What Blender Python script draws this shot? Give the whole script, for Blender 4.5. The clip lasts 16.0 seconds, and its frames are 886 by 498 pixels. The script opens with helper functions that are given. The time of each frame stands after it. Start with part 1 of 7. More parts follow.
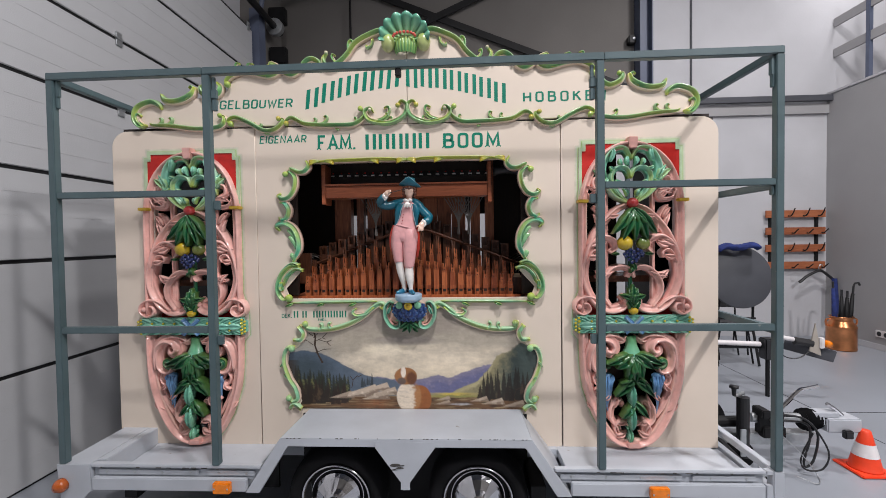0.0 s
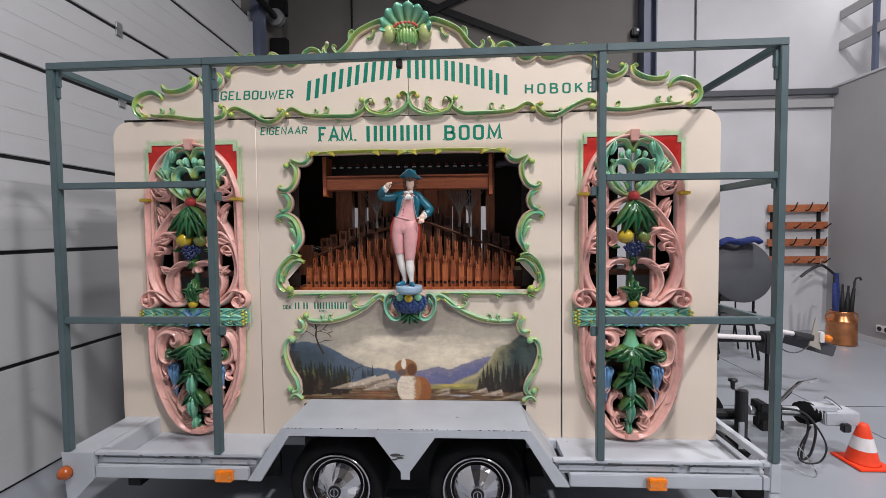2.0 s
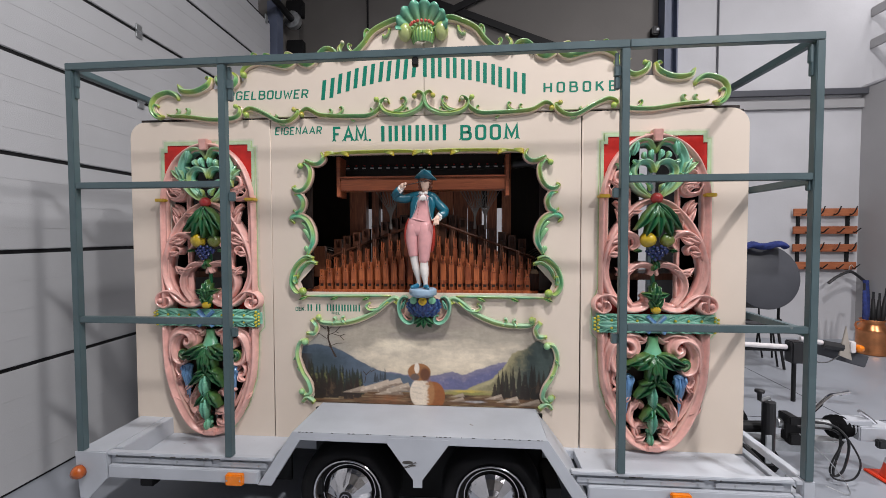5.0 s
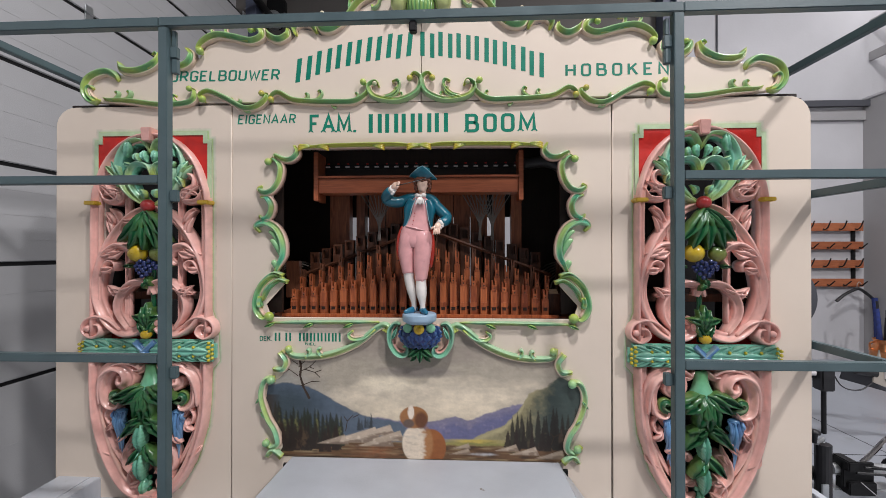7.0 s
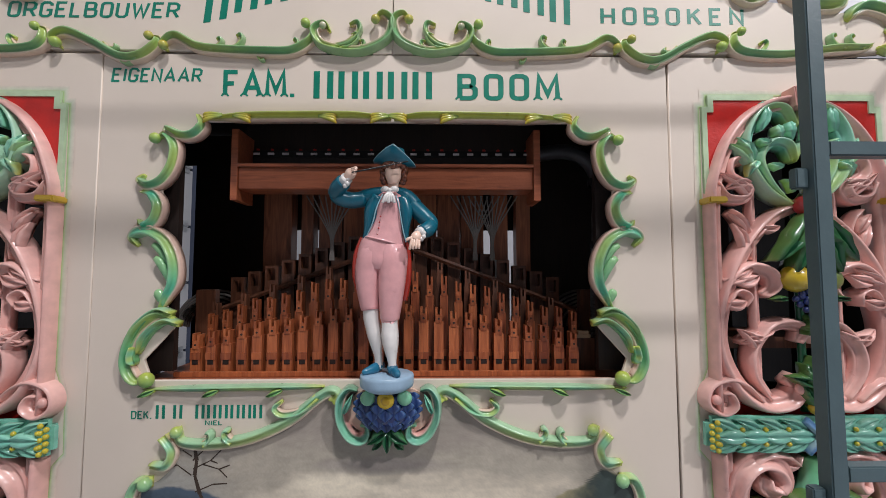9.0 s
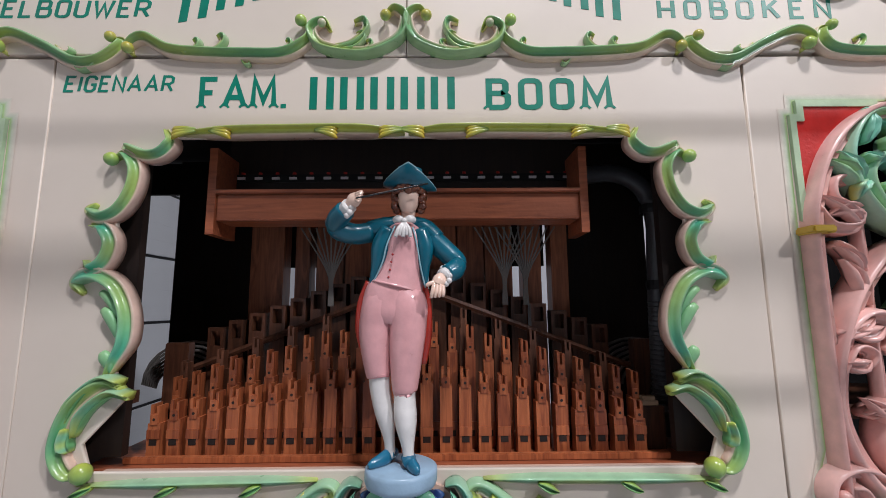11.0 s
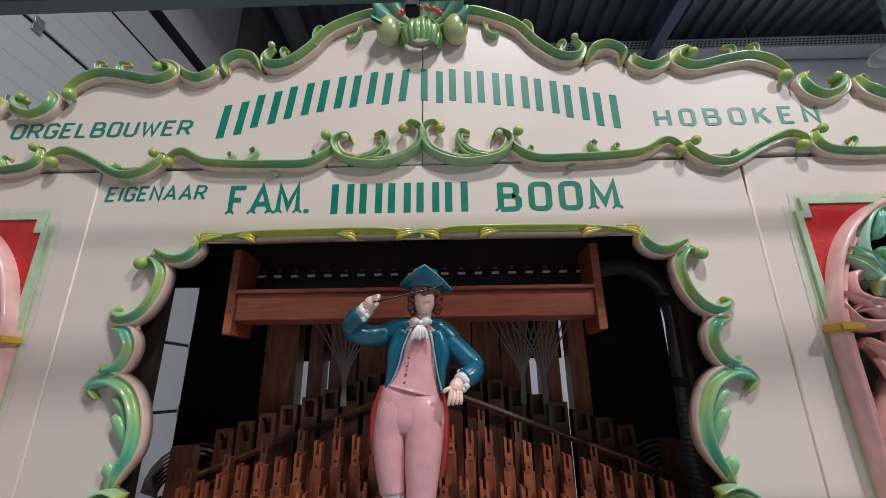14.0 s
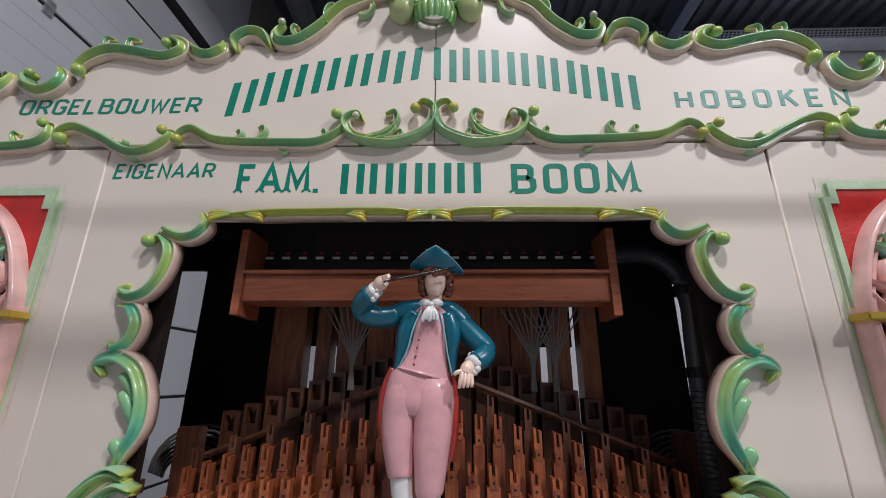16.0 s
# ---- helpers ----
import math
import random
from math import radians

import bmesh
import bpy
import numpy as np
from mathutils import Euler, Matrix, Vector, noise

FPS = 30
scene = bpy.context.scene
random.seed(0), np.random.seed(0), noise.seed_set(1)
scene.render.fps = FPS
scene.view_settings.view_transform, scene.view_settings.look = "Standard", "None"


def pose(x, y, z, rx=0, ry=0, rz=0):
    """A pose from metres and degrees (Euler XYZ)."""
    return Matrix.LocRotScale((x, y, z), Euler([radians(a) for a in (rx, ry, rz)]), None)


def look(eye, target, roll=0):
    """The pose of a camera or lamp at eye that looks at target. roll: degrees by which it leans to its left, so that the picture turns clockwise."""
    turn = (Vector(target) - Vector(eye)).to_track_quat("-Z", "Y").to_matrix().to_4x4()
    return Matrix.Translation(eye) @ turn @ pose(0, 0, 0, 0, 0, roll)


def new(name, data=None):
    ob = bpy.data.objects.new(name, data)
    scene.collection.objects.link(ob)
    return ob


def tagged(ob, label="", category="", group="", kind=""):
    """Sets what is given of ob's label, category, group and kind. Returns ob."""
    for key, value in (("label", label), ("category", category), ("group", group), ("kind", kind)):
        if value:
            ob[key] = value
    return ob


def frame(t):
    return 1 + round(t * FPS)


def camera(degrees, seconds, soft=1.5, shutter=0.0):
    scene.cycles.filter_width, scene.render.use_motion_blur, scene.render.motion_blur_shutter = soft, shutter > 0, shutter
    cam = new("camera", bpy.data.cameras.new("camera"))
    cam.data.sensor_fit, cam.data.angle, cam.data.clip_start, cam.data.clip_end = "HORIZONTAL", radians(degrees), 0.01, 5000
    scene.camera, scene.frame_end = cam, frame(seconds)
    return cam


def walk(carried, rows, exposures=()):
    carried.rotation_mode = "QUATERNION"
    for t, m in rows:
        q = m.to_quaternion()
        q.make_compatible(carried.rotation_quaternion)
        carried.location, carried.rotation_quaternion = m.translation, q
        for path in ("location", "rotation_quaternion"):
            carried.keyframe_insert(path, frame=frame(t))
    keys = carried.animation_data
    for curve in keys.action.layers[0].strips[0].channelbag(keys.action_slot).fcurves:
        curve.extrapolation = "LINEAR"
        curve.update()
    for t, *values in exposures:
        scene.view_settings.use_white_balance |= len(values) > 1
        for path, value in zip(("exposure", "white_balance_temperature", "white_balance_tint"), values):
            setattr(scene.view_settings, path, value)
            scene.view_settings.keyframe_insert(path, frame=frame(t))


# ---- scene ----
cam = camera(93.6, 16.0, soft=0.3)
METRES, EYE, TILT, LEAN, TURN = 1.76, 1.71, 0.0, 0.0, 2.6
ROWS = [
    (0.0, 0.0, 0.0, 0.0, -0.02, -1.39, 0.83),
    (0.5, 0.0022, -0.0062, 0.0004, 0.04, -1.6, 0.72),
    (1.0, 0.0029, -0.0086, 0.0001, 0.09, -1.72, 0.57),
    (1.5, 0.0029, -0.005, -0.0027, 0.12, -2.07, 0.57),
    (2.0, 0.0021, -0.002, -0.0034, 0.16, -2.31, 0.57),
    (2.5, 0.0004, 0.001, -0.0048, 0.21, -2.53, 0.37),
    (3.0, -0.0008, 0.0025, -0.0057, 0.24, -2.77, 0.24),
    (3.5, -0.0006, -0.0005, -0.0041, 0.6, -2.82, 0.29),
    (4.0, 0.0074, 0.0012, -0.0031, 1.18, -2.59, 0.34),
    (5.0, -0.004, 0.03, -0.004, 2.0, -2.0, 0.15),
    (5.75, -0.032, 0.112, -0.008, 3.2, -1.2, -0.15),
    (6.5, -0.0516, 0.2193, -0.0123, 2.75, -0.42, -0.33),
    (7.0, -0.0571, 0.2948, -0.0161, -0.01, 0.22, 0.02),
    (7.5, -0.0331, 0.3927, -0.0136, -1.17, 1.35, -0.11),
    (8.0, -0.0265, 0.4913, -0.0134, -0.97, 2.4, -0.69),
    (8.5, -0.0554, 0.5934, -0.015, -1.85, 3.01, -0.81),
    (9.0, -0.0678, 0.6929, -0.017, -3.41, 3.61, 0.01),
    (9.75, -0.082, 0.806, -0.012, -3.6, 4.6, 0.2),
    (10.6, -0.094, 0.858, 0.008, -3.2, 6.6, 0.4),
    (11.5, -0.0952, 0.8603, 0.0256, -2.78, 9.34, 0.48),
    (12.0, -0.0933, 0.8563, 0.0345, -2.75, 11.44, 0.53),
    (12.5, -0.0941, 0.8522, 0.0445, -2.62, 14.73, 0.61),
    (13.0, -0.0951, 0.8462, 0.051, -2.24, 17.08, 0.77),
    (13.5, -0.0979, 0.844, 0.0517, -1.62, 17.95, 0.87),
    (14.0, -0.1013, 0.8475, 0.0485, -1.29, 18.33, 0.71),
    (14.5, -0.1036, 0.8517, 0.0463, -1.41, 18.62, 0.28),
    (15.0, -0.106, 0.8558, 0.0446, -1.25, 18.65, -0.08),
    (15.5, -0.1077, 0.8614, 0.0416, -0.96, 18.66, -0.28),
    (16.0, -0.1081, 0.868, 0.0359, -0.68, 17.47, -0.42),
]
walk(cam, [(t, pose(0, 0, EYE, TILT, LEAN, TURN) @ pose(METRES * x, METRES * y, METRES * z, 90 + pitch, roll, yaw)) for t, x, y, z, yaw, pitch, roll in ROWS],
     exposures=((0.0, 0.14, 6380, 10), (4.0, 0.14, 6380, 10), (7.0, 0.07, 6380, 10), (9.0, -0.05, 6210, 10), (11.5, -0.02, 5940, 10), (13.0, -0.04, 5830, 10), (14.0, -0.17, 6010, 10), (14.5, -0.20, 6030, 10), (16.0, -0.17, 5960, 10)))

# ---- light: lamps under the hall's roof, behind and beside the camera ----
world = bpy.data.worlds.new("hall_air")
scene.world = world
world.use_nodes = True
world.node_tree.nodes["Background"].inputs[0].default_value = (0.75, 0.82, 1.0, 1)
world.node_tree.nodes["Background"].inputs[1].default_value = 0.004


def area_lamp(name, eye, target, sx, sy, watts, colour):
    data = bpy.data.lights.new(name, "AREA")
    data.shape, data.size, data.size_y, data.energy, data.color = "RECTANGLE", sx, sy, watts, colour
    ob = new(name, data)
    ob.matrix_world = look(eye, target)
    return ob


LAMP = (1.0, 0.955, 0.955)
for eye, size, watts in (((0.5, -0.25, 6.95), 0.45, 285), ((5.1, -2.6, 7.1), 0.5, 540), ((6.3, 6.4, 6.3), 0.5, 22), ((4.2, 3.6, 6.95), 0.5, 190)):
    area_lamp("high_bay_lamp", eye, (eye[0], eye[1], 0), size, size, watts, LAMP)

# ---- materials ----
def material(name, colour, rough=0.5, metal=0.0, vary=0.12, scale=6.0, bump=0.15, fine=90.0, attribute="", wear=None, coat=0.0, spots=0.0):
    """Paint, wood, metal or plaster: colour varied at two scales, with fine relief and, if asked, worn patches."""
    m = bpy.data.materials.new(name)
    m.use_nodes = True
    nt = m.node_tree
    n, k = nt.nodes, nt.links
    b = n["Principled BSDF"]
    co = n.new("ShaderNodeTexCoord")
    geo = n.new("ShaderNodeNewGeometry")
    big, small = n.new("ShaderNodeTexNoise"), n.new("ShaderNodeTexNoise")
    for t, s, d in ((big, scale, 6), (small, fine, 3)):
        t.inputs["Scale"].default_value, t.inputs["Detail"].default_value = s, d
        k.new(geo.outputs["Position"], t.inputs["Vector"])
    if attribute:
        base = n.new("ShaderNodeAttribute")
        base.attribute_name = attribute
        base = base.outputs["Color"]
    else:
        base = n.new("ShaderNodeRGB")
        base.outputs[0].default_value = (*colour, 1)
        base = base.outputs[0]
    mapr = n.new("ShaderNodeMapRange")
    mapr.inputs["From Min"].default_value, mapr.inputs["From Max"].default_value = 0.3, 0.7
    mapr.inputs["To Min"].default_value, mapr.inputs["To Max"].default_value = 1 - vary, 1 + vary * 0.6
    k.new(big.outputs["Fac"], mapr.inputs["Value"])
    hsv = n.new("ShaderNodeHueSaturation")
    k.new(base, hsv.inputs["Color"])
    k.new(mapr.outputs["Result"], hsv.inputs["Value"])
    out = hsv.outputs["Color"]
    if wear:
        ramp = n.new("ShaderNodeMapRange")
        ramp.inputs["From Min"].default_value, ramp.inputs["From Max"].default_value = wear[1], wear[1] + (wear[3] if len(wear) > 3 else 0.05)
        wn = n.new("ShaderNodeTexNoise")
        wn.inputs["Scale"].default_value, wn.inputs["Detail"].default_value = wear[2], 9
        k.new(geo.outputs["Position"], wn.inputs["Vector"])
        k.new(wn.outputs["Fac"], ramp.inputs["Value"])
        mix = n.new("ShaderNodeMix")
        mix.data_type = "RGBA"
        k.new(ramp.outputs["Result"], mix.inputs[0])
        k.new(out, mix.inputs[6])
        mix.inputs[7].default_value = (*wear[0], 1)
        out = mix.outputs[2]
    k.new(out, b.inputs["Base Color"])
    rr = n.new("ShaderNodeMapRange")
    rr.inputs["To Min"].default_value, rr.inputs["To Max"].default_value = max(rough - 0.08, 0.02), min(rough + 0.1, 1)
    k.new(big.outputs["Fac"], rr.inputs["Value"])
    k.new(rr.outputs["Result"], b.inputs["Roughness"])
    b.inputs["Metallic"].default_value = metal
    b.inputs["Coat Weight"].default_value, b.inputs["Coat Roughness"].default_value = coat, 0.12
    bp = n.new("ShaderNodeBump")
    bp.inputs["Strength"].default_value, bp.inputs["Distance"].default_value = bump, 0.004
    k.new(small.outputs["Fac"], bp.inputs["Height"])
    k.new(bp.outputs["Normal"], b.inputs["Normal"])
    return m


def wood(name, dark, light, rough=0.45, stretch=(26, 26, 2.2)):
    """Wood with grain along z, each piece a little different."""
    m = material(name, light, rough)
    nt = m.node_tree
    n, k = nt.nodes, nt.links
    b = n["Principled BSDF"]
    geo, info = n.new("ShaderNodeNewGeometry"), n.new("ShaderNodeObjectInfo")
    mp = n.new("ShaderNodeMapping")
    mp.inputs["Scale"].default_value = stretch
    k.new(geo.outputs["Position"], mp.inputs["Vector"])
    g = n.new("ShaderNodeTexNoise")
    g.inputs["Scale"].default_value, g.inputs["Detail"].default_value, g.inputs["Distortion"].default_value = 2.5, 8, 1.2
    k.new(mp.outputs[0], g.inputs["Vector"])
    add = n.new("ShaderNodeMath")
    add.operation = "MULTIPLY_ADD"
    add.inputs[1].default_value, add.inputs[2].default_value = 0.3, -0.15
    k.new(info.outputs["Random"], add.inputs[0])
    add2 = n.new("ShaderNodeMath")
    k.new(g.outputs["Fac"], add2.inputs[0])
    k.new(add.outputs[0], add2.inputs[1])
    ramp = n.new("ShaderNodeValToRGB")
    ramp.color_ramp.elements[0].position, ramp.color_ramp.elements[1].position = 0.3, 0.72
    ramp.color_ramp.elements[0].color, ramp.color_ramp.elements[1].color = (*dark, 1), (*light, 1)
    k.new(add2.outputs[0], ramp.inputs[0])
    k.new(ramp.outputs[0], b.inputs["Base Color"])
    return m


CREAM = material("cream_gloss_paint", (0.72, 0.62, 0.52), 0.46, vary=0.045, scale=3, bump=0.06, fine=35, coat=0.05, wear=((0.63, 0.53, 0.42), 0.70, 5, 0.2))
CREAM.node_tree.nodes["Principled BSDF"].inputs["Coat Roughness"].default_value = 0.36
CARVED = material("glossy_polychrome_paint", (1, 1, 1), 0.3, vary=0.12, scale=25, bump=0.22, fine=60, attribute="paint", coat=0.35)
LETTER = material("green_letter_paint", (0.0, 0.20, 0.128), 0.4, vary=0.15, scale=30, bump=0.05)
RED = material("red_paint", (0.55, 0.018, 0.012), 0.45, vary=0.2, scale=14, bump=0.3)
STEEL = material("blue_green_frame_paint", (0.075, 0.115, 0.125), 0.4, vary=0.12, scale=9, bump=0.1, wear=((0.18, 0.2, 0.2), 0.72, 24))
TRAILER = material("pale_grey_trailer_paint", (0.46, 0.485, 0.525), 0.4, vary=0.09, scale=5, bump=0.12, wear=((0.22, 0.2, 0.18), 0.72, 14))
PALEGALV = material("pale_zinc_sheet", (0.52, 0.54, 0.58), 0.5, 0.25, vary=0.12, scale=9)
GALV = material("galvanised_steel", (0.55, 0.57, 0.58), 0.38, 0.85, vary=0.2, scale=18)
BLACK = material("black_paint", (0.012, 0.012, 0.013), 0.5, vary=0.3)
RUBBER = material("tyre_rubber", (0.008, 0.008, 0.009), 0.8, vary=0.3, scale=12, bump=0.4)
RUBBER.node_tree.nodes["Principled BSDF"].inputs["Specular IOR Level"].default_value = 0.15
BLACK.node_tree.nodes["Principled BSDF"].inputs["Specular IOR Level"].default_value = 0.25
CHROME = material("chrome", (0.62, 0.62, 0.64), 0.12, 1.0, vary=0.06, bump=0.03)
COPPER = material("polished_copper", (0.72, 0.30, 0.13), 0.3, 1.0, vary=0.25, scale=9, bump=0.1)
PIPE = wood("reddish_pipe_wood", (0.19, 0.045, 0.018), (0.47, 0.14, 0.05), 0.34)
BEAM = wood("red_brown_beam_wood", (0.19, 0.052, 0.023), (0.38, 0.11, 0.047), 0.4, (2.2, 26, 26))
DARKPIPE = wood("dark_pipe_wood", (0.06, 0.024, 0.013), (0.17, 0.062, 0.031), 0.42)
# near black: the shade inside the organ is put into this colour
CASE = wood("shaded_case_wood", (0.010, 0.006, 0.005), (0.024, 0.013, 0.009), 0.6)
BASS = wood("mid_brown_pipe_wood", (0.17, 0.056, 0.026), (0.45, 0.15, 0.066), 0.42)
RACKWOOD = wood("orange_rack_wood", (0.26, 0.075, 0.03), (0.42, 0.14, 0.06), 0.45, (2, 20, 20))
FLOOR = material("grey_epoxy_floor", (0.29, 0.31, 0.345), 0.33, vary=0.1, scale=1.3, bump=0.1, fine=40, wear=((0.25, 0.27, 0.29), 0.66, 2.2))
CONCRETE = material("grey_wall_paint", (0.52, 0.52, 0.54), 0.8, vary=0.07, scale=1.4, bump=0.3, fine=30)
# darker copy of the grey wall: shade is put into its colour
SHADEWALL = material("shade_wall_paint", (0.16, 0.15, 0.14), 0.8, vary=0.1, scale=1.2, bump=0.3, fine=30)
GREYWALL = material("mid_grey_plaster", (0.36, 0.355, 0.36), 0.8, vary=0.08, scale=1.0, bump=0.3, fine=40)
DOOR = material("white_door_panel", (0.50, 0.505, 0.515), 0.5, vary=0.05, scale=1.6, bump=0.25, fine=140)
ROOF = material("dark_roof_sheet", (0.13, 0.14, 0.17), 0.45, 0.3, vary=0.2, scale=3)
BLUESTEEL = material("blue_grey_column_paint", (0.10, 0.12, 0.18), 0.5, vary=0.15, scale=3)
ORANGE = material("orange_lens", (0.85, 0.22, 0.0), 0.2, vary=0.15, scale=40, coat=0.6)
# the orange lens again, with shade put into a darker colour
SHADED_ORANGE = material("shaded_orange_lens", (0.42, 0.085, 0.006), 0.25, vary=0.2, scale=50, coat=0.5)
CONE = material("orange_cone_plastic", (0.85, 0.06, 0.015), 0.45, vary=0.1, scale=12)
WHITE = material("white_reflective_band", (0.75, 0.72, 0.72), 0.4, vary=0.12, scale=16)
NAVY = material("navy_cloth", (0.02, 0.035, 0.16), 0.9, vary=0.4, scale=22, bump=0.5)
TABLE = material("dark_grey_laminate", (0.07, 0.073, 0.085), 0.5, vary=0.1)
PLASTIC = material("black_plastic", (0.02, 0.02, 0.022), 0.4, vary=0.2)
GLASS = bpy.data.materials.new("clear_glass")
GLASS.use_nodes = True
GLASS.node_tree.nodes["Principled BSDF"].inputs["Transmission Weight"].default_value = 1
GLASS.node_tree.nodes["Principled BSDF"].inputs["Roughness"].default_value = 0.02

# paint colours of the carvings
GREEN, DEEP, MINT, TURQ = (0.13, 0.37, 0.14), (0.006, 0.105, 0.04), (0.22, 0.53, 0.32), (0.17, 0.47, 0.35)
YELLOW, LIME, PINK, ROSE = (0.62, 0.42, 0.02), (0.50, 0.55, 0.07), (0.78, 0.425, 0.37), (0.70, 0.54, 0.42)
BLUE, SKY, CRIMSON, TEAL = (0.008, 0.022, 0.13), (0.13, 0.30, 0.55), (0.40, 0.03, 0.03), (0.0, 0.13, 0.19)

# ---- shaping ----
def thing(name, label, category, group="", kind="", at=(0, 0, 0)):
    ob = new(name)
    ob.location = at
    ob.empty_display_size = 0.1
    return tagged(ob, label, category, group, kind)


def finish(ob, mat, parent, label, smooth):
    ob.data.materials.append(mat)
    if smooth:
        for p in ob.data.polygons:
            p.use_smooth = True
    if parent:
        ob.parent = parent
        ob.matrix_parent_inverse = parent_inverse(parent)
    if label:
        ob["label"] = label
    return ob


def parent_inverse(parent):
    """Parts are modelled in world places: this undoes the place of their thing."""
    m = Matrix()
    while parent:
        m = (parent.matrix_parent_inverse @ parent.matrix_basis if parent.parent else parent.matrix_basis) @ m
        parent = parent.parent
    return m.inverted()


def part(name, bm, mat, parent=None, label="", smooth=False):
    """Links a bmesh as one mesh object, in world places, under a thing or a part."""
    bmesh.ops.recalc_face_normals(bm, faces=bm.faces)
    me = bpy.data.meshes.new(name)
    bm.to_mesh(me)
    bm.free()
    return finish(new(name, me), mat, parent, label, smooth)


def box(x0, x1, y0, y1, z0, z1, bevel=0.004, bm=None):
    b = bmesh.new()
    bmesh.ops.create_cube(b, size=1, matrix=Matrix.Translation(((x0 + x1) / 2, (y0 + y1) / 2, (z0 + z1) / 2)) @ Matrix.Diagonal((x1 - x0, y1 - y0, z1 - z0, 1)))
    if bevel:
        bmesh.ops.bevel(b, geom=b.edges, offset=bevel, segments=2, affect="EDGES", clamp_overlap=True)
    return b if bm is None else join(bm, b)


def join(bm, other):
    me = bpy.data.meshes.new("temporary")
    other.to_mesh(me)
    other.free()
    bm.from_mesh(me)
    bpy.data.meshes.remove(me)
    return bm


def prism(poly, y0, y1, bevel=0.0):
    """A polygon of (x, z) corners, from y0 back to y1."""
    b = bmesh.new()
    f = b.faces.new([b.verts.new((x, y0, z)) for x, z in poly])
    r = bmesh.ops.extrude_face_region(b, geom=[f])
    bmesh.ops.translate(b, verts=[v for v in r["geom"] if isinstance(v, bmesh.types.BMVert)], vec=(0, y1 - y0, 0))
    if bevel:
        bmesh.ops.bevel(b, geom=b.edges, offset=bevel, segments=2, affect="EDGES", clamp_overlap=True)
    return b


def along(poly, x0, x1, bevel=0.0):
    """A polygon of (y, z) corners, from x0 to x1."""
    b = bmesh.new()
    f = b.faces.new([b.verts.new((x0, y, z)) for y, z in poly])
    r = bmesh.ops.extrude_face_region(b, geom=[f])
    bmesh.ops.translate(b, verts=[v for v in r["geom"] if isinstance(v, bmesh.types.BMVert)], vec=(x1 - x0, 0, 0))
    if bevel:
        bmesh.ops.bevel(b, geom=b.edges, offset=bevel, segments=2, affect="EDGES", clamp_overlap=True)
    return b


def plate(name, outline, holes, y, thick, mat, parent, label="", bevel=0.003):
    """A board with holes, from outlines of (x, z), whose front lies at y."""
    cu = bpy.data.curves.new(name, "CURVE")
    cu.dimensions, cu.fill_mode, cu.extrude, cu.bevel_depth, cu.bevel_resolution = "2D", "BOTH", thick / 2 - bevel, bevel, 1
    for loop in [outline, *holes]:
        sp = cu.splines.new("POLY")
        sp.points.add(len(loop) - 1)
        for q, (x, z) in zip(sp.points, loop):
            q.co = (x, z, 0, 1)
        sp.use_cyclic_u = True
    cu.offset = -bevel
    return from_curve(name, cu, Matrix(((1, 0, 0, 0), (0, 0, -1, y + thick / 2), (0, 1, 0, 0), (0, 0, 0, 1))), mat, parent, label)


def from_curve(name, cu, m, mat, parent, label=""):
    ob = new("temporary", cu)
    dg = bpy.context.evaluated_depsgraph_get()
    me = bpy.data.meshes.new_from_object(ob.evaluated_get(dg))
    bpy.data.objects.remove(ob)
    bpy.data.curves.remove(cu)
    me.transform(m)
    me.materials.clear()
    me.name = name
    return finish(new(name, me), mat, parent, label, False)


def smooth_path(pts, n=9):
    """A soft line through the points (any dimension)."""
    p = [Vector(q) for q in pts]
    p = [2 * p[0] - p[1], *p, 2 * p[-1] - p[-2]]
    out = []
    for i in range(1, len(p) - 2):
        for j in range(n):
            t = j / n
            out.append(0.5 * (2 * p[i] + (p[i + 1] - p[i - 1]) * t + (2 * p[i - 1] - 5 * p[i] + 4 * p[i + 1] - p[i + 2]) * t * t + (3 * p[i] - p[i - 1] - 3 * p[i + 1] + p[i + 2]) * t ** 3))
    out.append(p[-2])
    return out


def tube(path, radius, seg=10, bm=None, ends=True):
    """A round bar along 3D points; radius is a number or a function of 0..1."""
    b = bm or bmesh.new()
    path = [Vector(q) for q in path]
    up, rings = Vector((0.03, 0.02, 1)), []
    for i, p in enumerate(path):
        d = (path[min(i + 1, len(path) - 1)] - path[max(i - 1, 0)]).normalized()
        side = d.cross(up if abs(d.z) < 0.95 else Vector((0, 1, 0.1))).normalized()
        top = side.cross(d)
        r = radius(i / (len(path) - 1)) if callable(radius) else radius
        rings.append([b.verts.new(p + r * (math.cos(a) * side + math.sin(a) * top)) for a in (2 * math.pi * j / seg for j in range(seg))])
    for a, c in zip(rings, rings[1:]):
        for j in range(seg):
            b.faces.new((a[j], a[(j + 1) % seg], c[(j + 1) % seg], c[j]))
    if ends:
        b.faces.new(rings[0])
        b.faces.new(rings[-1])
    return b


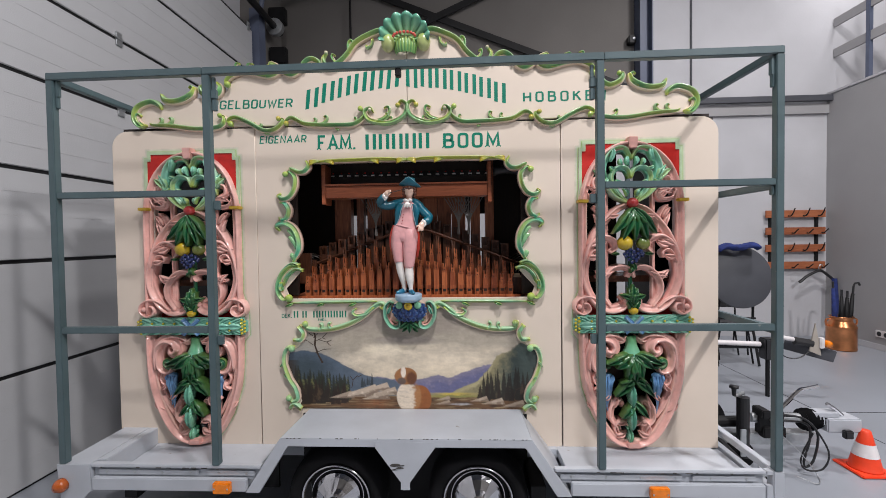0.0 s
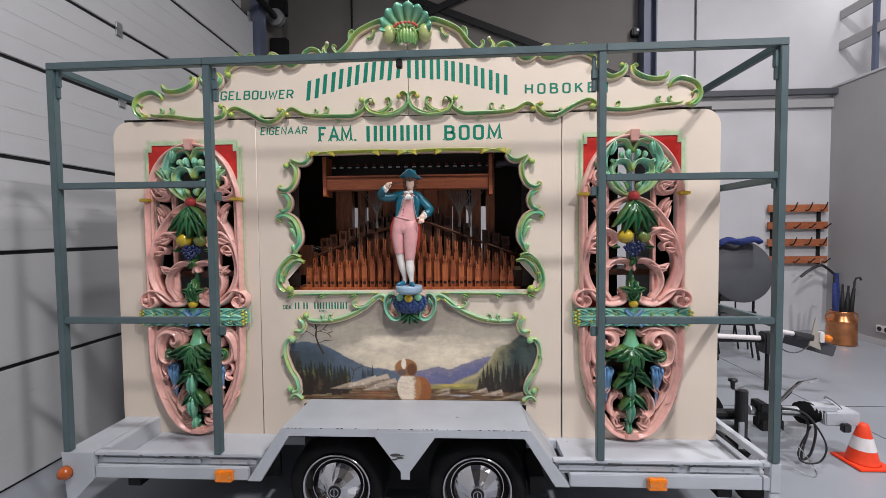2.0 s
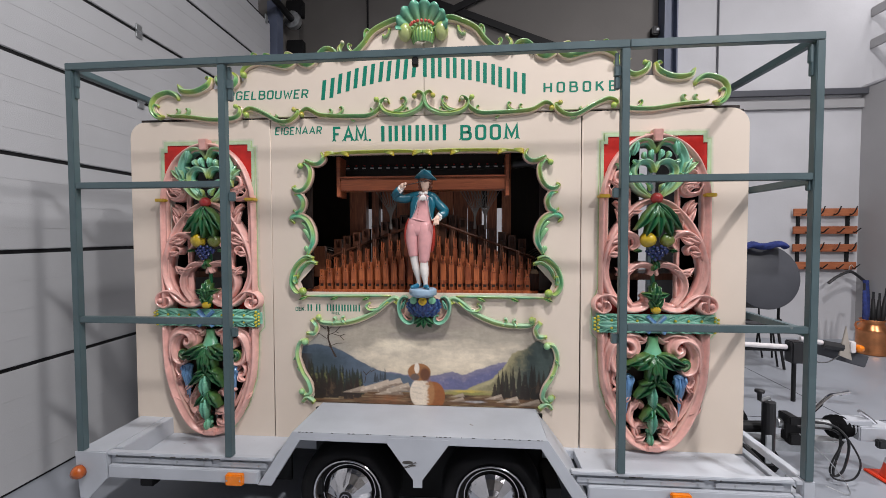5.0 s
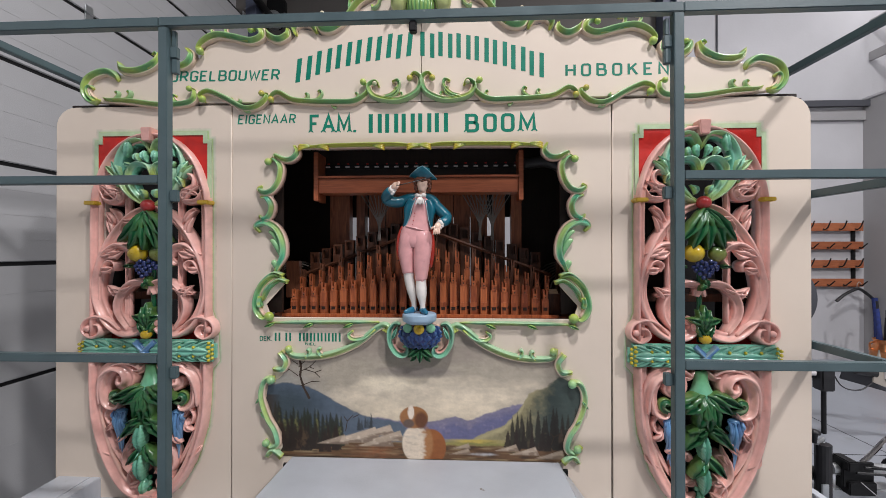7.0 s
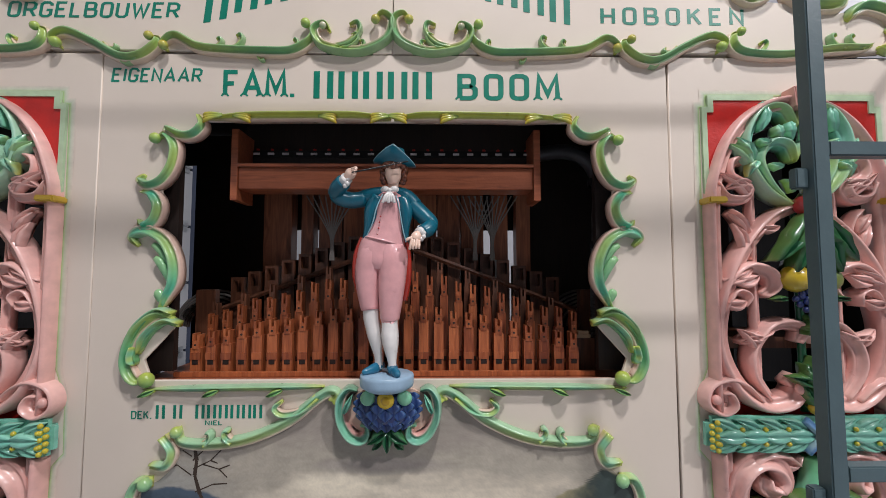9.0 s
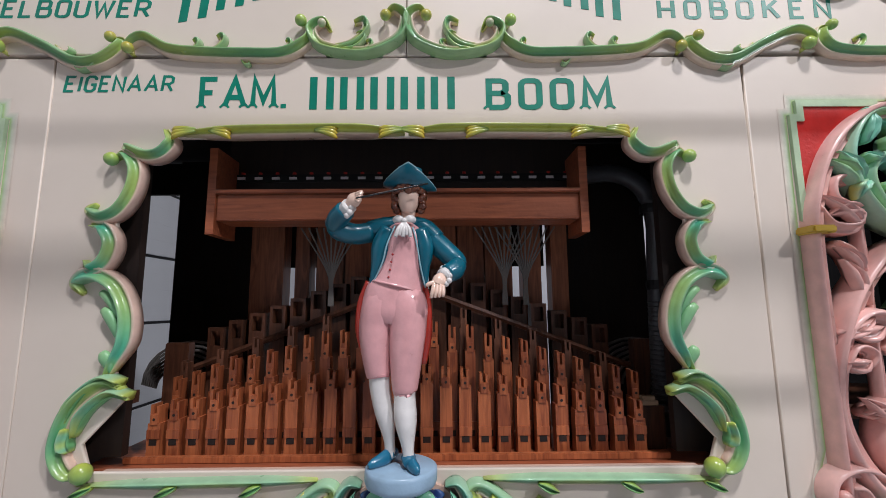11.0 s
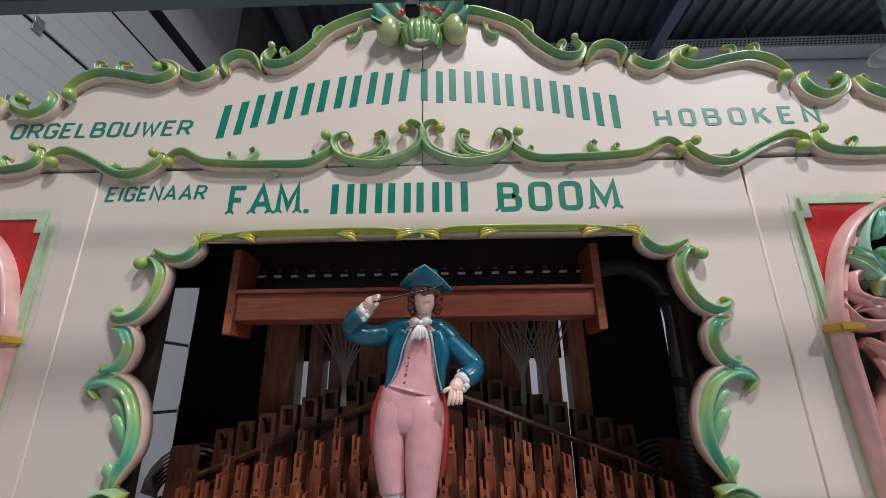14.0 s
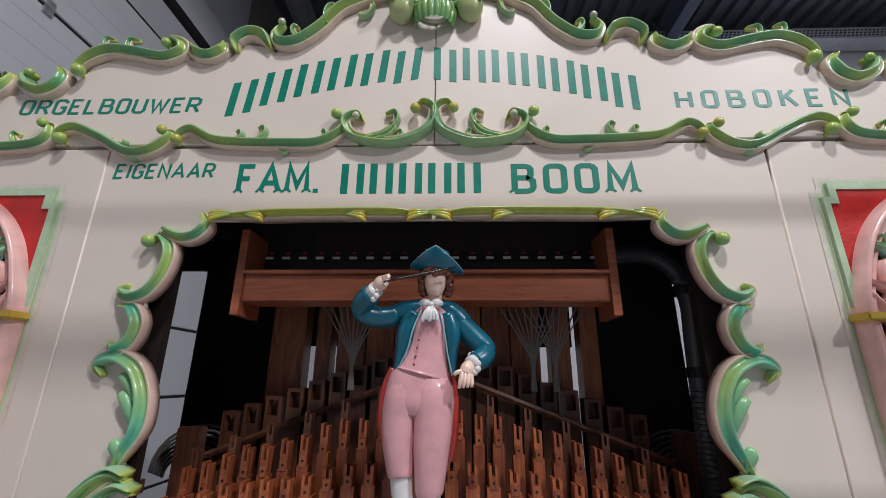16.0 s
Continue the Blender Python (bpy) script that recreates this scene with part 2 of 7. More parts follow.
def lathe(profile, at, seg=32, axis="z", bm=None, caps=True):
    """Turns (radius, height) about an axis through at."""
    b = bm or bmesh.new()
    rings = []
    for r, h in profile:
        ring = []
        for j in range(seg):
            a = 2 * math.pi * j / seg
            q = (r * math.cos(a), r * math.sin(a), h) if axis == "z" else (r * math.cos(a), h, r * math.sin(a)) if axis == "y" else (h, r * math.cos(a), r * math.sin(a))
            ring.append(b.verts.new(Vector(at) + Vector(q)))
        rings.append(ring)
    for a, c in zip(rings, rings[1:]):
        for j in range(seg):
            b.faces.new((a[j], a[(j + 1) % seg], c[(j + 1) % seg], c[j]))
    if caps and profile[0][0] > 1e-4:
        b.faces.new(rings[0])
    if caps and profile[-1][0] > 1e-4:
        b.faces.new(rings[-1])
    return b


def mix(a, b, t):
    t = min(max(t, 0), 1)
    return tuple(x + (y - x) * t for x, y in zip(a, b))


class Carving:
    """Carved and painted pieces, gathered into one mesh with its own paint colours."""

    def __init__(self):
        self.v, self.f, self.c = [], [], []

    def grid(self, rings, colours, closed=True, caps=True):
        base, w = len(self.v), len(rings[0])
        for r, cs in zip(rings, colours):
            self.v += [tuple(p) for p in r]
            self.c += cs
        for i in range(len(rings) - 1):
            for j in range(w if closed else w - 1):
                a, b = base + i * w + j, base + i * w + (j + 1) % w
                self.f.append((a, b, b + w, a + w))
        if caps and closed:
            self.f.append(tuple(range(base + w - 1, base - 1, -1)))
            self.f.append(tuple(range(base + (len(rings) - 1) * w, base + len(rings) * w)))

    def scroll(self, pts, width=0.024, depth=0.03, y=2.575, top=GREEN, low=ROSE, tip=LIME, flip=1, taper=(0.3, 0.25), n=7, groove=0.5, power=0.8):
        """A swept scroll on the board at y: a high painted rim on its outer side, a cove and a low lip on its inner one, tip colour at its ends."""
        path = smooth_path(pts, n)
        cut = ((-1, -0.4), (-1.0, 0.2), (-0.88, 0.5), (-0.66, 0.62), (-0.45, 0.62 - 0.3 * groove), (-0.15, 0.66 - 0.4 * groove), (0.08, 0.85 - 0.3 * groove), (0.3, 1.0), (0.52, 1.04), (0.74, 0.9), (0.92, 0.5), (1.0, 0.1), (1, -0.4))
        rim = mix(top, (0.90, 0.60, 0.54), 0.35) if top is PINK else mix(top, (0.55, 0.62, 0.38), 0.4)
        rings, cols = [], []
        for i, p in enumerate(path):
            d = (path[min(i + 1, len(path) - 1)] - path[max(i - 1, 0)]).normalized()
            s = i / (len(path) - 1)
            w = min(1, taper[0] + (1 - taper[0]) * (4 * s) ** power, taper[1] + (1 - taper[1]) * (4 * (1 - s)) ** power)
            out = Vector((-d.y, d.x)) * flip
            ring, col = [], []
            for q, e in cut:
                r = p + out * (q * w * width)
                ring.append((r.x, y - depth * 1.25 * e * (0.35 + 0.65 * w), r.y))
                hue = mix(top, tip, 0.3 + 0.3 * math.sin(11 * s + 40 * pts[0][1]))
                c = mix(low, hue, 1.75 + 2.2 * q) if q < 0.2 else mix(hue, rim, (q - 0.2) * 2)
                col.append((*mix(tip, c, 0.2 + 5 * min(s, 1 - s)), 1))
            rings.append(ring)
            cols.append(col)
        self.grid(rings, cols)
        return self

    def hook(self, base, tip, width, top=GREEN, tipc=LIME, y=2.57, turn=1):
        """A small carved sprig that ends in a curl."""
        a, b = Vector(base), Vector(tip)
        d = b - a
        n = Vector((-d.y, d.x)) * turn
        pts = [a, a + d * 0.5 - n * 0.12, a + d * 0.92, a + d * 1.02 + n * 0.22, a + d * 0.8 + n * 0.3]
        return self.scroll([tuple(p) for p in pts], width, width * 1.5, y, top, ROSE, tipc, -turn, (1.0, 0.45), 5)

    def halo(self, inner, outer, y, colour, fade):
        """A flat airbrushed band between two closed outlines of (x, z)."""
        self.grid([[(x, y, z) for x, z in inner], [(x, y, z) for x, z in outer]], [[(*colour, 1)] * len(inner), [(*fade, 1)] * len(outer)], True, False)
        return self

    def ball(self, x, z, r, colour, y=2.55, squash=1.0, tall=1.0, second=None, seg=14):
        rings, cols = [], []
        for i in range(9):
            t = math.pi * (i + 0.02) / 8.04
            rings.append([(x + r * math.sin(t) * math.cos(2 * math.pi * j / seg), y - squash * r * math.sin(t) * math.sin(2 * math.pi * j / seg), z + tall * r * math.cos(t)) for j in range(seg)])
            cols.append([(*mix(colour, second or colour, i / 8), 1)] * seg)
        self.grid(rings, cols)
        return self

    def leaf(self, base, tip, width, colour, edge=None, y=2.56, bulge=0.02, lobes=3, curve=0.0, lift=0.0):
        """An acanthus leaf from base to tip, (x, z) each, with a sunk rib, raised veins, notched edges and real thickness."""
        a, b = Vector(base), Vector(tip)
        d = b - a
        side = Vector((-d.y, d.x)).normalized()
        rings, cols = [], []
        notches = 2 * lobes + 1
        for i in range(25):
            s = i / 24
            tooth = (s * notches) % 1.0
            w = width * (math.sin(math.pi * (0.1 + 0.89 * s) ** 0.85) * 0.95 + 0.03) * (1 - (0.04 + 0.07 * lobes) * (0.5 + 0.5 * math.cos(2 * math.pi * tooth)))
            p = a + d * s + side * curve * math.sin(math.pi * s)
            h = bulge * (0.5 + math.sin(math.pi * min(1, 0.15 + s * 0.8))) + lift * s * s
            ring, col = [], []
            for q, e in ((-1, 0.1), (-0.8, 0.62), (-0.5, 0.92), (-0.22, 0.66), (0, 0.5), (0.22, 0.66), (0.5, 0.92), (0.8, 0.62), (1, 0.1), (0, -0.5)):
                r = p + side * w * q
                vein = (0.03 if colour[0] > 0.3 else 0.07) * math.sin(2 * math.pi * (s * notches - 0.9 * abs(q))) * abs(q) if e > 0.3 else 0
                ring.append((r.x, y - h * (e + vein), r.y))
                tone = mix(colour, edge or colour, min(1, abs(q) ** 2.2 * 0.85 + 2.5 * max(vein, 0)))
                col.append((*mix(tone, tuple(0.55 * c for c in colour), 0.5 if abs(q) < 0.1 else 0), 1))
            rings.append(ring)
            cols.append(col)
        self.grid(rings, cols)
        return self

    def limb(self, pts, radii, colour, seg=12, deep=1.0, second=None, n=5):
        """A rounded limb through (x, y, z) points with a radius at each."""
        path = smooth_path([(*p, r) for p, r in zip(pts, radii)], n)
        rings, cols = [], []
        for i, p in enumerate(path):
            q0, q1 = path[max(i - 1, 0)], path[min(i + 1, len(path) - 1)]
            d = Vector((q1[0] - q0[0], q1[1] - q0[1], q1[2] - q0[2])).normalized()
            side = d.cross(Vector((0, 1, 0)) if abs(d.y) < 0.9 else Vector((0, 0, 1))).normalized()
            top = side.cross(d)
            c = Vector(p[:3])
            rings.append([tuple(c + p[3] * (math.cos(t) * side + deep * math.sin(t) * top)) for t in (2 * math.pi * j / seg for j in range(seg))])
            cols.append([(*mix(colour, second or colour, i / (len(path) - 1)), 1)] * seg)
        self.grid(rings, cols)
        return self

    def mirrored(self, x0):
        """Adds the mirror image about x = x0."""
        k = len(self.v)
        self.v += [(2 * x0 - x, y, z) for x, y, z in self.v[:k]]
        self.f += [tuple(i + k for i in reversed(f)) for f in self.f[:]]
        self.c += self.c[:k]
        return self

    def done(self, name, parent, label="", turn=None, mat=None):
        me = bpy.data.meshes.new(name)
        me.from_pydata(self.v, [], self.f)
        at = me.color_attributes.new("paint", "FLOAT_COLOR", "POINT")
        at.data.foreach_set("color", [q for c in self.c for q in c])
        bm = bmesh.new()
        bm.from_mesh(me)
        bmesh.ops.recalc_face_normals(bm, faces=bm.faces)
        bm.to_mesh(me)
        bm.free()
        if turn:
            me.transform(turn)
        return finish(new(name, me), mat or CARVED, parent, label, True)

# ---- the hall ----
XL, XR, YB, YF, ZC = -3.07, 6.05, 7.2, -7.0, 7.35


def structure(name, bm, mat, label, parent=None):
    return tagged(part(name, bm, mat, parent), label, "", "", "structure")


floor = structure("floor", box(XL - 0.6, 10.2, YF - 0.2, YB + 0.2, -0.2, 0, 0), FLOOR, "grey-blue epoxy concrete floor with faint joints")
for x0, x1, y0, y1 in ((2.2, 6.05, 4.09, 4.098), (3.396, 3.404, 1.0, 7.2)):
    part("floor_joint", box(x0, x1, y0, y1, -0.002, 0.0012, 0), BLACK, floor)
structure("wall_back", box(3.14, 10.2, YB, YB + 0.2, 0, ZC, 0), CONCRETE, "light grey painted concrete wall panels")
structure("wall_back_low", box(XL - 0.4, 2.93, YB, YB + 0.2, 0, 3.6, 0), CONCRETE, "light grey painted concrete wall")
# same wall as below; its dimness above the lamps is painted in
structure("wall_back_high", box(XL - 0.4, 2.93, YB, YB + 0.2, 3.6, ZC, 0), SHADEWALL, "upper back wall with its shade painted as brown-grey")
# never in view; its dark colour is chosen to cut bounced light
structure("wall_front_unseen", box(XL - 0.6, 10.2, YF - 0.2, YF, 0, ZC, 0), SHADEWALL, "unseen end wall kept dark to hold back bounced light")
structure("wall_far_right", box(10.0, 10.2, YF, YB, 0, ZC, 0), GREYWALL, "light grey concrete wall")
structure("wall_right", box(XR, XR + 0.2, YF, YB, 0, 3.98, 0), GREYWALL, "mid grey plastered wall below a gallery")
structure("coping", box(XR - 0.015, XR + 0.23, YF, YB, 3.983, 4.02, 0.004), CONCRETE, "pale coping on the gallery wall")
structure("gallery_floor", box(XR + 0.2, 10.0, YF, YB, 3.0, 3.2, 0), CONCRETE, "concrete gallery floor")
structure("baseboard", box(XR - 0.014, XR - 0.002, YF, YB, 0.0, 0.09, 0.003), CONCRETE, "pale skirting along the grey wall")
structure("trim", box(2.95, XR + 0.0, YB - 0.05, YB - 0.002, 3.68, 3.83, 0.004), GREYWALL, "painted ledge along the wall panel joint")
structure("wall_left", box(XL - 0.4, XL - 0.2, YF, YB, 0, ZC, 0), CONCRETE, "grey concrete wall behind the sectional door")
structure("wall_left_jamb", box(XL - 0.2, XL - 0.02, 6.17, YB, 0, ZC, 0), SHADEWALL, "dark recess beside the sectional door")

# corrugated roof with purlins, one mesh
b = bmesh.new()
n, prev = 0, None
x = XL - 0.4
while x < 10.0:
    pts = ((x, 0), (x + 0.11, 0), (x + 0.14, 0.07), (x + 0.23, 0.07))
    for px, pz in pts:
        cur = (b.verts.new((px, YF, ZC + pz)), b.verts.new((px, YB + 0.2, ZC + pz)))
        if prev:
            b.faces.new((prev[0], cur[0], cur[1], prev[1]))
        prev = cur
    x += 0.26
box(XL - 0.5, 10.2, YF, YB + 0.2, ZC + 0.2, ZC + 0.3, 0, b)
structure("ceiling", b, ROOF, "dark corrugated steel roof sheets")


def roof_beam(x0, x1, y0, y1, z0, z1):
    b = box(x0, x1, y0, y1, z0, z0 + 0.02, 0)
    box(x0, x1, y0, y1, z1 - 0.02, z1, 0, b)
    mx, my = (x0 + x1) / 2, (y0 + y1) / 2
    if x1 - x0 > y1 - y0:
        box(x0, x1, my - 0.008, my + 0.008, z0, z1, 0, b)
    else:
        box(mx - 0.008, mx + 0.008, y0, y1, z0, z1, 0, b)
    return structure("roof_beam", b, BLUESTEEL, "blue-grey steel roof beam")


for y in (4.6, 2.2, -0.4, -3.4):
    roof_beam(XL, 10.0, y - 0.09, y + 0.09, ZC - 0.22, ZC - 0.005)
roof_beam(2.95, 3.13, YF, YB - 0.2, ZC - 0.55, ZC - 0.225)
cols = box(2.933, 2.953, YB - 0.24, YB - 0.01, 0, ZC - 0.01, 0)
box(3.12, 3.14, YB - 0.24, YB - 0.01, 0, ZC - 0.01, 0, cols)
box(2.953, 3.12, YB - 0.13, YB - 0.11, 0, ZC - 0.01, 0, cols)
structure("steel_column", cols, BLUESTEEL, "blue-grey steel column against the wall")
def flat_brace(x0, z0, x1, z1, y):
    d = Vector((x1 - x0, z1 - z0)).normalized() * 0.055
    return prism([(x0 - d.y, z0 + d.x), (x1 - d.y, z1 + d.x), (x1 + d.y, z1 - d.x), (x0 + d.y, z0 - d.x)], y, y + 0.02)


b = flat_brace(-2.4, 6.28, 2.9, 4.14, 7.12)
structure("wall_brace", b, BLACK, "dark diagonal steel wall brace")
b = flat_brace(-2.6, 4.5, 2.2, 6.56, 7.09)
structure("wall_brace", b, BLACK, "dark diagonal steel wall brace")
structure("wall_rail", box(3.16, XR + 0.1, YB - 0.12, YB - 0.06, 3.87, 3.965, 0.004), TABLE, "blue-grey steel rail along the wall")
structure("downpipe", tube([(3.855, 7.175, 3.0), (3.855, 7.175, 7.2)], 0.013, 10), TABLE, "thin grey conduit on the wall")
structure("downpipe", tube([(-1.85, 7.12, 3.6), (-1.85, 7.12, 7.2)], 0.018, 10), BLACK, "thin dark conduit on the wall")
tray = structure("cable_tray", box(-1.0, 9.9, YB - 0.32, YB - 0.05, 6.86, 6.875, 0), PALEGALV, "perforated galvanised cable tray under the roof")
part("tray_side", box(-1.0, 9.9, YB - 0.326, YB - 0.3205, 6.86, 7.06, 0), PALEGALV, tray)
for row in range(3):
    b = bmesh.new()
    for i in range(150):
        x = 0.2 + i * 0.062 + 0.02 * row
        prism_ = ((x, 6.895 + 0.05 * row), (x + 0.034, 6.895 + 0.05 * row), (x + 0.046, 6.92 + 0.05 * row), (x + 0.012, 6.92 + 0.05 * row))
        b.faces.new([b.verts.new((px, YB - 0.3285, pz)) for px, pz in prism_])
    tagged(part("slot_row", b, BLACK, tray, "row of dark slots"), kind="stuff")
for x in (1.9, 4.6, 7.3):
    part("hanger_rod", tube([(x, YB - 0.3, 7.06), (x, YB - 0.3, ZC)], 0.008, 6), GALV, tray)
eye = thing("wall_sensor", "small black sensor box on the upper back wall", "sensor", at=(2.86, 7.15, 4.96))
part("sensor_box", box(2.80, 2.92, 7.08, 7.198, 4.90, 5.03, 0.015), BLACK, eye)
part("sensor_lens", lathe([(0.0, -0.02), (0.02, -0.015), (0.028, 0.0)], (2.88, 7.079, 4.97), 14, "y"), GALV, eye, "grey sensor lens")

# sectional door on the long wall
SEAMS = (0.0, 0.82, 1.595, 2.245, 2.92, 3.55, 4.2, 4.85)
door = tagged(new("door_1"), "white sectional overhead door with dark joints", "", "", "structure")
for z0, z1 in zip(SEAMS, SEAMS[1:]):
    b = box(XL - 0.05, XL, -5.8, 6.12, z0 + 0.014, z1 - 0.014, 0.005)
    part("door_panel", b, DOOR, door)
    for j in range(1, 4):
        z = z0 + (z1 - z0) * j / 4
        part("panel_groove", box(XL - 0.004, XL + 0.0015, -5.79, 6.11, z - 0.003, z + 0.003, 0), DOOR, door)
    part("door_joint", box(XL - 0.045, XL - 0.012, -5.79, 6.11, z1 - 0.018, z1 + 0.018, 0), BLACK, door)
    for y in (-4.4, -2.0, 1.2, 3.66, 6.0):
        h = box(XL, XL + 0.014, y - 0.035, y + 0.035, z1 - 0.06, z1 + 0.06, 0.003)
        part("hinge", tube([(XL + 0.016, y - 0.035, z1), (XL + 0.016, y + 0.035, z1)], 0.009, 8, h), GALV, door, "galvanised door hinge")
part("bottom_seal", box(XL - 0.045, XL - 0.005, -5.8, 6.12, 0.001, 0.03, 0.004), BLACK, door, "black rubber bottom seal")
for y in (6.26, -5.92):
    part("guide_rail", box(XL - 0.06, XL + 0.09, y - 0.1, y + 0.1, 0, 5.2, 0.004), BLUESTEEL, door, "dark vertical guide rail")
part("spring_shaft", tube([(XL + 0.16, -5.8, 5.1), (XL + 0.16, 6.75, 5.1)], 0.05, 14), BLACK, door, "dark spring shaft above the door")
part("spring_drum", lathe([(0.06, 0), (0.13, 0.01), (0.13, 0.1), (0.06, 0.11)], (XL + 0.16, 6.5, 5.1), 20, "y"), GALV, door)
for z in (5.35, 4.72):
    part("shaft_bracket", box(XL + 0.01, XL + 0.28, 6.64, 6.76, z - 0.14, z + 0.12, 0.01), BLACK, door)
part("lift_track", tube(smooth_path([(XL + 0.06, 6.26, 5.2), (XL + 0.25, 6.26, 5.75), (XL + 0.9, 6.26, 6.05), (XL + 3.2, 6.26, 6.15)]), 0.035, 8), BLUESTEEL, door, "curved overhead door track")
motor = thing("duct", "grey round duct below the roof above the door", "duct", at=(XL + 0.7, 5.6, 6.3))
part("duct_body", tube([(XL + 0.75, -3, 6.45), (XL + 0.75, 6.9, 6.45)], 0.15, 18), GALV, motor, "", True)
for y in (-1, 2, 5):
    part("strap", tube([(XL + 0.75, y, 6.6), (XL + 0.75, y, 7.33)], 0.008, 6), BLACK, motor)

for x, y, z in ((6.3, 6.4, 6.3), (0.5, -0.25, 6.95), (5.1, -2.6, 7.1), (4.2, 3.6, 6.95)):
    lamp = thing("hall_lamp", "grey high-bay lamp hanging from the roof", "lamp", "lamps under the roof", at=(x, y, z))
    part("lamp_housing", lathe([(0.0, 0.16), (0.1, 0.16), (0.14, 0.1), (0.3, 0.06), (0.36, 0.01), (0.37, 0.012), (0.31, 0.07), (0.0, 0.05)], (x, y, z), 28), GALV, lamp, "", True)
    part("lamp_rod", tube([(x, y, z + 0.16), (x, y, ZC + 0.03)], 0.01, 6), BLACK, lamp)

# gallery railing beyond the grey wall
rail = thing("gallery_railing", "grey steel gallery railing with glass behind", "railing", at=(XR + 0.1, 6.6, 4.02))
for y in (6.6, 5.2, 3.9, 2.6):
    part("post", box(XR + 0.07, XR + 0.13, y - 0.03, y + 0.03, 4.02, 5.6, 0.004), BLUESTEEL, rail)
for z in (4.66, 5.15):
    for y0, y1 in ((6.631, 7.19), (5.231, 6.569), (3.931, 5.169), (2.631, 3.869)):
        part("rail", box(XR + 0.085, XR + 0.115, y0, y1, z - 0.07, z + 0.07, 0.003), GREYWALL, rail)
for y in (6.1, 4.8):
    tank = thing("glass_carboy", "clear glass jar standing behind the railing", "jar", "jars on the gallery", at=(6.6, y - 0.2, 3.2))
    part("jar_body", lathe([(0.0, 0), (0.2, 0.01), (0.24, 0.1), (0.24, 1.5), (0.2, 1.62), (0.1, 1.7), (0.1, 1.8)], (6.6, y - 0.2, 3.2), 24), GLASS, tank, "", True)

# ---- steel frame in front of the organ ----
FYP, TOPZ, HALF = 2.155, 2.604, 0.019
cage = thing("steel_frame", "blue-green painted square steel tube frame on the trailer", "frame", at=(-0.3, FYP, 0.5))


def rising(b):
    """The top rail climbs a little towards the drawbar."""
    for v in b.verts:
        v.co.z += (v.co.x + 2.19) * 0.0035
    return b


PX = (-2.185, -1.331, 0.706, 1.579)
for x in PX:
    part("post", box(x - HALF, x + HALF, FYP - HALF, FYP + HALF, 0.515, TOPZ - HALF - 0.001 + (x + 2.19) * 0.0035, 0.003), STEEL, cage)
for x0, x1 in ((PX[0] - HALF, PX[1] - HALF), (PX[1] - HALF + 0.002, PX[2] + HALF - 0.002), (PX[2] + HALF, PX[3] + HALF)):
    part("top_rail", rising(box(x0, x1, FYP - HALF, FYP + HALF, TOPZ - HALF, TOPZ + HALF, 0.003)), STEEL, cage)
for z in (1.971, 1.244):
    part("cross_rail", box(PX[0] + HALF + 0.001, PX[1] - HALF - 0.001, FYP - 0.017, FYP + 0.017, z - 0.017, z + 0.017, 0.003), STEEL, cage)
    part("cross_rail", box(PX[2] + HALF + 0.001, PX[3] - HALF - 0.001, FYP - 0.017, FYP + 0.017, z - 0.017, z + 0.017, 0.003), STEEL, cage)
for x in (PX[0], PX[3]):
    for z in (2.60,) if x < 0 else (2.612, 1.955, 1.225):
        part("side_rail", box(x - 0.017, x + 0.017, FYP + HALF + 0.001, 4.02, z - 0.018, z + 0.018, 0.003), STEEL, cage)
    part("rear_post", box(x - HALF, x + HALF, 4.021, 4.06, 0.515, 2.625, 0.003), STEEL, cage)
for x, s in ((PX[1], 1), (PX[2], -1)):
    for z in (2.49, 1.905, 1.185):
        x0, x1 = sorted((x + s * (HALF + 0.001), x + s * (HALF + 0.03)))
        h = box(x0, x1, FYP - 0.004, FYP + 0.02, z - 0.024, z + 0.024, 0.003)
        if z > 2.4:
            box(x0 + 0.003, x1 - 0.002, FYP, FYP + 0.022, z - 0.085, z - 0.0245, 0.003, h)
            box(x0 + 0.004, x1 - 0.008, FYP, FYP + 0.018, z + 0.0245, z + 0.09, 0.003, h)
        part("hinge", h, STEEL, cage, "painted hinge block")
for x, s in ((PX[0], 1), (PX[3], -1)):
    for z0, z1, w in ((2.50, 2.584, 0.02), (2.44, 2.52, 0.014)):
        x0, x1 = sorted((x + s * (HALF + 0.001), x + s * (HALF + w)))
        part("catch", box(x0, x1, FYP - 0.005 + 0.2 * (0.02 - w), FYP + 0.016, z0, z1, 0.003), STEEL, cage)
part("catch", box(PX[3] - HALF - 0.014, PX[3] - HALF - 0.001, FYP - 0.006, FYP + 0.016, 1.905, 1.953, 0.003), STEEL, cage)
part("latch", box(-0.332, -0.302, FYP - 0.012, FYP + 0.022, TOPZ - 0.055, TOPZ - HALF + 0.006, 0.004), BLACK, cage, "black latch block under the top rail")

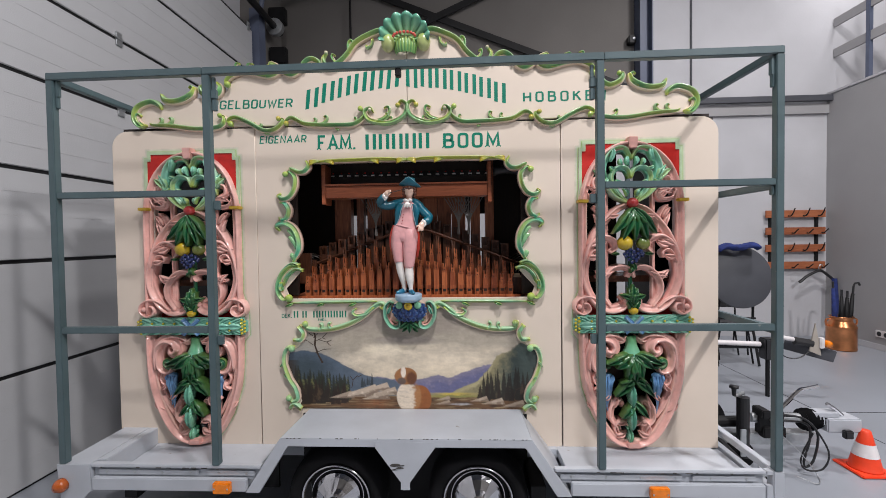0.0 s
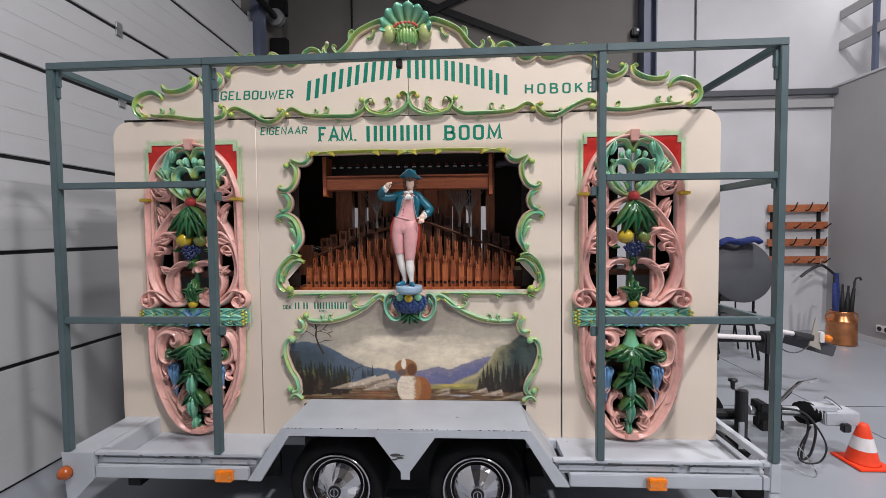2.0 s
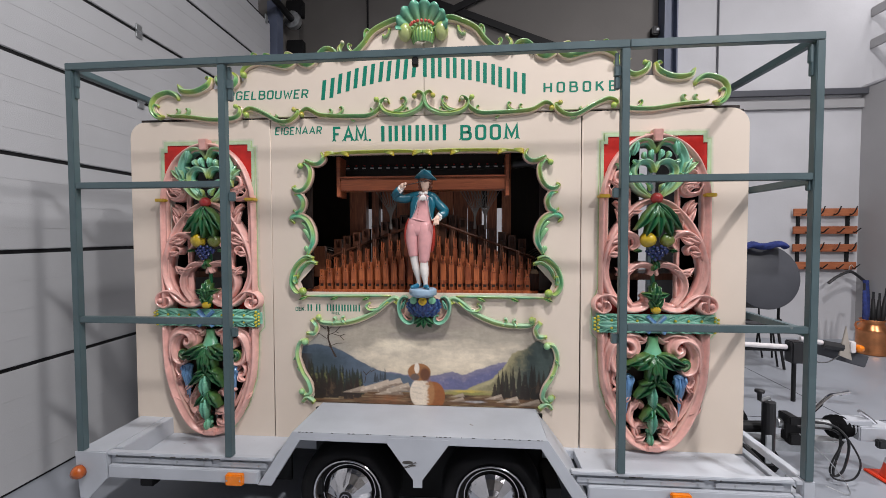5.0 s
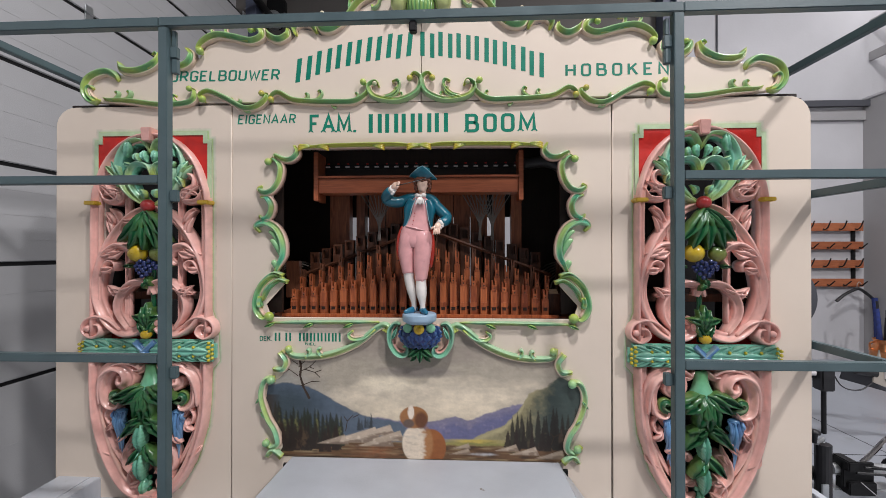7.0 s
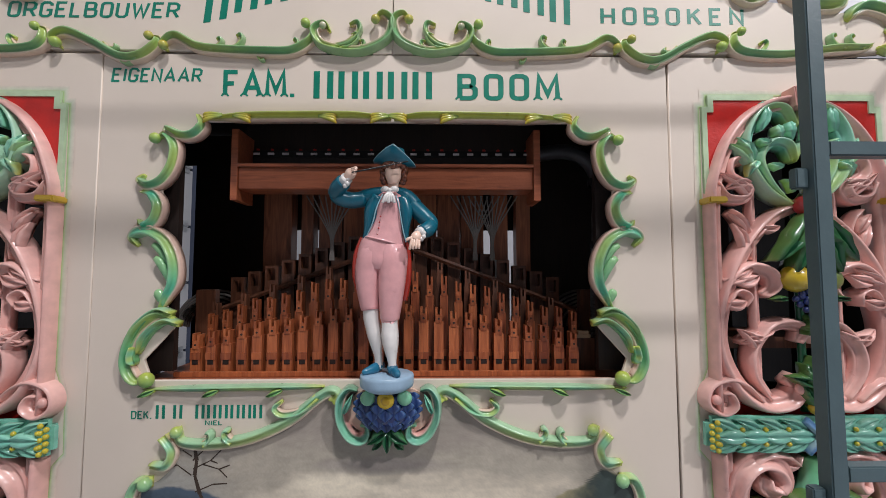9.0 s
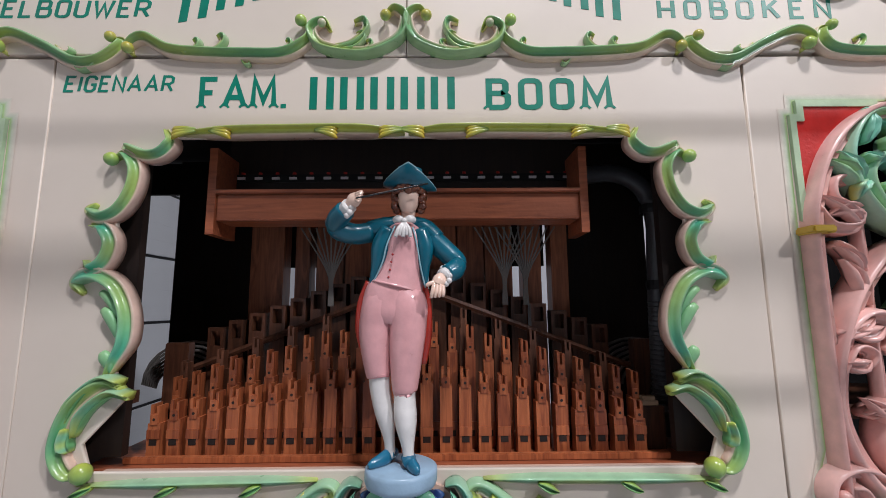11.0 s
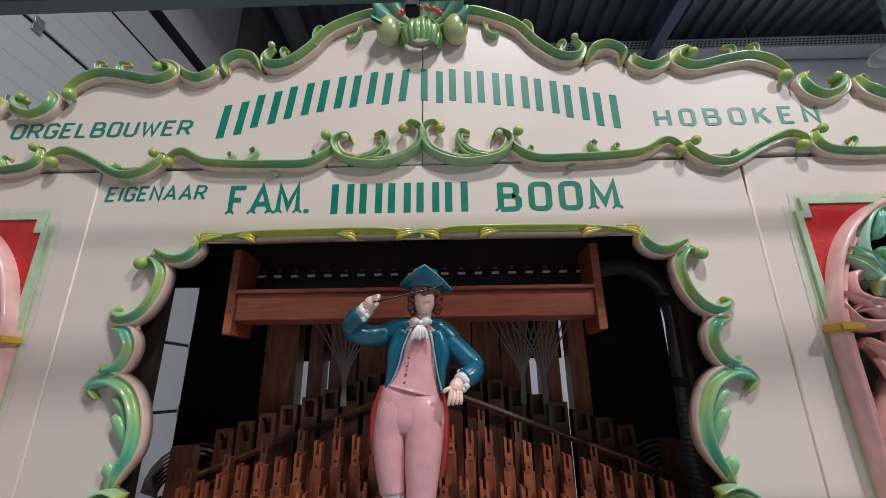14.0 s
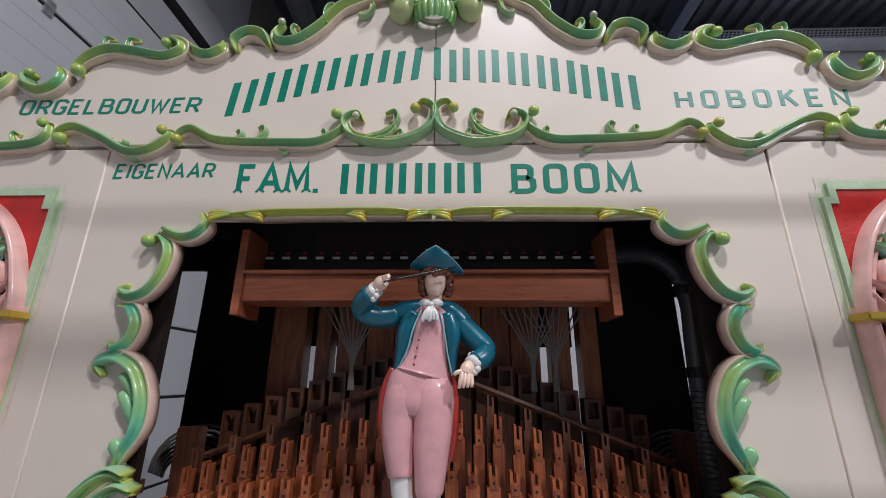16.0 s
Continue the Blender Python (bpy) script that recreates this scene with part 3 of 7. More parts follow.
# ---- trailer ----
SCRAPE = material("rubbed_dark_metal", (0.07, 0.065, 0.06), 0.6, vary=0.4, scale=60)
trailer = thing("trailer", "pale grey painted two-axle flat trailer carrying the organ", "trailer", at=(-0.3, 3.15, 0.0))
TY = 2.14
for x0, x1, y0 in ((-1.98, -1.19, 2.18), (0.57, 1.50, 2.18), (-1.189, 0.569, 2.545)):
    part("deck_sheet", box(x0, x1, y0, 4.1, 0.36, 0.412, 0.002), TRAILER, trailer, "grey deck sheet")
for x0, x1 in ((-2.03, -1.09), (0.465, 1.52)):
    part("deck_lip", box(x0, x1, TY + 0.002, TY + 0.036, 0.497, 0.514, 0.003), TRAILER, trailer)
    part("lip_web", box(x0, x1, TY + 0.028, TY + 0.036, 0.43, 0.4965, 0), TRAILER, trailer)
    part("side_beam", box(x0 + (0.002 if x0 < 0 else 0.085), x1 - (0.08 if x0 < 0 else 0.002), TY, TY + 0.03, 0.372, 0.44, 0.004), TRAILER, trailer)
    m = x0 + (x1 - x0) * 0.5
    for a, c in ((x0 + 0.03, m + 0.12), (m + 0.17, x1 - 0.04)):
        part("slot_strip", box(a, c, TY + 0.016, TY + 0.026, 0.452, 0.478, 0.002), TRAILER, trailer)
    for k in range(6):
        xx = x0 + (x1 - x0) * (k + 0.5) / 6
        part("rivet", lathe([(0.0, -0.004), (0.006, -0.002), (0.006, 0.0)], (xx, TY + 0.0155, 0.466), 8, "y"), GALV, trailer)
# raised box at the rear end, with corner plate
part("end_box", along([(TY, 0.515), (2.60, 0.515), (2.60, 0.36), (TY, 0.36)], -2.21, -2.035, 0.004), TRAILER, trailer)
part("end_box_inner", along([(2.19, 0.515), (4.1, 0.515), (4.1, 0.36), (2.19, 0.36)], -2.034, -1.983, 0.004), TRAILER, trailer)
part("end_beam", box(-2.21, -2.036, 2.602, 4.1, 0.36, 0.515, 0.004), TRAILER, trailer)
part("corner_plate", prism([(-2.215, 0.513), (-2.035, 0.513), (-2.03, 0.372), (-2.14, 0.255), (-2.19, 0.255)], TY - 0.006, TY - 0.001), TRAILER, trailer)
part("stabiliser_foot", box(-2.2, -2.05, TY + 0.3, TY + 0.36, 0.2, 0.358, 0.004), BLACK, trailer)
# right end: open frame seen through
part("end_post", box(1.555, 1.61, TY, TY + 0.05, 0.36, 0.514, 0.004), TRAILER, trailer)
part("end_post_lower", box(1.555, 1.61, TY + 0.004, TY + 0.046, 0.30, 0.3595, 0.004), TRAILER, trailer)
part("end_lip", box(1.522, 1.553, TY, TY + 0.036, 0.495, 0.514, 0.002), TRAILER, trailer)
part("end_strip", box(1.522, 1.553, TY, TY + 0.03, 0.372, 0.44, 0.002), TRAILER, trailer)
part("end_rail", box(1.565, 1.605, TY + 0.052, 4.1, 0.475, 0.512, 0.003), TRAILER, trailer)
part("end_rail", box(1.565, 1.605, TY + 0.052, 4.1, 0.372, 0.408, 0.003), TRAILER, trailer)
part("deck_side", box(1.502, 1.55, 2.19, 4.1, 0.36, 0.40, 0.003), TRAILER, trailer)
# fender over both wheels
outer = [(-0.976, 0.667), (0.349, 0.667), (0.55, 0.372), (0.475, 0.372), (0.315, 0.624), (-0.935, 0.624), (-1.095, 0.372), (-1.17, 0.372)]
part("fender_front", prism(outer, TY - 0.006, TY + 0.022, 0.002), TRAILER, trailer)
part("fender_gusset", prism([(-0.47, 0.655), (-0.153, 0.655), (-0.155, 0.622), (-0.287, 0.44), (-0.287, 0.40), (-0.335, 0.40), (-0.335, 0.44), (-0.468, 0.622)], TY - 0.0095, TY - 0.0065, 0.001), TRAILER, trailer, "folded grey plate between the wheels")
part("fender_top", along([(TY - 0.004, 0.668), (2.572, 0.646), (2.572, 0.64), (TY - 0.004, 0.662)], -0.974, 0.347), TRAILER, trailer, "flat grey fender top")
for xa, xb, za, zb in ((-0.976, -1.17, 0.666, 0.372), (0.349, 0.55, 0.666, 0.372)):
    b = bmesh.new()
    q = [b.verts.new(p) for p in ((xa, TY + 0.02, za), (xa, 2.572, za - 0.022), (xb, 2.572, zb - 0.0), (xb, TY + 0.02, zb))]
    f = b.faces.new(q)
    r = bmesh.ops.extrude_face_region(b, geom=[f])
    bmesh.ops.translate(b, verts=[v for v in r["geom"] if isinstance(v, bmesh.types.BMVert)], vec=(0, 0, -0.006))
    part("fender_slope", b, TRAILER, trailer)
for k, (x0, x1, z0, z1) in enumerate(((-0.392, -0.334, 0.523, 0.541), (-0.362, -0.318, 0.511, 0.524), (-0.385, -0.35, 0.504, 0.513), (-0.34, -0.31, 0.528, 0.535))):
    part("fender_scrape", prism([(x0, z0 + 0.004), (x0 + 0.3 * (x1 - x0), z0), (x1, z0 + 0.003), (x1 - 0.004, z1 - 0.004), (x0 + 0.6 * (x1 - x0), z1), (x0 + 0.008, z1 - 0.003)], TY - 0.0106 - 0.0004 * k, TY - 0.0098 - 0.0004 * k), SCRAPE, trailer, "rubbed dark scrape on the fender")
rt = random.Random(3)
for i in range(34):
    x = -0.96 + 1.3 * rt.random()
    w = 0.003 + 0.012 * rt.random()
    part("paint_chip", box(x, min(x + w, 0.345), TY - 0.0068, TY - 0.003, 0.6662 + 0.001 * rt.random(), 0.6690, 0), SCRAPE, trailer)
for x0, x1 in ((-2.0, -1.05), (0.42, 1.5)):
    for i in range(10):
        x = x0 + (x1 - x0) * rt.random()
        part("paint_chip", box(x, x + 0.008 + 0.03 * rt.random(), TY + 0.0005, TY + 0.004, 0.496, 0.4995 + 0.002 * rt.random(), 0), SCRAPE, trailer)
# unseen beam, added to stop light leaking in under the trailer
part("far_light_block", box(-2.2, 1.6, 4.07, 4.1, 0.2, 0.358, 0), BLACK, trailer)
# added black sheet in place of the shade below the deck
part("under_deck_shade", box(-1.95, -1.2, 2.6, 2.62, 0.12, 0.358, 0), BLACK, trailer)
# black sheet standing in for the deep shade behind the wheels
part("wheel_well_shade", box(-1.0, 0.38, 2.52, 2.535, 0.1, 0.636, 0), BLACK, trailer)
for x in (-1.29, 0.985):
    lens = part("side_marker", box(x - 0.047, x + 0.047, TY - 0.03, TY - 0.001, 0.375, 0.435, 0.005), ORANGE, trailer, "rectangular orange side marker lens")
    for s in (-0.036, 0.036):
        part("screw", lathe([(0.0, -0.003), (0.005, -0.001), (0.005, 0)], (x + s, TY - 0.031, 0.405), 8, "y"), GALV, lens)
# this marker lies in shade, painted here by the darker lens colour
part("round_marker", lathe([(0.0, -0.045), (0.022, -0.04), (0.036, -0.02), (0.038, 0.0)], (-2.185, TY - 0.008, 0.405), 22, "y"), SHADED_ORANGE, trailer, "round orange marker lamp", True)
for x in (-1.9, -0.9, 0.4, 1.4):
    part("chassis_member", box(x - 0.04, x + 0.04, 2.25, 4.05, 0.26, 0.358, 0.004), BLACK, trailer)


RIM = material("dark_steel_rim", (0.10, 0.085, 0.075), 0.22, 0.9, vary=0.3, scale=20)


def wheel(x, y=2.255, z=0.278):
    """Tyre, steel rim, bright bead ring and a chrome cap of broad facets."""
    def ring(profile, seg=56):
        return lathe(profile, (x, y, z), seg, "y", caps=False)
    hub = part("wheel", lathe([(0.17, 0.02), (0.186, -0.014), (0.197, -0.006), (0.205, -0.02), (0.23, -0.03), (0.25, -0.024), (0.268, 0.0), (0.276, 0.03), (0.277, 0.06), (0.277, 0.13), (0.272, 0.16), (0.24, 0.185), (0.16, 0.18)], (x, y, z), 56, "y"), RUBBER, trailer, "black tyre", True)
    part("rim", ring([(0.188, -0.014), (0.178, -0.012), (0.172, 0.008), (0.168, 0.03), (0.155, 0.036), (0.146, 0.02), (0.138, 0.026), (0.13, 0.05), (0.0, 0.055)]), RIM, hub, "dark glossy steel rim", True)
    part("rim_ring", ring([(0.193, -0.012), (0.19, -0.021), (0.184, -0.022), (0.180, -0.012)]), CHROME, hub, "polished rim edge", True)
    part("rim_ring", ring([(0.156, 0.032), (0.151, 0.02), (0.146, 0.018), (0.141, 0.026)]), CHROME, hub, "polished inner rim edge", True)
    b = bmesh.new()
    seg = 28
    prof = ((0.134, 0.026), (0.131, 0.012), (0.112, -0.004), (0.07, -0.03), (0.048, -0.046), (0.04, -0.05), (0.0, -0.052))
    rings = [[b.verts.new((x + max(rr, 0.0008) * math.cos(2 * math.pi * j / seg + 0.06), y + h + (0.0018 if j % 2 and 0.06 < rr < 0.12 else 0), z + max(rr, 0.0008) * math.sin(2 * math.pi * j / seg + 0.06))) for j in range(seg)] for rr, h in prof]
    for a, c in zip(rings, rings[1:]):
        for j in range(seg):
            b.faces.new((a[j], a[(j + 1) % seg], c[(j + 1) % seg], c[j]))
    part("hub_cap", b, CHROME, hub, "faceted chrome hub cap")
    part("hub_badge", lathe([(0.036, -0.05), (0.034, -0.057), (0.0, -0.058)], (x, y, z), 24, "y"), BLACK, hub, "black hub badge")
    part("badge_ring", ring([(0.027, -0.057), (0.025, -0.0605), (0.021, -0.0605), (0.019, -0.057)], 28), CHROME, hub)
    part("badge_bar", box(x - 0.0025, x + 0.0025, y - 0.0605, y - 0.0575, z - 0.017, z + 0.017, 0), CHROME, hub)
    part("axle", tube([(x, y + 0.1, z), (x, y + 1.75, z)], 0.03, 10), BLACK, hub)
    part("far_tyre", lathe([(0.16, 0), (0.24, -0.005), (0.277, 0.03), (0.277, 0.15), (0.24, 0.18), (0.16, 0.18)], (x, y + 1.55, z), 32, "y"), RUBBER, hub)


wheel(-0.716)
wheel(0.071)

# drawbar with coupling, jack, handbrake and cable
part("drawbar", box(1.6, 2.6, 3.15, 3.25, 0.15, 0.235, 0.006), GALV, trailer, "galvanised drawbar")
part("drawbar_tube", tube([(1.62, 3.2, 0.30), (2.06, 3.2, 0.305)], 0.04, 12), BLACK, trailer)
part("coupling_shaft", tube([(2.13, 3.17, 0.35), (2.55, 3.17, 0.345)], 0.034, 16), GALV, trailer, "pale steel coupling shaft")
b = bmesh.new()
lathe([(0.05 + (0.02 if i % 2 else 0.0) + 0.012 * math.sin(i * 0.4), 0.155 * i / 11) for i in range(12)], (2.48, 3.17, 0.335), 20, "x", b)
part("bellows", b, RUBBER, trailer, "black rubber bellows")
b = box(2.63, 2.87, 3.10, 3.24, 0.265, 0.365, 0.008)
box(2.55, 2.73, 3.12, 3.22, 0.366, 0.40, 0.004, b)
box(2.57, 2.63, 3.12, 3.22, 0.31, 0.365, 0.004, b)
part("coupling_head", b, PALEGALV, trailer, "galvanised ball coupling head")
part("coupling_lever", tube(smooth_path([(2.78, 3.16, 0.37), (2.73, 3.16, 0.415), (2.67, 3.16, 0.455)]), 0.013, 8), CHROME, trailer)
part("coupling_grip", box(2.72, 2.78, 3.06, 3.099, 0.235, 0.295, 0.008), PLASTIC, trailer)
part("handbrake_lever", tube(smooth_path([(2.34, 3.2, 0.37), (2.40, 3.2, 0.43), (2.50, 3.2, 0.535), (2.55, 3.2, 0.553), (2.64, 3.2, 0.572)]), 0.014, 8), CHROME, trailer, "bare metal handbrake lever")
b = box(2.16, 2.34, 3.12, 3.14, 0.26, 0.41, 0.004)
box(2.16, 2.22, 3.08, 3.2, 0.37, 0.43, 0.006, b)
box(2.18, 2.34, 3.10, 3.2, 0.22, 0.3, 0.006, b)
part("overrun_bracket", b, BLACK, trailer)
jack = part("jockey_leg", tube([(2.045, 3.12, 0.08), (2.045, 3.12, 0.52)], 0.042, 16), PLASTIC, trailer, "dark jockey leg tube", False)
part("crank", tube([(2.045, 3.12, 0.53), (2.045, 3.12, 0.55), (1.95, 3.05, 0.555), (1.935, 3.04, 0.56)], 0.011, 8), GALV, jack)
part("crank_knob", lathe([(0.012, 0), (0.016, 0.05), (0.03, 0.055), (0.03, 0.07), (0.0, 0.075)], (1.93, 3.04, 0.56), 14), PLASTIC, jack, "", True)
for (x, y, r) in ((1.80, 2.62, 0.115), (2.02, 3.12, 0.1)):
    tyre = part("jockey_wheel", lathe([(0.03, -0.03), (r * 0.7, -0.035), (r * 0.93, -0.03), (r, -0.012), (r, 0.012), (r * 0.93, 0.03), (r * 0.7, 0.035), (0.03, 0.03)], (x, y, r), 24, "y"), RUBBER, trailer, "small black jockey wheel", True)
    part("fork", box(x - 0.02, x + 0.02, y - 0.05, y - 0.038, r, 0.30, 0.003), GALV, tyre)
part("jockey_stay", tube([(1.80, 2.62, 0.2), (1.75, 2.9, 0.3), (1.64, 3.15, 0.3)], 0.02, 8), BLACK, trailer)
part("cable", tube(smooth_path([(2.25, 3.08, 0.40), (2.40, 3.04, 0.40), (2.49, 3.02, 0.30), (2.47, 3.02, 0.12), (2.42, 3.02, 0.06), (2.40, 3.02, 0.10), (2.45, 3.03, 0.28), (2.42, 3.05, 0.36), (2.22, 3.1, 0.36)]), 0.008, 8), PLASTIC, trailer, "looped black cable")
part("cable", tube(smooth_path([(2.27, 3.06, 0.42), (2.42, 3.02, 0.39), (2.53, 2.98, 0.2), (2.50, 2.98, 0.07), (2.40, 3.0, 0.05), (2.38, 3.02, 0.12), (2.46, 3.02, 0.3)]), 0.006, 8), PLASTIC, trailer, "looped black cable")
part("breakaway_wire", tube(smooth_path([(2.2, 3.05, 0.33), (2.35, 3.0, 0.18), (2.47, 3.0, 0.02), (2.40, 2.9, 0.008), (2.30, 2.95, 0.03)]), 0.003, 6), GALV, trailer)

# ---- the street organ ----
CX, FY = -0.335, 2.58
SILL = material("pale_pink_paint", (0.66, 0.46, 0.36), 0.4, vary=0.12, scale=10)
organ = thing("street_organ", "cream fairground street organ with carved and painted facade", "organ", at=(CX, 2.9, 0.412))


def around(pts):
    """Moves points given from the organ's middle line to the world."""
    return [(CX + u, z) for u, z in pts]


def both(pts):
    """A right-hand outline closed by its mirror image."""
    return around(pts) + around([(-u, z) for u, z in reversed(pts)])


def arc(cx, cz, rx, rz, a0, a1, n=14):
    return [(cx + rx * math.cos(radians(a0 + (a1 - a0) * i / n)), cz + rz * math.sin(radians(a0 + (a1 - a0) * i / n))) for i in range(n + 1)]


def risen(pts, out=0.0):
    """The upper carvings sit a little higher and wider than the plain outline."""
    def wide(u, z):
        return float(np.interp(u, (0, 0.05, 0.75, 1.1, 1.45, 1.76), (0, 0.006, 0.012, 0.02, -0.004, -0.026))) if z > 2.38 else 0.008 * u
    return [(u + wide(u, z) + out, z + 0.013 * min(max((z - 1.8) / 0.33, 0), 1)) for u, z in pts]


# boards
opening = [(0.0, 2.178), (0.605, 2.178), (0.612, 2.14), (0.69, 2.11), (0.682, 2.03), (0.735, 1.965), (0.722, 1.9), (0.74, 1.835), (0.672, 1.76), (0.66, 1.67), (0.70, 1.58), (0.675, 1.51), (0.765, 1.41), (0.75, 1.345), (0.0, 1.34)]
centre = [(-0.9565, 0.41), (0.940, 0.41), (0.940, 2.424), (-0.9565, 2.424)]
plate("centre_panel", around(centre), [both([(u + (0.008 if 1.36 < z < 2.15 else 0.0), z) for u, z in risen(opening[1:-1])])], FY, 0.013, CREAM, organ, "smooth cream painted front board")
PCX = 1.363
side_hole = arc(0, 1.923, 0.262, 0.325, 0, 180, 20) + [(-0.262, 1.10), (-0.25, 0.80), (-0.19, 0.625), (-0.10, 0.49), (0, 0.455), (0.10, 0.49), (0.19, 0.625), (0.25, 0.80), (0.262, 1.10)]
for s in (-1, 1):
    inner = 0.9595 if s < 0 else 0.9465
    edge = 1.881 if s > 0 else 1.893
    out = [(s * inner, 0.41), (s * edge, 0.41)] + [(s * u, z) for u, z in arc(edge - 0.1, 2.324, 0.1, 0.1, 0, 90, 8)] + [(s * inner, 2.424)]
    plate("side_panel", around(out), [around([(s * PCX + u, z) for u, z in side_hole])], FY, 0.04, CREAM, organ, "cream painted side board")
    part("seam_cover", box(CX + s * (0.955 if s < 0 else 0.943) - 0.006, CX + s * (0.955 if s < 0 else 0.943) + 0.006, FY + 0.041, FY + 0.06, 0.415, 2.42, 0), BLACK, organ)
crown = [(0.10, 2.93), (0.15, 2.95), (0.23, 2.922), (0.30, 2.882), (0.36, 2.81), (0.43, 2.755), (0.5, 2.755), (0.545, 2.78), (0.6, 2.79), (0.64, 2.745), (0.705, 2.715), (0.78, 2.735), (0.84, 2.715), (0.93, 2.733), (1.015, 2.74), (1.08, 2.712), (1.12, 2.655), (1.16, 2.61), (1.21, 2.592), (1.29, 2.61), (1.36, 2.603), (1.45, 2.573), (1.53, 2.573), (1.64, 2.575), (1.72, 2.545), (1.745, 2.495), (1.72, 2.438), (1.6, 2.428)]
for s in (-1, 1):
    half = [(s * 0.001, 2.428), (s * 0.001, 2.93)] + [(s * u, z) for u, z in risen(crown)]
    plate("banner_board", around([(u + 0.01, z) for u, z in half]), [], FY - 0.002, 0.035, CREAM, organ, "cream crest board with curved top")
part("joint_strip", box(CX - 1.4, CX + 1.4, FY + 0.04, FY + 0.055, 2.41, 2.44, 0), BLACK, organ)

part("window_sill", box(CX - 0.745, CX + 0.745, FY + 0.0135, FY + 0.044, 1.322, 1.339, 0.003), SILL, organ, "pale pink painted sill")

# scrolls of the crest, the joint, the window and the painting; each piece and its mirror image
U = 0.010
SCROLLS = {
    "crest_scroll_1": [(0.099, 2.887), (0.093, 2.935), (0.144, 2.967), (0.231, 2.94), (0.304, 2.898), (0.36, 2.826), (0.428, 2.771), (0.487, 2.77), (0.51, 2.814), (0.484, 2.854)],
    "crest_scroll_2": [(0.515, 2.754), (0.544, 2.798), (0.587, 2.809), (0.626, 2.781), (0.62, 2.744)],
    "crest_scroll_3": [(0.663, 2.78), (0.661, 2.743), (0.705, 2.72), (0.755, 2.741), (0.776, 2.778)],
    "crest_scroll_4": [(0.844, 2.776), (0.837, 2.799), (0.797, 2.777), (0.79, 2.74), (0.844, 2.717), (0.93, 2.737), (1.015, 2.75), (1.079, 2.726), (1.115, 2.689), (1.097, 2.661)],
    "crest_scroll_5": [(1.186, 2.695), (1.153, 2.66), (1.164, 2.618), (1.214, 2.597), (1.278, 2.623), (1.296, 2.664), (1.265, 2.672)],
    "crest_scroll_6": [(1.336, 2.669), (1.359, 2.614), (1.447, 2.579), (1.54, 2.585), (1.575, 2.63)],
    "end_scroll": [(1.573, 2.54), (1.588, 2.564), (1.641, 2.585), (1.728, 2.556), (1.757, 2.495), (1.727, 2.44), (1.68, 2.445)],
    "joint_scroll_1": [(0.28, 2.509), (0.256, 2.483), (0.271, 2.444), (0.329, 2.412), (0.427, 2.41), (0.547, 2.414), (0.636, 2.425), (0.707, 2.462), (0.747, 2.442), (0.743, 2.417)],
    "joint_scroll_2": [(0.795, 2.463), (0.766, 2.454), (0.776, 2.423), (0.823, 2.391), (0.887, 2.39), (0.974, 2.438), (1.059, 2.474), (1.108, 2.454), (1.083, 2.424)],
    "joint_scroll_3": [(1.162, 2.494), (1.136, 2.479), (1.136, 2.441), (1.182, 2.416), (1.323, 2.41), (1.5, 2.432), (1.62, 2.44), (1.66, 2.455)],
    "joint_scroll_4": [(0.052, 2.528), (0.03, 2.548), (0.004, 2.521), (0.02, 2.462), (0.083, 2.425), (0.149, 2.42), (0.228, 2.44), (0.254, 2.486), (0.222, 2.511), (0.203, 2.485)],
}
for name, pts in SCROLLS.items():
    wide = 0.021 if name in ("crest_scroll_6", "end_scroll") else 0.0195 if "crest" in name else 0.0165
    pts = [(u, z + (0.007 if "crest" in name else 0.0)) for u, z in pts]
    for s in (-1, 1):
        flip = s if "joint_scroll_4" not in name else -s
        c = Carving().scroll([(CX + U + s * u, z) for u, z in risen(pts)], wide, 0.03 if "crest" in name else 0.027, FY - 0.002, GREEN, ROSE, LIME, flip)
        c.done("scroll_moulding", organ, "green, yellow and cream painted scroll")
# balls at the curls, leaf sprigs along the mouldings
BALLS = ((0.103, 2.89, 0.056, mix(LIME, GREEN, 0.5)), (0.484, 2.846, 0.016, ROSE), (0.844, 2.772, 0.021, LIME), (1.10, 2.672, 0.027, LIME), (1.268, 2.668, 0.017, LIME), (0.28, 2.505, 0.022, LIME), (0.742, 2.426, 0.021, YELLOW), (0.79, 2.458, 0.02, YELLOW), (1.087, 2.434, 0.024, LIME), (1.16, 2.488, 0.02, LIME), (0.05, 2.52, 0.021, YELLOW), (0.223, 2.497, 0.016, ROSE))
LEAVES = (((0.335, 2.85), (0.345, 2.92), 0.014), ((0.40, 2.79), (0.455, 2.83), 0.012), ((0.86, 2.73), (0.98, 2.775), 0.012), ((0.97, 2.75), (1.055, 2.79), 0.011), ((0.20, 2.93), (0.225, 2.88), 0.012), ((1.40, 2.60), (1.345, 2.665), 0.012), ((0.545, 2.42), (0.49, 2.455), 0.012), ((0.83, 2.40), (0.88, 2.37), 0.01), ((0.33, 2.42), (0.31, 2.45), 0.01), ((0.44, 2.415), (0.43, 2.385), 0.008), ((0.95, 2.44), (0.91, 2.42), 0.01), ((0.60, 2.42), (0.56, 2.445), 0.012), ((1.22, 2.42), (1.26, 2.45), 0.012), ((1.55, 2.44), (1.50, 2.47), 0.014), ((1.62, 2.44), (1.57, 2.47), 0.012), ((1.70, 2.44), (1.745, 2.50), 0.016), ((0.20, 2.43), (0.10, 2.49), 0.014), ((0.17, 2.43), (0.11, 2.46), 0.012), ((0.14, 2.425), (0.09, 2.44), 0.01))
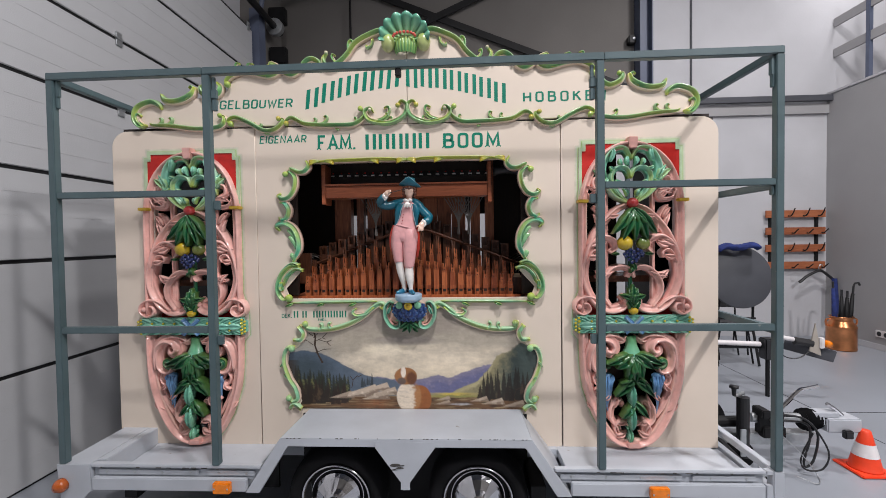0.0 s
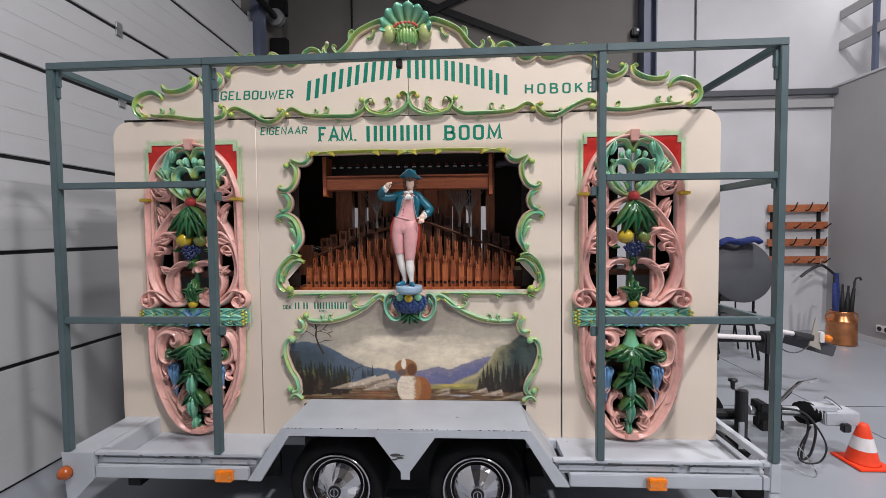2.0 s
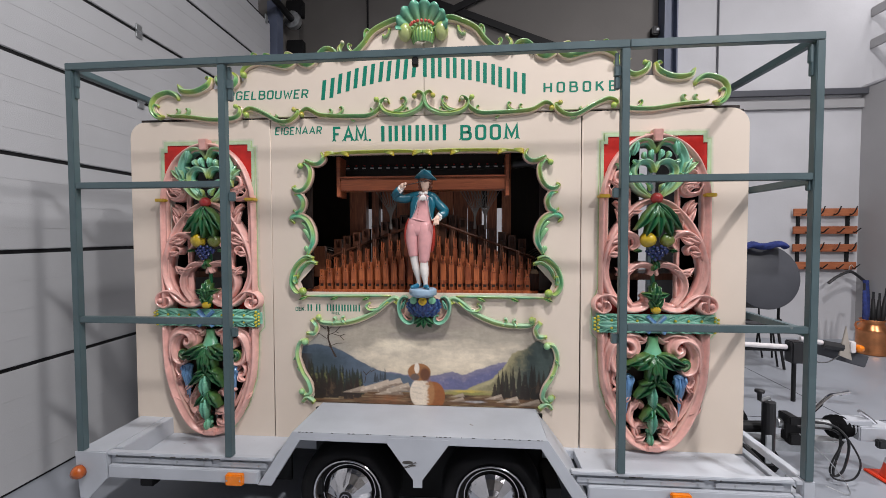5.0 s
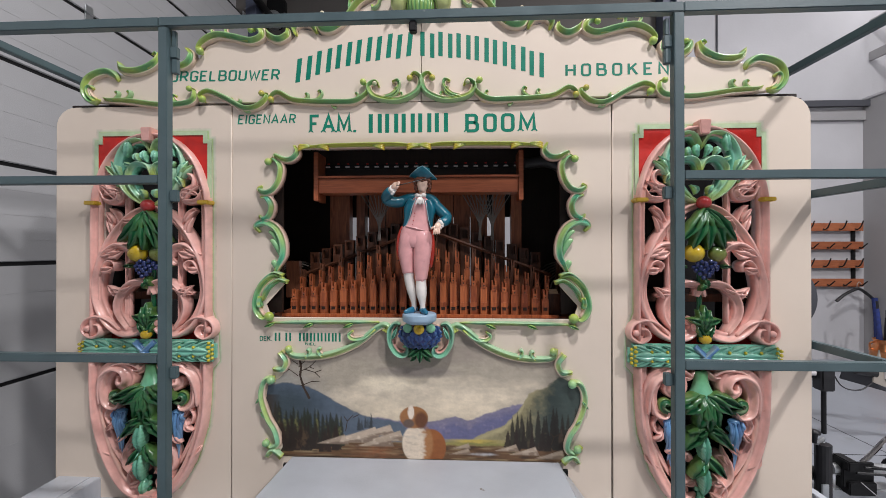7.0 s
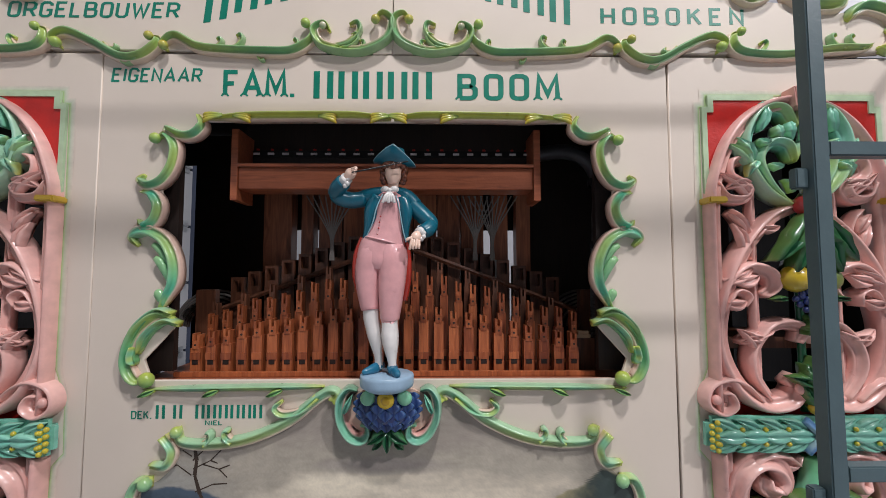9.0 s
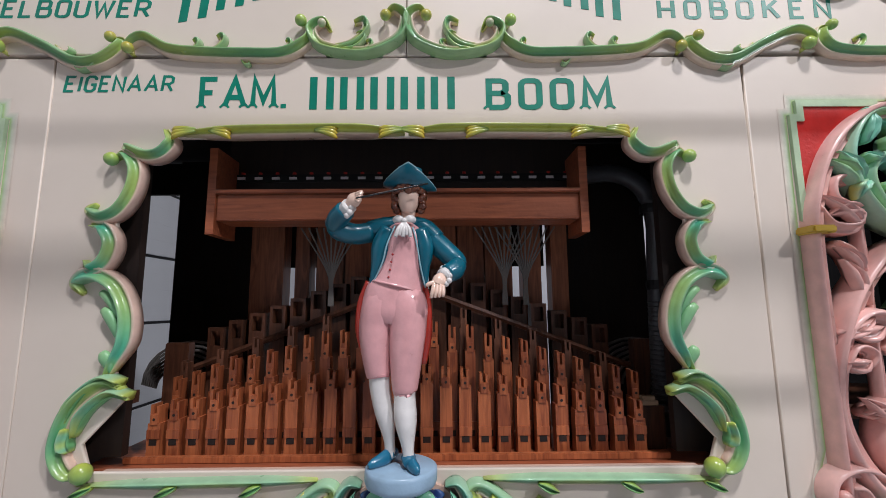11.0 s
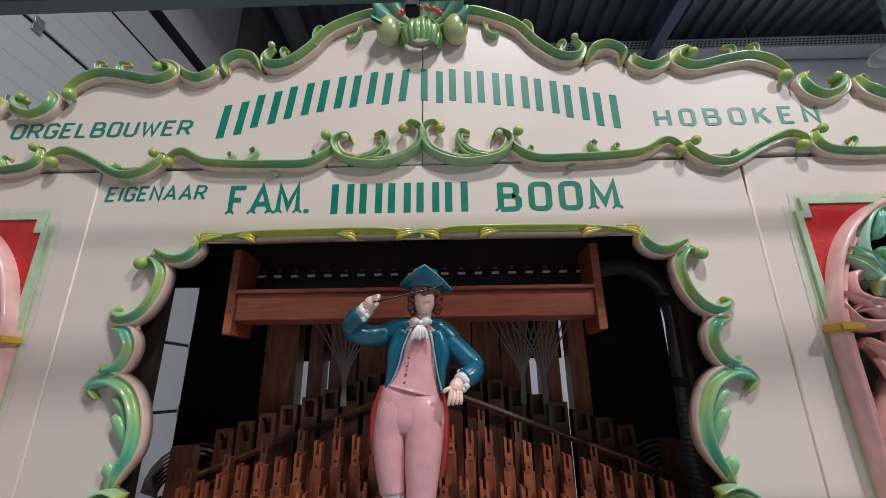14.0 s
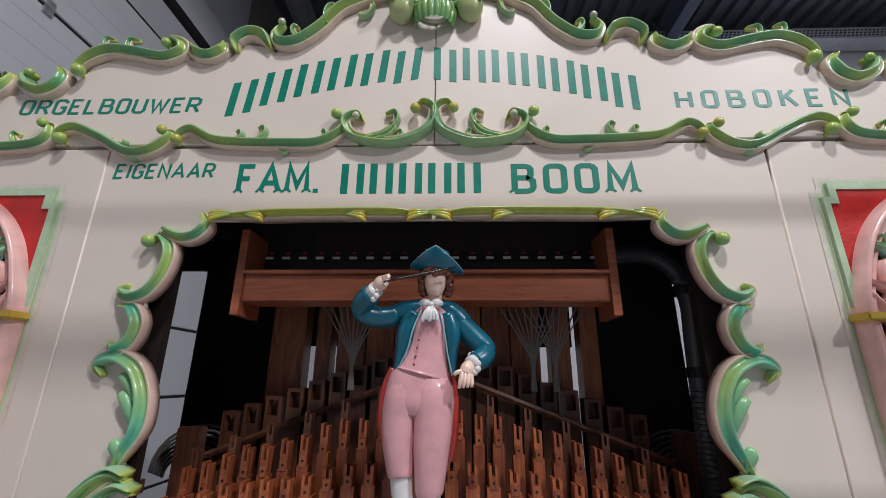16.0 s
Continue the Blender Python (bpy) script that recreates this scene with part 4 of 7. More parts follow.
for s in (-1, 1):
    for u, z, r, col in BALLS:
        u, z = risen([(u, z + (0.006 if z > 2.55 else 0.0))])[0]
        Carving().ball(CX + U + s * u, z, r * 0.74, col, FY - 0.027, 0.95, 1.35 if r > 0.04 else 1, mix(col, GREEN if r < 0.04 else ROSE, 0.8 if r < 0.04 else 0.45)).done("curl_knob", organ)
    for a, b_, w in LEAVES:
        a, b_ = risen([a, b_])
        Carving().hook((CX + U + s * a[0], a[1]), (CX + U + s * b_[0], b_[1]), w * 0.8, GREEN, LIME, FY - 0.006, s if a[0] < b_[0] else -s).done("leaf_sprig", organ)

# shell on top: fluted fan, row of berries and a ribbed barrel
SHX = CX + U - 0.004
shell = part("shell_crest", lathe([(0.0, -0.02), (0.06, -0.012), (0.065, 0.0)], (SHX, FY - 0.001, 2.935), 20, "y"), CREAM, organ, "fan-shaped green shell with red berries")
fan = Carving()
rows, cols = [], []
for k in range(9):
    q = k / 8
    row, col = [], []
    for j in range(121):
        a = math.pi * (j / 120 * 1.1 - 0.05)
        flute = abs(math.sin(7.5 * (a + 0.05 * math.pi) / 1.1 + 0.01))
        r = 0.05 + (0.098 + 0.007 * flute) * q
        row.append((SHX + r * math.cos(a), FY - 0.02 - 0.045 * q * q - 0.02 * flute * (0.35 + q), 2.925 + (0.62 + 0.3 * q) * r * math.sin(a)))
        edge = mix(mix(DEEP, TURQ, 0.35), mix(MINT, TURQ, 0.3), flute ** 2)
        col.append((*mix(mix(edge, LIME, 0.35), mix(edge, (0.1, 0.42, 0.33), 0.35), q), 1))
    rows.append(row)
    cols.append(col)
back = [[(x, y + 0.014, z) for x, y, z in row] for row in reversed(rows)]
fan.grid(rows + back, cols + list(reversed(cols)), False, False)
fan.done("shell_fan", shell, "fluted green shell fan")
for i in range(9):
    a = radians(180 * (i + 0.5) / 9)
    Carving().ball(SHX + 0.066 * math.cos(a), 2.928 + 0.022 * math.sin(a), 0.0095, (0.62, 0.10, 0.07), FY - 0.066 - 0.012 * math.sin(a)).done("berry", shell, "red berry")
barrel = Carving()
rows, cols = [], []
for k in range(11):
    q = k / 10
    row, col = [], []
    for j in range(97):
        a = math.pi * j / 96
        rib = abs(math.sin(10 * a))
        r = (0.05 + 0.022 * math.sin(math.pi * (0.15 + 0.72 * (1 - q)))) * (0.93 + 0.07 * rib)
        row.append((SHX - r * math.cos(a), FY - 0.006 - 0.95 * r * math.sin(a), 2.842 + 0.092 * q))
        col.append((*mix(mix(DEEP, GREEN, 0.7), mix(GREEN, LIME, 0.2 + 0.4 * q), rib), 1))
    rows.append(row)
    cols.append(col)
barrel.grid(rows, cols, False, False)
barrel.done("barrel", shell, "ribbed green and yellow barrel")

# window frame
WINDOW = {
    "a": [(0.62, 2.199), (0.601, 2.162), (0.626, 2.13), (0.667, 2.125), (0.718, 2.147), (0.707, 2.156)],
    "b": [(0.751, 2.119), (0.72, 2.133), (0.687, 2.093), (0.692, 2.032), (0.723, 1.982), (0.768, 1.965), (0.801, 1.985), (0.785, 2.002)],
    "c": [(0.793, 1.948), (0.755, 1.941), (0.731, 1.901), (0.744, 1.854), (0.779, 1.835), (0.8, 1.858)],
    "d": [(0.795, 1.775), (0.817, 1.801), (0.799, 1.82), (0.761, 1.824), (0.708, 1.794), (0.676, 1.73), (0.673, 1.661), (0.698, 1.608), (0.718, 1.569)],
    "e": [(0.674, 1.537), (0.725, 1.551), (0.789, 1.493), (0.811, 1.406), (0.782, 1.348), (0.746, 1.355)],
}
for name, pts in WINDOW.items():
    for s in (-1, 1):
        c = Carving().scroll([(CX + s * u, z) for u, z in risen(pts, 0.006)], {"e": 0.0205, "d": 0.02, "c": 0.0185}.get(name, 0.017), 0.027, FY, (0.08, 0.46, 0.28) if name in "cd" else (0.12, 0.40, 0.19), mix(ROSE, PINK, 0.25), LIME, s)
        if name == "b":
            Carving().ball(CX + s * 0.76, 2.127, 0.018, LIME, FY - 0.022, second=GREEN).done("curl_knob", organ)
        if name == "d":
            for u, z, u2, z2, w in ((0.702, 1.70, 0.756, 1.778, 0.012), (0.702, 1.65, 0.747, 1.735, 0.0135), (0.718, 1.58, 0.738, 1.628, 0.015)):
                dx, dz = u2 - u, z2 - z
                Carving().limb([(CX + s * u, FY - 0.008, z), (CX + s * (u + 0.25 * dx), FY - 0.014, z + 0.45 * dz), (CX + s * (u + 0.65 * dx), FY - 0.017, z + 0.85 * dz), (CX + s * u2, FY - 0.014, z2)], (0.004, w * 0.85, w, w * 0.75), mix(MINT, GREEN, 0.5), 12, 0.75, mix(MINT, LIME, 0.3)).done("leaf", organ)
        if name == "e":
            Carving().ball(CX + s * 0.752, 1.352, 0.024, LIME, FY - 0.026, second=GREEN).done("curl_knob", organ)
            for run in ([(0.664, 1.524), (0.712, 1.532), (0.766, 1.488), (0.79, 1.43)], [(0.688, 1.556), (0.735, 1.566), (0.795, 1.515), (0.822, 1.45)], [(0.80, 1.452), (0.806, 1.42), (0.797, 1.395)]):
                Carving().scroll([(CX + s * u, z) for u, z in run], 0.0115, 0.026, FY - 0.004, MINT, GREEN, LIME, s, (0.9, 0.3), 6).done("leaf", organ)
        c.done("window_scroll", organ, "green scroll with cream edge and yellow tips")
for s in (-1, 1):
    c = Carving().scroll([(CX + 0.012 + s * 0.005, 2.200), (CX + s * 0.15, 2.206), (CX + s * 0.4, 2.204), (CX + s * 0.60, 2.199)], 0.015, 0.03, FY, LIME, ROSE, LIME, s, groove=0.3)
    for u, d in ((0.19, 1), (0.47, 1), (0.04, -1), (0.585, -1)):
        for k in (-1, 0, 1):
            Carving().limb([(CX + s * (u + 0.04 * d), FY - 0.024, 2.205 + 0.003 * k), (CX + s * (u + 0.015 * d), FY - 0.03, 2.201 + 0.006 * k), (CX + s * (u - 0.008 * d), FY - 0.03, 2.196 + 0.009 * k), (CX + s * (u - 0.02 * d), FY - 0.026, 2.191 + 0.012 * k)], (0.003, 0.0065, 0.0075, 0.003), mix(GREEN, LIME, 0.5), 8, 0.8, YELLOW).done("leaf_tip", organ)
    c.done("window_head_moulding", organ, "straight green and yellow moulding")
    c = Carving().scroll([(CX + s * 0.20, 1.325), (CX + s * 0.45, 1.322), (CX + s * 0.77, 1.318)], 0.012, 0.024, FY, MINT, ROSE, LIME, s, groove=0.3)
    for u in (0.36, 0.56, 0.76):
        Carving().leaf((CX + s * (u - 0.03), 1.318), (CX + s * (u + 0.02), 1.298), 0.011, GREEN, LIME, FY - 0.012, 0.022, 0).done("leaf", organ)
    c.done("window_sill_moulding", organ, "thin green moulding below the pipes")

# painting frame
FRAME = {
    "a": [(0.175, 1.278), (0.166, 1.302), (0.190, 1.308), (0.235, 1.28), (0.315, 1.217), (0.433, 1.166), (0.55, 1.148), (0.647, 1.155), (0.666, 1.201)],
    "b": [(0.705, 1.175), (0.673, 1.129), (0.692, 1.084), (0.743, 1.085)],
    "c": [(0.735, 1.035), (0.782, 1.027), (0.801, 0.949), (0.769, 0.845), (0.73, 0.779), (0.717, 0.714), (0.756, 0.689), (0.788, 0.728)],
    "d": [(0.698, 0.645), (0.743, 0.675), (0.775, 0.645)],
}
for name, pts in FRAME.items():
    for s in (-1, 1):
        c = Carving().scroll([(CX + 0.005 + s * u, z) for u, z in pts], 0.0185 if name == "a" else 0.0165, 0.02, FY - 0.004, MINT, ROSE, LIME, s, taper=(1.0, 0.6))
        if name == "a":
            Carving().ball(CX + s * 0.655, 1.19, 0.018, LIME, FY - 0.022, second=MINT).done("curl_knob", organ)
            for u, z, u2, z2 in ((0.22, 1.295, 0.335, 1.238), (0.48, 1.158, 0.505, 1.185), (0.57, 1.152, 0.55, 1.18)):
                Carving().hook((CX + s * u, z), (CX + s * u2, z2), 0.0115, MINT, LIME, FY - 0.012, s if u < u2 else -s).done("leaf_sprig", organ)
        if name == "c":
            Carving().ball(CX + s * 0.745, 1.033, 0.021, mix(LIME, MINT, 0.5), FY - 0.022, second=MINT).done("curl_knob", organ)
            Carving().ball(CX + s * 0.77, 0.718, 0.019, mix(LIME, MINT, 0.5), FY - 0.022, second=MINT).done("curl_knob", organ)
            for u, z, u2, z2 in ((0.795, 0.95, 0.825, 0.91), (0.765, 0.84, 0.80, 0.87)):
                Carving().leaf((CX + s * u, z), (CX + s * u2, z2), 0.008, MINT, LIME, FY - 0.01, 0.015, 0).done("leaf", organ)
        c.done("painting_frame_scroll", organ, "mint green scroll with yellow knobs")

# bracket below the figure
part("bracket_board", prism(around([(0.008 + x, z) for x, z in arc(0, 1.25, 0.14, 0.08, 0, 350, 30)]), FY - 0.014, FY - 0.0005), SILL, organ, "pale pink bracket board")
c = Carving()
for s in (-1, 1):
    c.scroll([(CX + 0.008 + s * u, z) for u, z in ((0.10, 1.316), (0.128, 1.32), (0.15, 1.287), (0.148, 1.23), (0.122, 1.183), (0.09, 1.168), (0.066, 1.182), (0.068, 1.207), (0.088, 1.208))], 0.0165, 0.034, FY - 0.012, TURQ, PINK, MINT, s)
    c.leaf((CX + 0.008 + s * 0.138, 1.25), (CX + 0.008 + s * 0.112, 1.308), 0.012, TURQ, MINT, FY - 0.03, 0.02, 1)
    c.ball(CX + 0.008 + s * 0.055, 1.312, 0.023, MINT, FY - 0.092, 0.5)
    c.leaf((CX + 0.008 + s * 0.02, 1.165), (CX + 0.008 + s * 0.05, 1.14), 0.012, DEEP, GREEN, FY - 0.03, 0.02, 1)
c.ball(CX + 0.008, 1.309, 0.026, YELLOW, FY - 0.105, 0.4)
c.ball(CX + 0.008, 1.309, 0.014, mix(YELLOW, (0.3, 0.15, 0.0), 0.5), FY - 0.112, 0.4)
c.ball(CX + 0.008, 1.263, 0.088, BLUE, FY - 0.03, 0.9, 0.6)
for row in range(5):
    k = 7 - row % 2
    for i in range(k):
        a = math.pi * (i + 0.5) / k
        rr = 0.09 * math.cos(radians(row * 19 - 30))
        z = 1.304 - row * 0.0195
        x = CX + 0.008 - rr * math.cos(a)
        c.leaf((x, z + 0.012), (x, z - 0.018), 0.023, mix(BLUE, SKY, 0.08), mix(BLUE, SKY, 0.4), FY - 0.026 - 0.88 * rr * math.sin(a), 0.006, 0, 0, 0.004)
for k in (-1, 0, 1):
    c.leaf((CX + 0.008, 1.205), (CX + 0.008 + k * 0.062, 1.135 + 0.028 * abs(k)), 0.02, DEEP, GREEN, FY - 0.04, 0.03, 1)
c.done("figure_bracket", organ, "blue scaled bracket with turquoise scrolls and yellow knob")
b = lathe([(0.0, 0.05), (0.076, 0.05), (0.081, 0.047), (0.082, 0.04), (0.0815, 0.022), (0.079, 0.014), (0.072, 0.01), (0.06, 0.002), (0.0, 0.0)], (CX + 0.008, 2.505, 1.332), 32)
part("figure_base", b, material("pale_blue_paint", (0.33, 0.47, 0.60), 0.35, vary=0.12, scale=25), organ, "pale blue round base", True)

# ---- figure: one plain mesh ----
st = Carving()
SX, SY = CX, 2.522
COAT, VEST, WHITEP, SKIN, HAIR = (0.004, 0.115, 0.17), (0.74, 0.38, 0.38), (0.80, 0.76, 0.72), (0.86, 0.60, 0.47), (0.12, 0.03, 0.012)
PIPING, LINING = (0.30, 0.5, 0.55), (0.45, 0.035, 0.02)


def at(dx, dy, z):
    return (SX + dx, SY + dy, z)


# stockings, shoes and breeches
st.limb([at(-0.02, 0.004, 1.392), at(-0.022, 0.004, 1.43), at(-0.033, 0.004, 1.49), at(-0.044, 0.002, 1.545), at(-0.047, 0, 1.59)], (0.014, 0.013, 0.023, 0.025, 0.026), WHITEP)
st.limb([at(-0.0475, 0, 1.574), at(-0.049, 0, 1.585), at(-0.055, 0, 1.64), at(-0.055, 0.002, 1.69), at(-0.045, 0.004, 1.735), at(-0.03, 0.006, 1.765)], (0.027, 0.0305, 0.037, 0.042, 0.047, 0.044), VEST, 16)
st.limb([at(0.026, -0.03, 1.39), at(0.024, -0.027, 1.42), at(0.018, -0.022, 1.48), at(0.015, -0.018, 1.53), at(0.015, -0.015, 1.56)], (0.014, 0.0135, 0.026, 0.025, 0.026), WHITEP)
st.limb([at(0.0155, -0.016, 1.543), at(0.0155, -0.016, 1.553), at(0.018, -0.013, 1.63), at(0.021, -0.008, 1.69), at(0.018, 0.0, 1.74), at(0.008, 0.005, 1.77)], (0.027, 0.0305, 0.040, 0.045, 0.05, 0.046), VEST, 16)
for x, y, z in ((-0.0475, 0, 1.576), (0.0155, -0.016, 1.545)):
    st.limb([at(x, y, z), at(x, y, z + 0.007)], (0.029, 0.0295), mix(VEST, (0.4, 0.1, 0.1), 0.3), 16)
st.limb([at(-0.016, 0.02, 1.40), at(-0.03, -0.012, 1.396), at(-0.052, -0.036, 1.392), at(-0.062, -0.045, 1.389)], (0.017, 0.016, 0.011, 0.006), (0.02, 0.16, 0.27), 10, 0.8)
st.limb([at(0.024, -0.018, 1.40), at(0.03, -0.042, 1.396), at(0.044, -0.07, 1.392), at(0.05, -0.08, 1.389)], (0.017, 0.016, 0.012, 0.006), (0.02, 0.16, 0.27), 10, 0.8)
# body with its waistcoat
st.limb([at(-0.018, 0.006, 1.70), at(-0.016, 0.004, 1.725), at(-0.012, 0.002, 1.765), at(-0.003, 0.0, 1.80)], (0.066, 0.077, 0.073, 0.062), VEST, 22, 0.62)
st.limb([at(-0.007, 0.0, 1.784), at(-0.004, 0.0, 1.797), at(0.007, -0.002, 1.85), at(0.012, -0.004, 1.895), at(0.014, 0.0, 1.925), at(0.016, 0.004, 1.945)], (0.066, 0.0625, 0.050, 0.052, 0.045, 0.02), VEST, 22, 0.7)
# coat tails with red lining
st.limb([at(-0.078, 0.016, 1.80), at(-0.096, 0.024, 1.745), at(-0.096, 0.028, 1.68), at(-0.082, 0.03, 1.625)], (0.008, 0.011, 0.015, 0.014), LINING, 10)
st.limb([at(0.056, 0.016, 1.80), at(0.068, 0.024, 1.745), at(0.066, 0.028, 1.67), at(0.054, 0.03, 1.60)], (0.008, 0.009, 0.012, 0.012), LINING, 10)
st.limb([at(-0.045, 0.04, 1.82), at(-0.06, 0.045, 1.74), at(-0.055, 0.045, 1.64)], (0.03, 0.04, 0.034), COAT, 12, 0.4)
st.limb([at(0.035, 0.04, 1.82), at(0.035, 0.045, 1.74), at(0.035, 0.045, 1.62)], (0.03, 0.036, 0.03), COAT, 12, 0.4)
# coat
st.limb([at(0.006, 0.02, 1.80), at(0.01, 0.018, 1.86), at(0.014, 0.014, 1.91), at(0.016, 0.012, 1.945)], (0.055, 0.062, 0.066, 0.03), COAT, 18, 0.55)
st.limb([at(-0.078, 0.006, 1.925), at(-0.035, 0.004, 1.936), at(0.016, 0.008, 1.946), at(0.06, 0.004, 1.93), at(0.09, 0.004, 1.90)], (0.024, 0.024, 0.018, 0.025, 0.026), COAT, 14)
st.limb([at(-0.026, -0.018, 1.928), at(-0.043, -0.018, 1.885), at(-0.052, -0.016, 1.835), at(-0.066, -0.012, 1.79)], (0.018, 0.023, 0.016, 0.006), COAT, 12, 0.85)
st.limb([at(0.05, -0.018, 1.924), at(0.062, -0.018, 1.88), at(0.062, -0.018, 1.83), at(0.064, -0.014, 1.786)], (0.018, 0.022, 0.013, 0.005), COAT, 12, 0.85)
st.limb([at(-0.008, -0.036, 1.93), at(-0.026, -0.041, 1.885), at(-0.038, -0.036, 1.84), at(-0.066, -0.019, 1.785)], (0.002,) * 4, PIPING, 6)
st.limb([at(0.034, -0.036, 1.926), at(0.045, -0.037, 1.88), at(0.053, -0.031, 1.83), at(0.064, -0.02, 1.782)], (0.002,) * 4, PIPING, 6)
# arms, cuffs and plain hands
st.limb([at(-0.07, 0.006, 1.922), at(-0.11, -0.004, 1.916), at(-0.146, -0.018, 1.925), at(-0.158, -0.028, 1.94)], (0.026, 0.026, 0.026, 0.02), COAT)
st.limb([at(-0.157, -0.026, 1.932), at(-0.142, -0.044, 1.948), at(-0.122, -0.06, 1.963)], (0.023, 0.025, 0.024), COAT)
st.limb([at(0.08, 0.004, 1.904), at(0.112, -0.002, 1.872), at(0.138, -0.012, 1.846), at(0.144, -0.02, 1.832)], (0.027, 0.027, 0.025, 0.019), COAT)
st.limb([at(0.143, -0.018, 1.838), at(0.132, -0.032, 1.822), at(0.115, -0.044, 1.812)], (0.022, 0.024, 0.022), COAT)
for cx, cy, cz, tx, tz in ((-0.117, -0.064, 1.967, 0.02, 0.016), (0.111, -0.047, 1.809, -0.018, -0.012)):
    for k in range(9):
        a = 2 * math.pi * k / 9
        st.ball(SX + cx + 0.016 * math.cos(a) * 0.7, cz + 0.02 * math.sin(a), 0.0075, WHITEP, SY + cy - 0.012 * math.cos(a + 0.8), 1, 1, None, 8)
    st.limb([at(cx - tx * 0.3, cy + 0.006, cz - tz * 0.3), at(cx + tx * 0.3, cy - 0.006, cz + tz * 0.3)], (0.019, 0.019), WHITEP, 10)
st.limb([at(-0.112, -0.068, 1.972), at(-0.1, -0.074, 1.984), at(-0.088, -0.076, 1.993)], (0.012, 0.0175, 0.012), SKIN, 10, 0.7)
for k in range(4):
    st.limb([at(-0.094, -0.082, 1.996 - 0.005 * k), at(-0.08 - 0.001 * k, -0.09, 1.998 - 0.006 * k), at(-0.082 - 0.002 * k, -0.096, 1.989 - 0.005 * k)], (0.0045, 0.005, 0.004), SKIN, 8)
st.limb([at(-0.09, -0.098, 1.982), at(0.072, -0.062, 2.026)], (0.0026, 0.0022), (0.01, 0.008, 0.008), 6)
st.limb([at(0.108, -0.05, 1.808), at(0.098, -0.058, 1.797), at(0.092, -0.064, 1.785)], (0.012, 0.0165, 0.013), SKIN, 10, 0.7)
for k in range(4):
    st.limb([at(0.086 + 0.0065 * k, -0.066, 1.79 - 0.002 * k), at(0.082 + 0.008 * k, -0.073, 1.771 - 0.001 * k), at(0.078 + 0.009 * k, -0.072, 1.756 + 0.001 * k)], (0.0052, 0.005, 0.0034), SKIN, 8)
st.limb([at(0.086, -0.064, 1.793), at(0.073, -0.068, 1.788), at(0.068, -0.068, 1.783)], (0.005, 0.005, 0.0035), SKIN, 8)
# neck, head, hair and hat
st.limb([at(0.018, 0.002, 1.935), at(0.021, -0.002, 1.96), at(0.022, -0.002, 1.985)], (0.02, 0.0175, 0.02), SKIN)
st.limb([at(0.02, -0.014, 1.964), at(0.021, -0.012, 1.978), at(0.022, -0.008, 2.0), at(0.023, -0.004, 2.03)], (0.012, 0.021, 0.0275, 0.026), SKIN, 18, 1.05)
for i in range(9):
    a = math.pi * (i + 0.5) / 9
    st.ball(SX + 0.023 + 0.033 * math.cos(a), 2.026 + 0.005 * math.sin(4 * a), 0.0085, mix(HAIR, (0.35, 0.12, 0.05), 0.5), SY - 0.008 - 0.027 * math.sin(a), 1, 1, HAIR, 8)
for k in range(6):
    for sd in (-1, 1):
        st.ball(SX + 0.023 + sd * (0.033 + 0.003 * math.sin(2.2 * k)), 2.02 - 0.0095 * k, 0.0095, mix(HAIR, (0.35, 0.12, 0.05), 0.4 * (k % 2)), SY - 0.014 + 0.004 * (k % 2), 1, 1, HAIR, 8)
for i in range(40):
    a = 2 * math.pi * i / 13.3
    zz = (2.022, 2.006, 1.99)[i // 14]
    if math.sin(a) < (-0.2 if i >= 14 else -2):
        continue
    r = 0.0105 if i < 14 else 0.012
    st.ball(SX + 0.023 + 0.034 * math.cos(a), zz + 0.004 * math.sin(5 * a), r, mix(HAIR, (0.35, 0.12, 0.05), 0.7 if i < 14 else 0.2), SY + 0.0 + 0.033 * math.sin(a), 1, 1, HAIR, 8)
hat = []
for rx, ry, h, up in ((0.003, 0.003, 0.052, 0), (0.03, 0.026, 0.048, 0), (0.036, 0.03, 0.02, 0), (0.064, 0.044, 0.003, 0.047), (0.067, 0.048, 0.0, 0.05), (0.067, 0.051, -0.004, 0.048), (0.043, 0.041, -0.006, 0.004), (0.003, 0.003, -0.002, 0)):
    hat.append([(SX + 0.025 + rx * math.cos(t), SY - 0.004 - ry * math.sin(t), 2.034 + h - 0.1 * rx * math.cos(t) + up * (1 - abs(math.cos(t)) ** 1.15) * (1.0 if math.sin(t) > 0 else 0.6)) for t in (2 * math.pi * j / 36 for j in range(36))])
st.grid(hat, [[(*(PIPING if i == 4 else COAT), 1)] * 36 for i in range(8)])
# neckcloth and buttons
for s in (-1, 1):
    st.limb([at(0.014, -0.038, 1.942), at(0.014 + s * 0.014, -0.04, 1.946), at(0.014 + s * 0.026, -0.032, 1.944)], (0.005, 0.0095, 0.006), WHITEP, 10, 0.7)
st.ball(SX + 0.014, 1.941, 0.007, WHITEP, SY - 0.044)
for k in range(5):
    st.limb([at(0.014, -0.042, 1.938), at(0.014 + 0.006 * (k - 2), -0.05, 1.92), at(0.012 + 0.009 * (k - 2), -0.049, 1.9 + 0.004 * (k % 2))], (0.004, 0.0055, 0.0045), WHITEP, 8)
for k in range(4):
    st.ball(SX - 0.022 + 0.003 * k, 1.806 + 0.018 * k, 0.0028, CRIMSON, SY - 0.04)
figure = st.done("statue", None)
tagged(figure, "painted carved bandmaster figure in blue coat and pink breeches", "statue")

